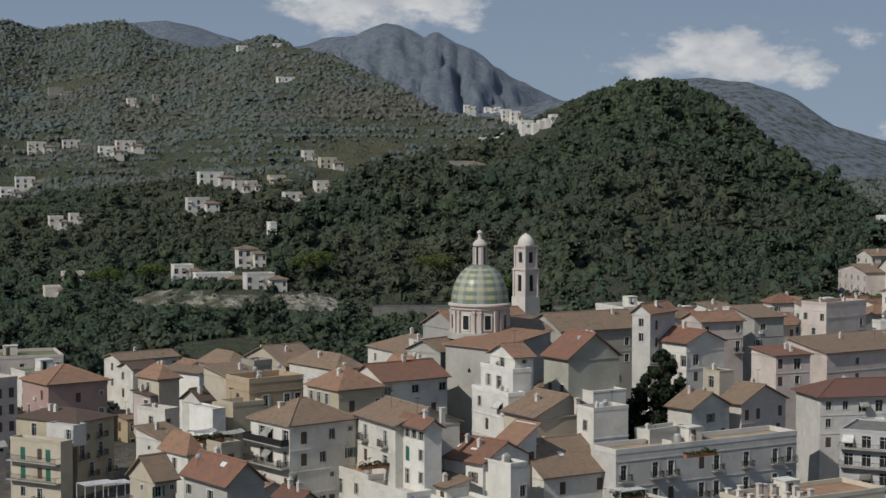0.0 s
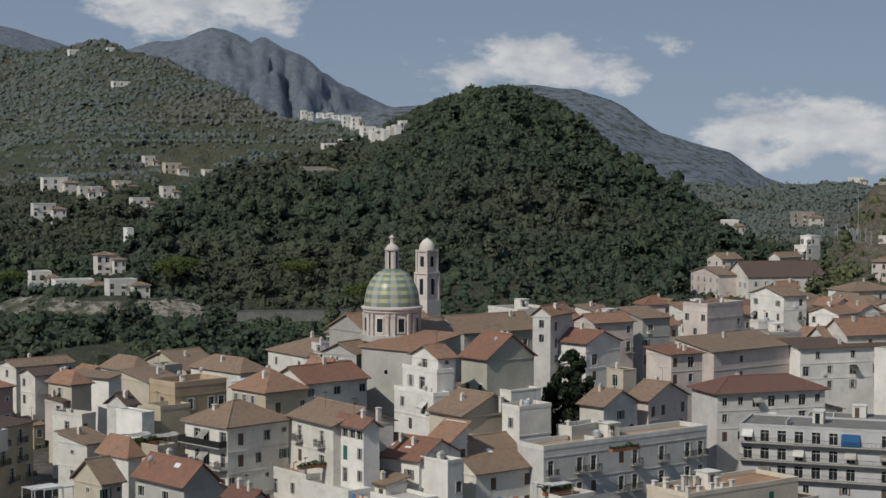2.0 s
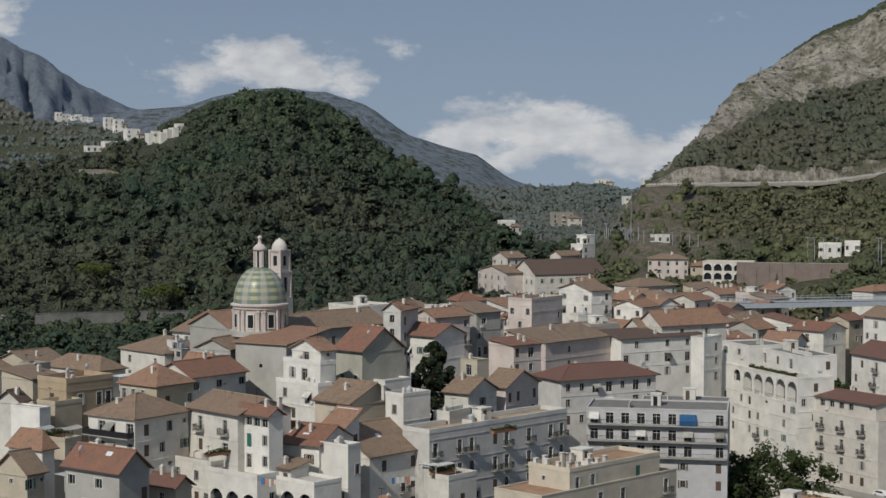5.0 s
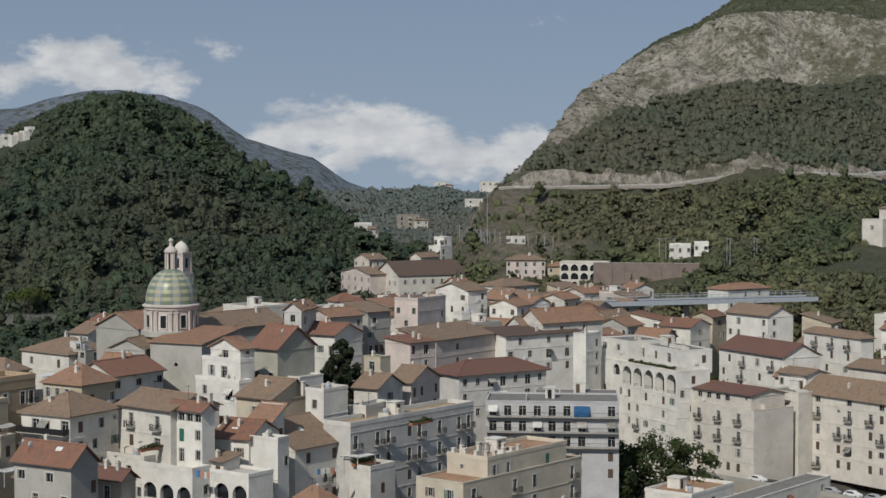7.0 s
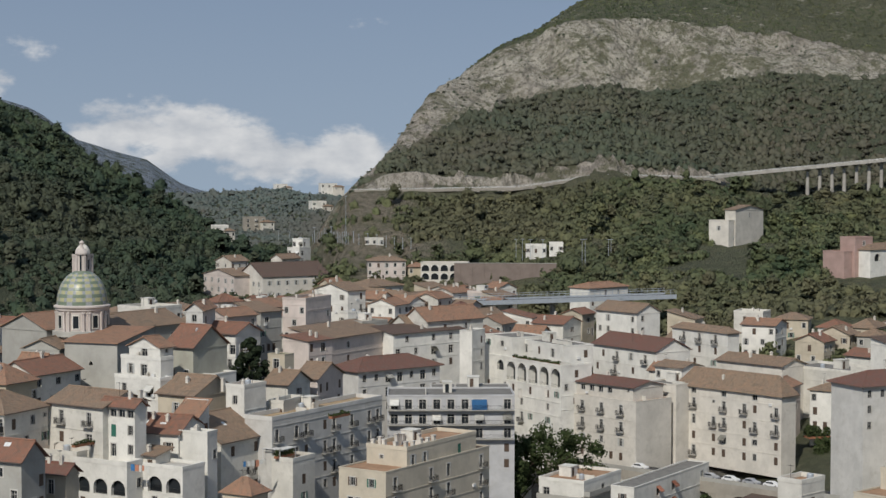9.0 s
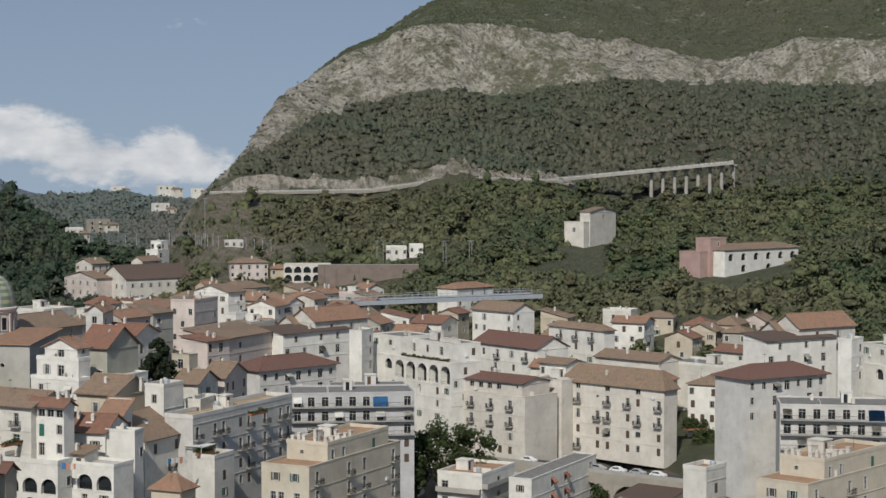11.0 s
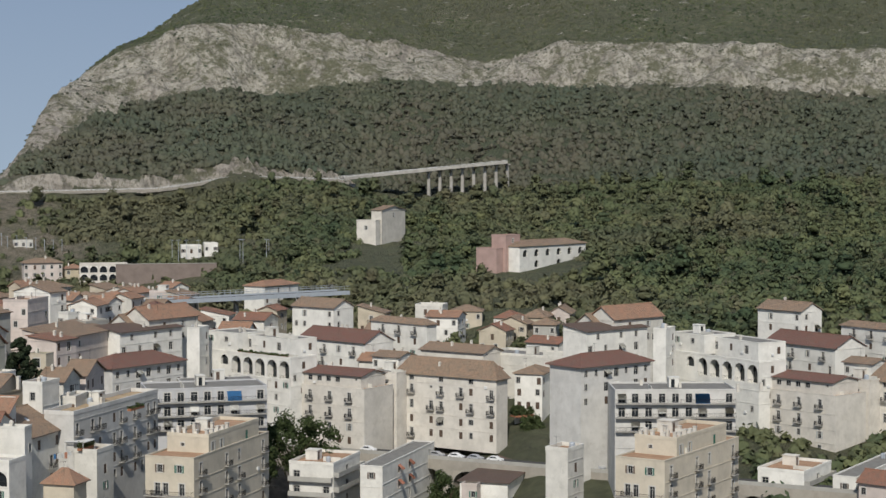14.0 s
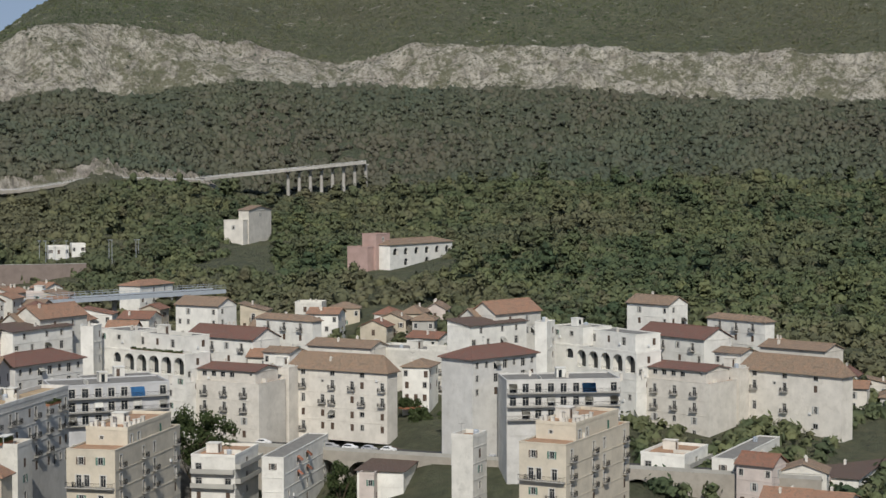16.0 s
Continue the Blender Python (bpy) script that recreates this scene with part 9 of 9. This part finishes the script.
# the upper town climbs towards the monastery in close rows
def upper_town():
    rng = random.Random(61)
    words = ("small plastered house with a tiled roof in the upper town", "old upper town house with faded plaster", "narrow upper town house with shuttered windows")
    made = 0
    for k in range(2600):
        az, r = rng.uniform(15.5, 29.0), rng.uniform(440, 640)
        if r > 480 + 15 * (az - 15.5) or r < 445 + 11 * max(0.0, az - 20):
            continue
        x, y = OX + r * math.sin(radians(az)), OY + r * math.cos(radians(az))
        W, D = rng.uniform(6.5, 11), rng.uniform(6.5, 10)
        if any(math.hypot(x - fx, y - fy) < 0.31 * (W + D) + 0.62 * (hw + hd) for fx, fy, _, hw, hd in FOOT):
            continue
        A = rng.gauss(64, 9)
        m = Matrix.Translation((x, y, 0)) @ Matrix.Rotation(radians(90 - A), 4, "Z")
        c = m @ Vector((-W / 2, -D / 2, 0))
        z = 43.8 - (r - 430) * 0.028 + rng.uniform(-2.4, 1.2)
        house(rng.choice(words), c.x, c.y, A, W, D, z, wall=rng.choice(("white", "bright", "white", "cream", "pink", "old", "grey")), roof=(kind := rng.choice(("gx", "gy", "hip", "sx", "flat", "gx"))),
              cover=rng.choice(("terra", "pale", "grey")) if kind == "flat" else rng.choice(("brown", "orange", "brown", "red")), rise=rng.uniform(1.5, 2.3), left=[(1.1, rng.choice(("w.w", ".w.", "d.w")))], right=[(1.1, rng.choice(("w.w", "s.w", ".w.w")))], group="houses of the town")
        made += 1
        if made >= 66:
            break


upper_town()


# ---- the church with the tiled dome ----
GLAZE = [plain("green_glazed_tiles", (0.20, 0.25, 0.18), 0.35, var=0.35, scale=4), plain("yellow_glazed_tiles", (0.48, 0.46, 0.26), 0.35, var=0.3, scale=4),
         plain("blue_grey_glazed_tiles", (0.34, 0.36, 0.36), 0.35, var=0.3, scale=4)]
PALE = stucco("pale_pink_stone", (0.62, 0.555, 0.505), (0.30, 0.27, 0.23), 0.6)


def church():
    th = thing("church", "church with a green and yellow majolica dome and pale drum", "church", Matrix.Translation((7.0, 318.2, 9.3)) @ Matrix.Rotation(radians(60), 4, "Z"))
    z0 = ground_z(7, 318) - 10.3
    # drum with pilasters, windows and cornice
    bm = bmesh.new()
    lathe(bm, [(5.25, z0), (5.25, 44.0)], 48)
    drum = part("drum", bm, PALE, th, "pale pink drum with pilasters")
    bm = bmesh.new()
    lathe(bm, [(5.3, 43.6), (5.6, 43.9), (5.6, 44.2), (5.95, 44.5), (5.95, 44.8), (5.5, 45.0)], 48)
    part("cornice", bm, PALE, drum)
    bm = bmesh.new()
    lathe(bm, [(5.3, 38.2), (6.3, 38.4), (6.3, 39.4), (5.3, 39.6)], 48)
    part("plinth", bm, WALL["grey"], drum)
    pil, win = None, None
    for k in range(16):
        m = Matrix.Rotation(6.28319 * k / 16, 4, "Z")
        if k % 2:
            for s in (-0.62, 0.62):
                if pil is None:
                    bm = bmesh.new()
                    box(bm, 5.15, 5.62, -0.26, 0.26, 39.5, 43.4)
                    box(bm, 5.15, 5.72, -0.34, 0.34, 43.2, 43.65)
                    box(bm, 5.15, 5.72, -0.34, 0.34, 39.4, 39.8)
                    pil = part_mesh(bm, "pilaster", PALE)
                shared("pilaster", pil, drum, m @ Matrix.Translation((0, s, 0)))
        else:
            if win is None:
                bm = bmesh.new()
                box(bm, 5.2, 5.30, -0.6, 0.6, 40.2, 42.8)
                win = part_mesh(bm, "drum_window", GLASS)
                bm = bmesh.new()
                for q in ((-0.8, -0.6, 40.0, 43.0), (0.6, 0.8, 40.0, 43.0), (-0.6, 0.6, 42.8, 43.0), (-0.6, 0.6, 40.0, 40.2)):
                    box(bm, 5.15, 5.42, q[0], q[1], q[2], q[3])
                frame_me = part_mesh(bm, "window_frame", WALL["white"])
            w = shared("window", win, drum, m)
            shared("window_frame", frame_me, w, Matrix())
    # dome of tile panels
    bm = bmesh.new()
    rows, cols = 13, 48
    prof = [(5.35 * math.cos(a) ** 0.92, 45.0 + 7.2 * math.sin(a)) for a in (math.radians(82) * k / rows for k in range(rows + 1))]
    grid = [[bm.verts.new(((r + (0.03 if j % 3 else 0)) * math.cos(6.28319 * j / cols), (r + (0.03 if j % 3 else 0)) * math.sin(6.28319 * j / cols), z)) for j in range(cols)] for r, z in prof]
    for i in range(rows):
        for j in range(cols):
            rib = j % 3 == 2
            face = bm.faces.new((grid[i][j], grid[i][(j + 1) % cols], grid[i + 1][(j + 1) % cols], grid[i + 1][j]))
            face.material_index = (2 if i % 2 else 0) if rib else ((1 if i % 2 == 1 else 0) if (j // 3) % 2 == 0 else (1 if i % 2 == 1 else 2))
            if i > rows - 3:
                face.material_index = 0
            face.smooth = True
    part("dome", bm, GLAZE, th, "dome of green, yellow and blue glazed tiles")
    bm = bmesh.new()
    lathe(bm, [(1.35, 51.3), (1.5, 51.7), (1.05, 52.1), (1.05, 55.4), (1.4, 55.6), (1.4, 55.9), (1.2, 56.2), (0.85, 56.6), (0.45, 56.85), (0.34, 57.2), (0.36, 57.8), (0.55, 57.95), (0.5, 58.25), (0.2, 58.45), (0.05, 58.6)], 20)
    lan = part("lantern", bm, PALE, th, "pale lantern with a finial")
    for k in range(8):
        bm = bmesh.new()
        a = 6.28319 * k / 8
        q = Matrix.Rotation(a, 4, "Z")
        box(bm, 1.0, 1.35 if k % 2 else 1.06, -0.2, 0.2, 52.1, 55.4)
        ob = part("buttress" if k % 2 else "lantern_window", bm, PALE if k % 2 else GLASS, lan)
        ob.matrix_basis = q
    # nave and transepts
    for x, y, A, W, D, z, rf, cv, rise in ((9.0, 299.3, 47, 14, 12.4, 47.5, "sy", "orange", 2.2), (-0.4, 309.0, 40, 12, 8, 45.9, "gx", "brown", 2.0), (13, 321, 60, 9, 14, 48.3, "gx", "brown", 2.4), (3, 333, 60, 18, 14, 47.8, "gx", "orange", 3.2)):
        nave = house("grey plastered church nave with a clay roof", x, y, A, W, D, z, wall="grey", roof=rf, cover=cv, rise=rise, left=[(4.0, ".o.")] if rf == "sy" else (), category="church", name="church_nave", group="")
    # bell tower
    tw = thing("bell_tower", "pale pink stone bell tower with a small dome", "tower", Matrix.Translation((17.5, 356.0, 9.8)) @ Matrix.Rotation(radians(40), 4, "Z"))
    z0 = ground_z(18, 356) - 10.8
    bm = bmesh.new()
    box(bm, -2.1, 2.1, -2.1, 2.1, z0, 42.6)
    part("base", bm, WALL["old"], tw)
    for zb, zt, h in ((42.6, 48.2, 1.75), (48.6, 53.0, 1.55)):
        bm = bmesh.new()
        for q in range(4):
            m = Matrix.Rotation(q * math.pi / 2, 4, "Z") @ Matrix.Translation((-h, -h, 0))
            facade(bm, m, 2 * h, zb, zt, [(h - 0.55, h + 0.55, zb + 1.2, zt - 1.0)])
        box(bm, -h - 0.25, h + 0.25, -h - 0.25, h + 0.25, zt, zt + 0.4)
        for sx in (-1, 1):
            for sy in (-1, 1):
                box(bm, sx * h - 0.22, sx * h + 0.22, sy * h - 0.22, sy * h + 0.22, zb, zt)
        box(bm, -h + 0.25, h - 0.25, -h + 0.25, h - 0.25, zb, zt - 0.02)
        st = part("belfry_stage", bm, PALE, tw)
        # dark sheets stand in for the shade inside the open belfry
        for q in range(4):
            bm = bmesh.new()
            box(bm, -0.55, 0.55, -h + 0.2, -h + 0.24, zb + 1.2, zt - 1.0)
            ob = part("bell_opening_shade", bm, GLASS, st)
            ob.matrix_basis = Matrix.Rotation(q * math.pi / 2, 4, "Z")
    bm = bmesh.new()
    lathe(bm, [(1.75, 53.4), (1.75, 53.7), (1.65, 54.3), (1.3, 55.0), (0.8, 55.5), (0.3, 55.8), (0.06, 56.0)], 20)
    part("cupola", bm, WALL["old"], tw)


church()


# ---- roads, bridges ----
def ribbon(name, label, pts, width, thick, mat, rails=None, kind="structure", posts=None, deck_mat=None, tall=1.1):
    """A road deck along a line of points."""
    th = thing(name, label, "road", Matrix(), kind=kind)
    pts = [Vector(p) for p in pts]
    side = []
    for k, p in enumerate(pts):
        d = (pts[min(k + 1, len(pts) - 1)] - pts[max(k - 1, 0)])
        side.append(Vector((d.y, -d.x, 0)).normalized())

    def sweep(a, b, z0, z1, nm, mt, parent):
        bm = bmesh.new()
        rings = []
        for p, s in zip(pts, side):
            rings.append([bm.verts.new(p + s * u + Vector((0, 0, z))) for u, z in ((a, z0), (b, z0), (b, z1), (a, z1))])
        for r0, r1 in zip(rings, rings[1:]):
            for k in range(4):
                bm.faces.new((r0[k], r0[(k + 1) % 4], r1[(k + 1) % 4], r1[k]))
        bm.faces.new(rings[0][::-1])
        bm.faces.new(rings[-1])
        bmesh.ops.recalc_face_normals(bm, faces=bm.faces[:])
        return part(nm, bm, mt, parent)
    h = width / 2
    deck = sweep(-h, h, -thick, 0, "deck", deck_mat or CONCRETE, th)
    sweep(-h + 0.5, h - 0.5, 0.004, 0.03, "carriageway", mat, deck)
    if rails:
        for s in (-1, 1):
            a, b = sorted((s * h, s * (h - 0.25)))
            sweep(a, b, 0.0, 0.5, "kerb", deck_mat or CONCRETE, deck)
            a, b = sorted((s * (h - 0.08), s * (h - 0.16)))
            sweep(a, b, tall - 0.1, tall, "rail", rails, deck)
            sweep(a, b, tall * 0.6, tall * 0.6 + 0.08, "rail", rails, deck)
            bm = bmesh.new()
            for k, (p, q) in enumerate(zip(pts, pts[1:])):
                n = max(1, int((q - p).length / 2.0))
                for j in range(n):
                    c = p.lerp(q, j / n) + side[k] * s * (h - 0.12)
                    box(bm, c.x - 0.05, c.x + 0.05, c.y - 0.05, c.y + 0.05, c.z, c.z + tall)
            part("rail_posts", bm, rails, deck)
    if posts:
        for k, (p, foot) in enumerate(posts):
            bm = bmesh.new()
            tube(bm, (p[0], p[1], foot), (p[0], p[1], p[2] - thick), 1.1, 0.9, 10)
            box(bm, p[0] - 1.4, p[0] + 1.4, p[1] - 1.4, p[1] + 1.4, p[2] - thick - 0.9, p[2] - thick)
            part("pillar", bm, CONCRETE, th)
    return th


def polar(az, r, z):
    return (OX + r * math.sin(radians(az)), OY + r * math.cos(radians(az)), z)


line = [polar(a, float(road_at(a)[0]), float(road_at(a)[1]) + 0.5) for a in np.arange(24.0, 36.6, 0.4)]
ribbon("mountain_road", "mountain road cut into the rock below the cliff", line, 9, 0.9, ASPHALT, WHITEMETAL, deck_mat=WALL["stone"])
via = [polar(a, float(road_at(a)[0]), 81.5 + (a - 36.2) * 1.6) for a in np.arange(36.2, 42.6, 0.4)]
ribbon("viaduct", "concrete motorway viaduct on tall pillars", via, 11, 1.0, ASPHALT, WHITEMETAL,
       posts=[(p, land_z(p[0], p[1]) - 1.5) for p in via[8::1]])
valley_line = [polar(a, ROAD_R, 24.4 + 0.12 * (a - 4)) for a in np.arange(4.4, 14.5, 0.5)]
ribbon("valley_road", "valley road with a low parapet above the gorge", valley_line, 8, 4.5, ASPHALT, IRON, deck_mat=MASONRY)
b0, b1 = Vector((165, 468, 39.2)), Vector((256, 458, 39.6))
span = [b0.lerp(b1, k / 10) for k in range(11)]
ribbon("road_bridge", "grey steel road bridge with tall railings", span, 9, 1.0, ASPHALT, STEEL, deck_mat=STEEL, tall=2.2, posts=[(span[k], ground_z(span[k].x, span[k].y) - 1) for k in (2, 5, 8)])


def arched_road():
    """The street on arches in front of the large palazzo."""
    a, b = Vector((126.5, 327.0, 0)), Vector((190.0, 163.0, 0))
    d = (b - a)
    L = d.length
    A = math.atan2(d.y, d.x)
    m = Matrix.Translation((a.x, a.y, 0)) @ Matrix.Rotation(A, 4, "Z")
    th = thing("street_viaduct", "street on stone arches with a parapet and parked cars", "road", m, kind="structure")
    z0, z1 = -15.0, 10.7
    holes = [(42.5 + 10.6 * k, 50.5 + 10.6 * k, 0.0, 8.2) for k in range(9)]
    bm = bmesh.new()
    facade(bm, Matrix(), L, z0, z1, holes)
    part("wall", bm, WALL["stone"], th)
    for h0, h1, c, e in holes:
        bm = bmesh.new()
        rad = (h1 - h0) / 2
        xc = (h0 + h1) / 2
        n = 14
        pts = [(xc + rad * math.cos(math.pi * k / n), e - rad + rad * math.sin(math.pi * k / n)) for k in range(n + 1)]
        for (xa, za), (xb, zb) in zip(pts, pts[1:]):
            f, k2 = [[bm.verts.new((x, y, z)) for x, z in ((xa, za), (xa, e), (xb, e), (xb, zb))] for y in (0.01, 0.8)]
            bm.faces.new(f)
            bm.faces.new((f[0], f[3], k2[3], k2[0]))
        bmesh.ops.recalc_face_normals(bm, faces=bm.faces[:])
        part("arch_ring", bm, WALL["stone"], th)
        bm = bmesh.new()
        for q in ((h0, h0 + 0.05), (h1 - 0.05, h1)):
            box(bm, q[0], q[1], 0.8, 6, c, e)
        box(bm, h0, h1, 6, 6.2, c, e)
        box(bm, h0, h1, 0.8, 6, e - 0.05, e)
        part("vault", bm, WALL["stone"], th)
    bm = bmesh.new()
    box(bm, 0, L, 0.0, 0.35, z1 + 0.003, z1 + 0.9)
    part("parapet", bm, WALL["grey"], th)
    bm = bmesh.new()
    box(bm, 0, L, 0.36, 8.0, z1 - 0.4, z1)
    part("carriageway", bm, ASPHALT, th)
    return m, z1


road_m, road_z = arched_road()


def car(label, m, paint):
    th = thing("car", label, "car", m, "cars parked along the street")
    bm = bmesh.new()
    prof = [(-2.0, 0.35), (-2.0, 0.85), (-1.7, 0.95), (-1.15, 1.42), (0.35, 1.45), (1.05, 0.98), (1.9, 0.85), (2.05, 0.6), (2.05, 0.35)]
    rows = [[bm.verts.new((x, y * (0.82 if z > 1.2 else 1), z)) for x, z in prof] for y in (-0.83, 0.83)]
    for k in range(len(prof)):
        j = (k + 1) % len(prof)
        bm.faces.new((rows[0][k], rows[0][j], rows[1][j], rows[1][k]))
    bm.faces.new(rows[0][::-1])
    bm.faces.new(rows[1])
    bmesh.ops.recalc_face_normals(bm, faces=bm.faces[:])
    part("body", bm, paint, th)
    for y in (-0.80, 0.80):
        bm = bmesh.new()
        s = 1 if y > 0 else -1
        v = [bm.verts.new((x, y * (1.03 if z < 1.2 else 0.88), z)) for x, z in ((-1.4, 1.0), (-1.05, 1.34), (0.3, 1.36), (0.85, 1.0))]
        bm.faces.new(v[::s])
        r = bmesh.ops.extrude_face_region(bm, geom=bm.faces[:])
        bmesh.ops.translate(bm, vec=(0, 0.03 * s, 0), verts=[e for e in r["geom"] if isinstance(e, bmesh.types.BMVert)])
        part("side_window", bm, GLASS, th)
    for x in (-1.3, 1.3):
        for y in (-0.8, 0.8):
            bm = bmesh.new()
            bmesh.ops.create_cone(bm, cap_ends=True, segments=14, radius1=0.32, radius2=0.32, depth=0.2, matrix=Matrix.Translation((x, y, 0.32)) @ Matrix.Rotation(math.pi / 2, 4, "X"))
            part("wheel", bm, IRON, th)
    return th


SILVER = plain("silver_car_paint", (0.55, 0.56, 0.58), 0.3, 0.4, 0.1)
WHITECAR = plain("white_car_paint", (0.75, 0.75, 0.74), 0.35, 0, 0.08)
DARKCAR = plain("dark_car_paint", (0.05, 0.06, 0.08), 0.3, 0.2, 0.2)
for u, paint, word in ((27, WHITECAR, "white"), (47, SILVER, "silver"), (52.5, WHITECAR, "white"), (58, SILVER, "silver"), (63.5, WHITECAR, "white"), (80, DARKCAR, "dark"), (91, SILVER, "silver")):
    car(word + " hatchback parked along the street parapet", road_m @ Matrix.Translation((u, 3.2, road_z)), paint)

# ---- the woods stand clear of every house ----
CLEARINGS = ((352, 548, 19), (366, 556, 14), (330, 432, 20), (350, 446, 20), (-97, 686, 7), (-76, 660, 9), (-166, 698, 9), (-168, 748, 8), (50, 922, 14), (56, 930, 10), (247, 580, 13), (262, 571, 13), (255, 380, 15), (268, 372, 15), (272, 588, 10))
plant_woods()

# ---- single trees ----
leaf_tree("tall dark cedar between the white houses", 39.4, 303.7, 23, 23, 12.0, LEAF_CON, 3, "cone", "cedar_tree", 0.8, 14000)
leaf_tree("smaller dark cedar in the same garden", 45.0, 306.5, 23, 14, 5.5, LEAF_CON, 4, "cone", "cedar_tree", 1.0, 3200)
for k, (x, y, top, s) in enumerate(((105, 302, 24, 6), (112, 300, 24, 6), (118, 299, 23, 5.5), (98, 296, 20, 5), (124, 301, 19, 5), (135, 269, 12, 4.5), (139, 262, 10, 4),
                                    (54, 252, 25, 4), (59, 256, 25, 4), (64, 259, 24, 4), (182, 285, 17.5, 3.5), (187, 279, 17, 3.5), (160, 380, 25, 5), (172, 386, 26, 5))):
    g = ground_z(x, y) - 0.3
    leaf_tree("leafy green tree beside the apartment houses", x, y, g, max(5.0, top - g), s, LEAF_TREE, 20 + k, "round", "tree", 0.7, 3000)
px, py = 22.8, 663.0
leaf_tree("umbrella pine with a bright green flat crown", px, py, land_z(px, py), 13, 7.2, LEAF_PINE, 9, "umbrella", "pine_tree", 0.8, 1800)
for k, (a, r) in enumerate(((1.9, 715), (2.3, 722), (-3.2, 735), (-4.6, 728), (6.2, 715))):
    x, y, _ = polar(a, r, 0)
    leaf_tree("umbrella pine above the valley road", x, y, land_z(x, y), 12, 7, LEAF_PINE, 40 + k, "umbrella", "pine_tree", 0.9, 1100)
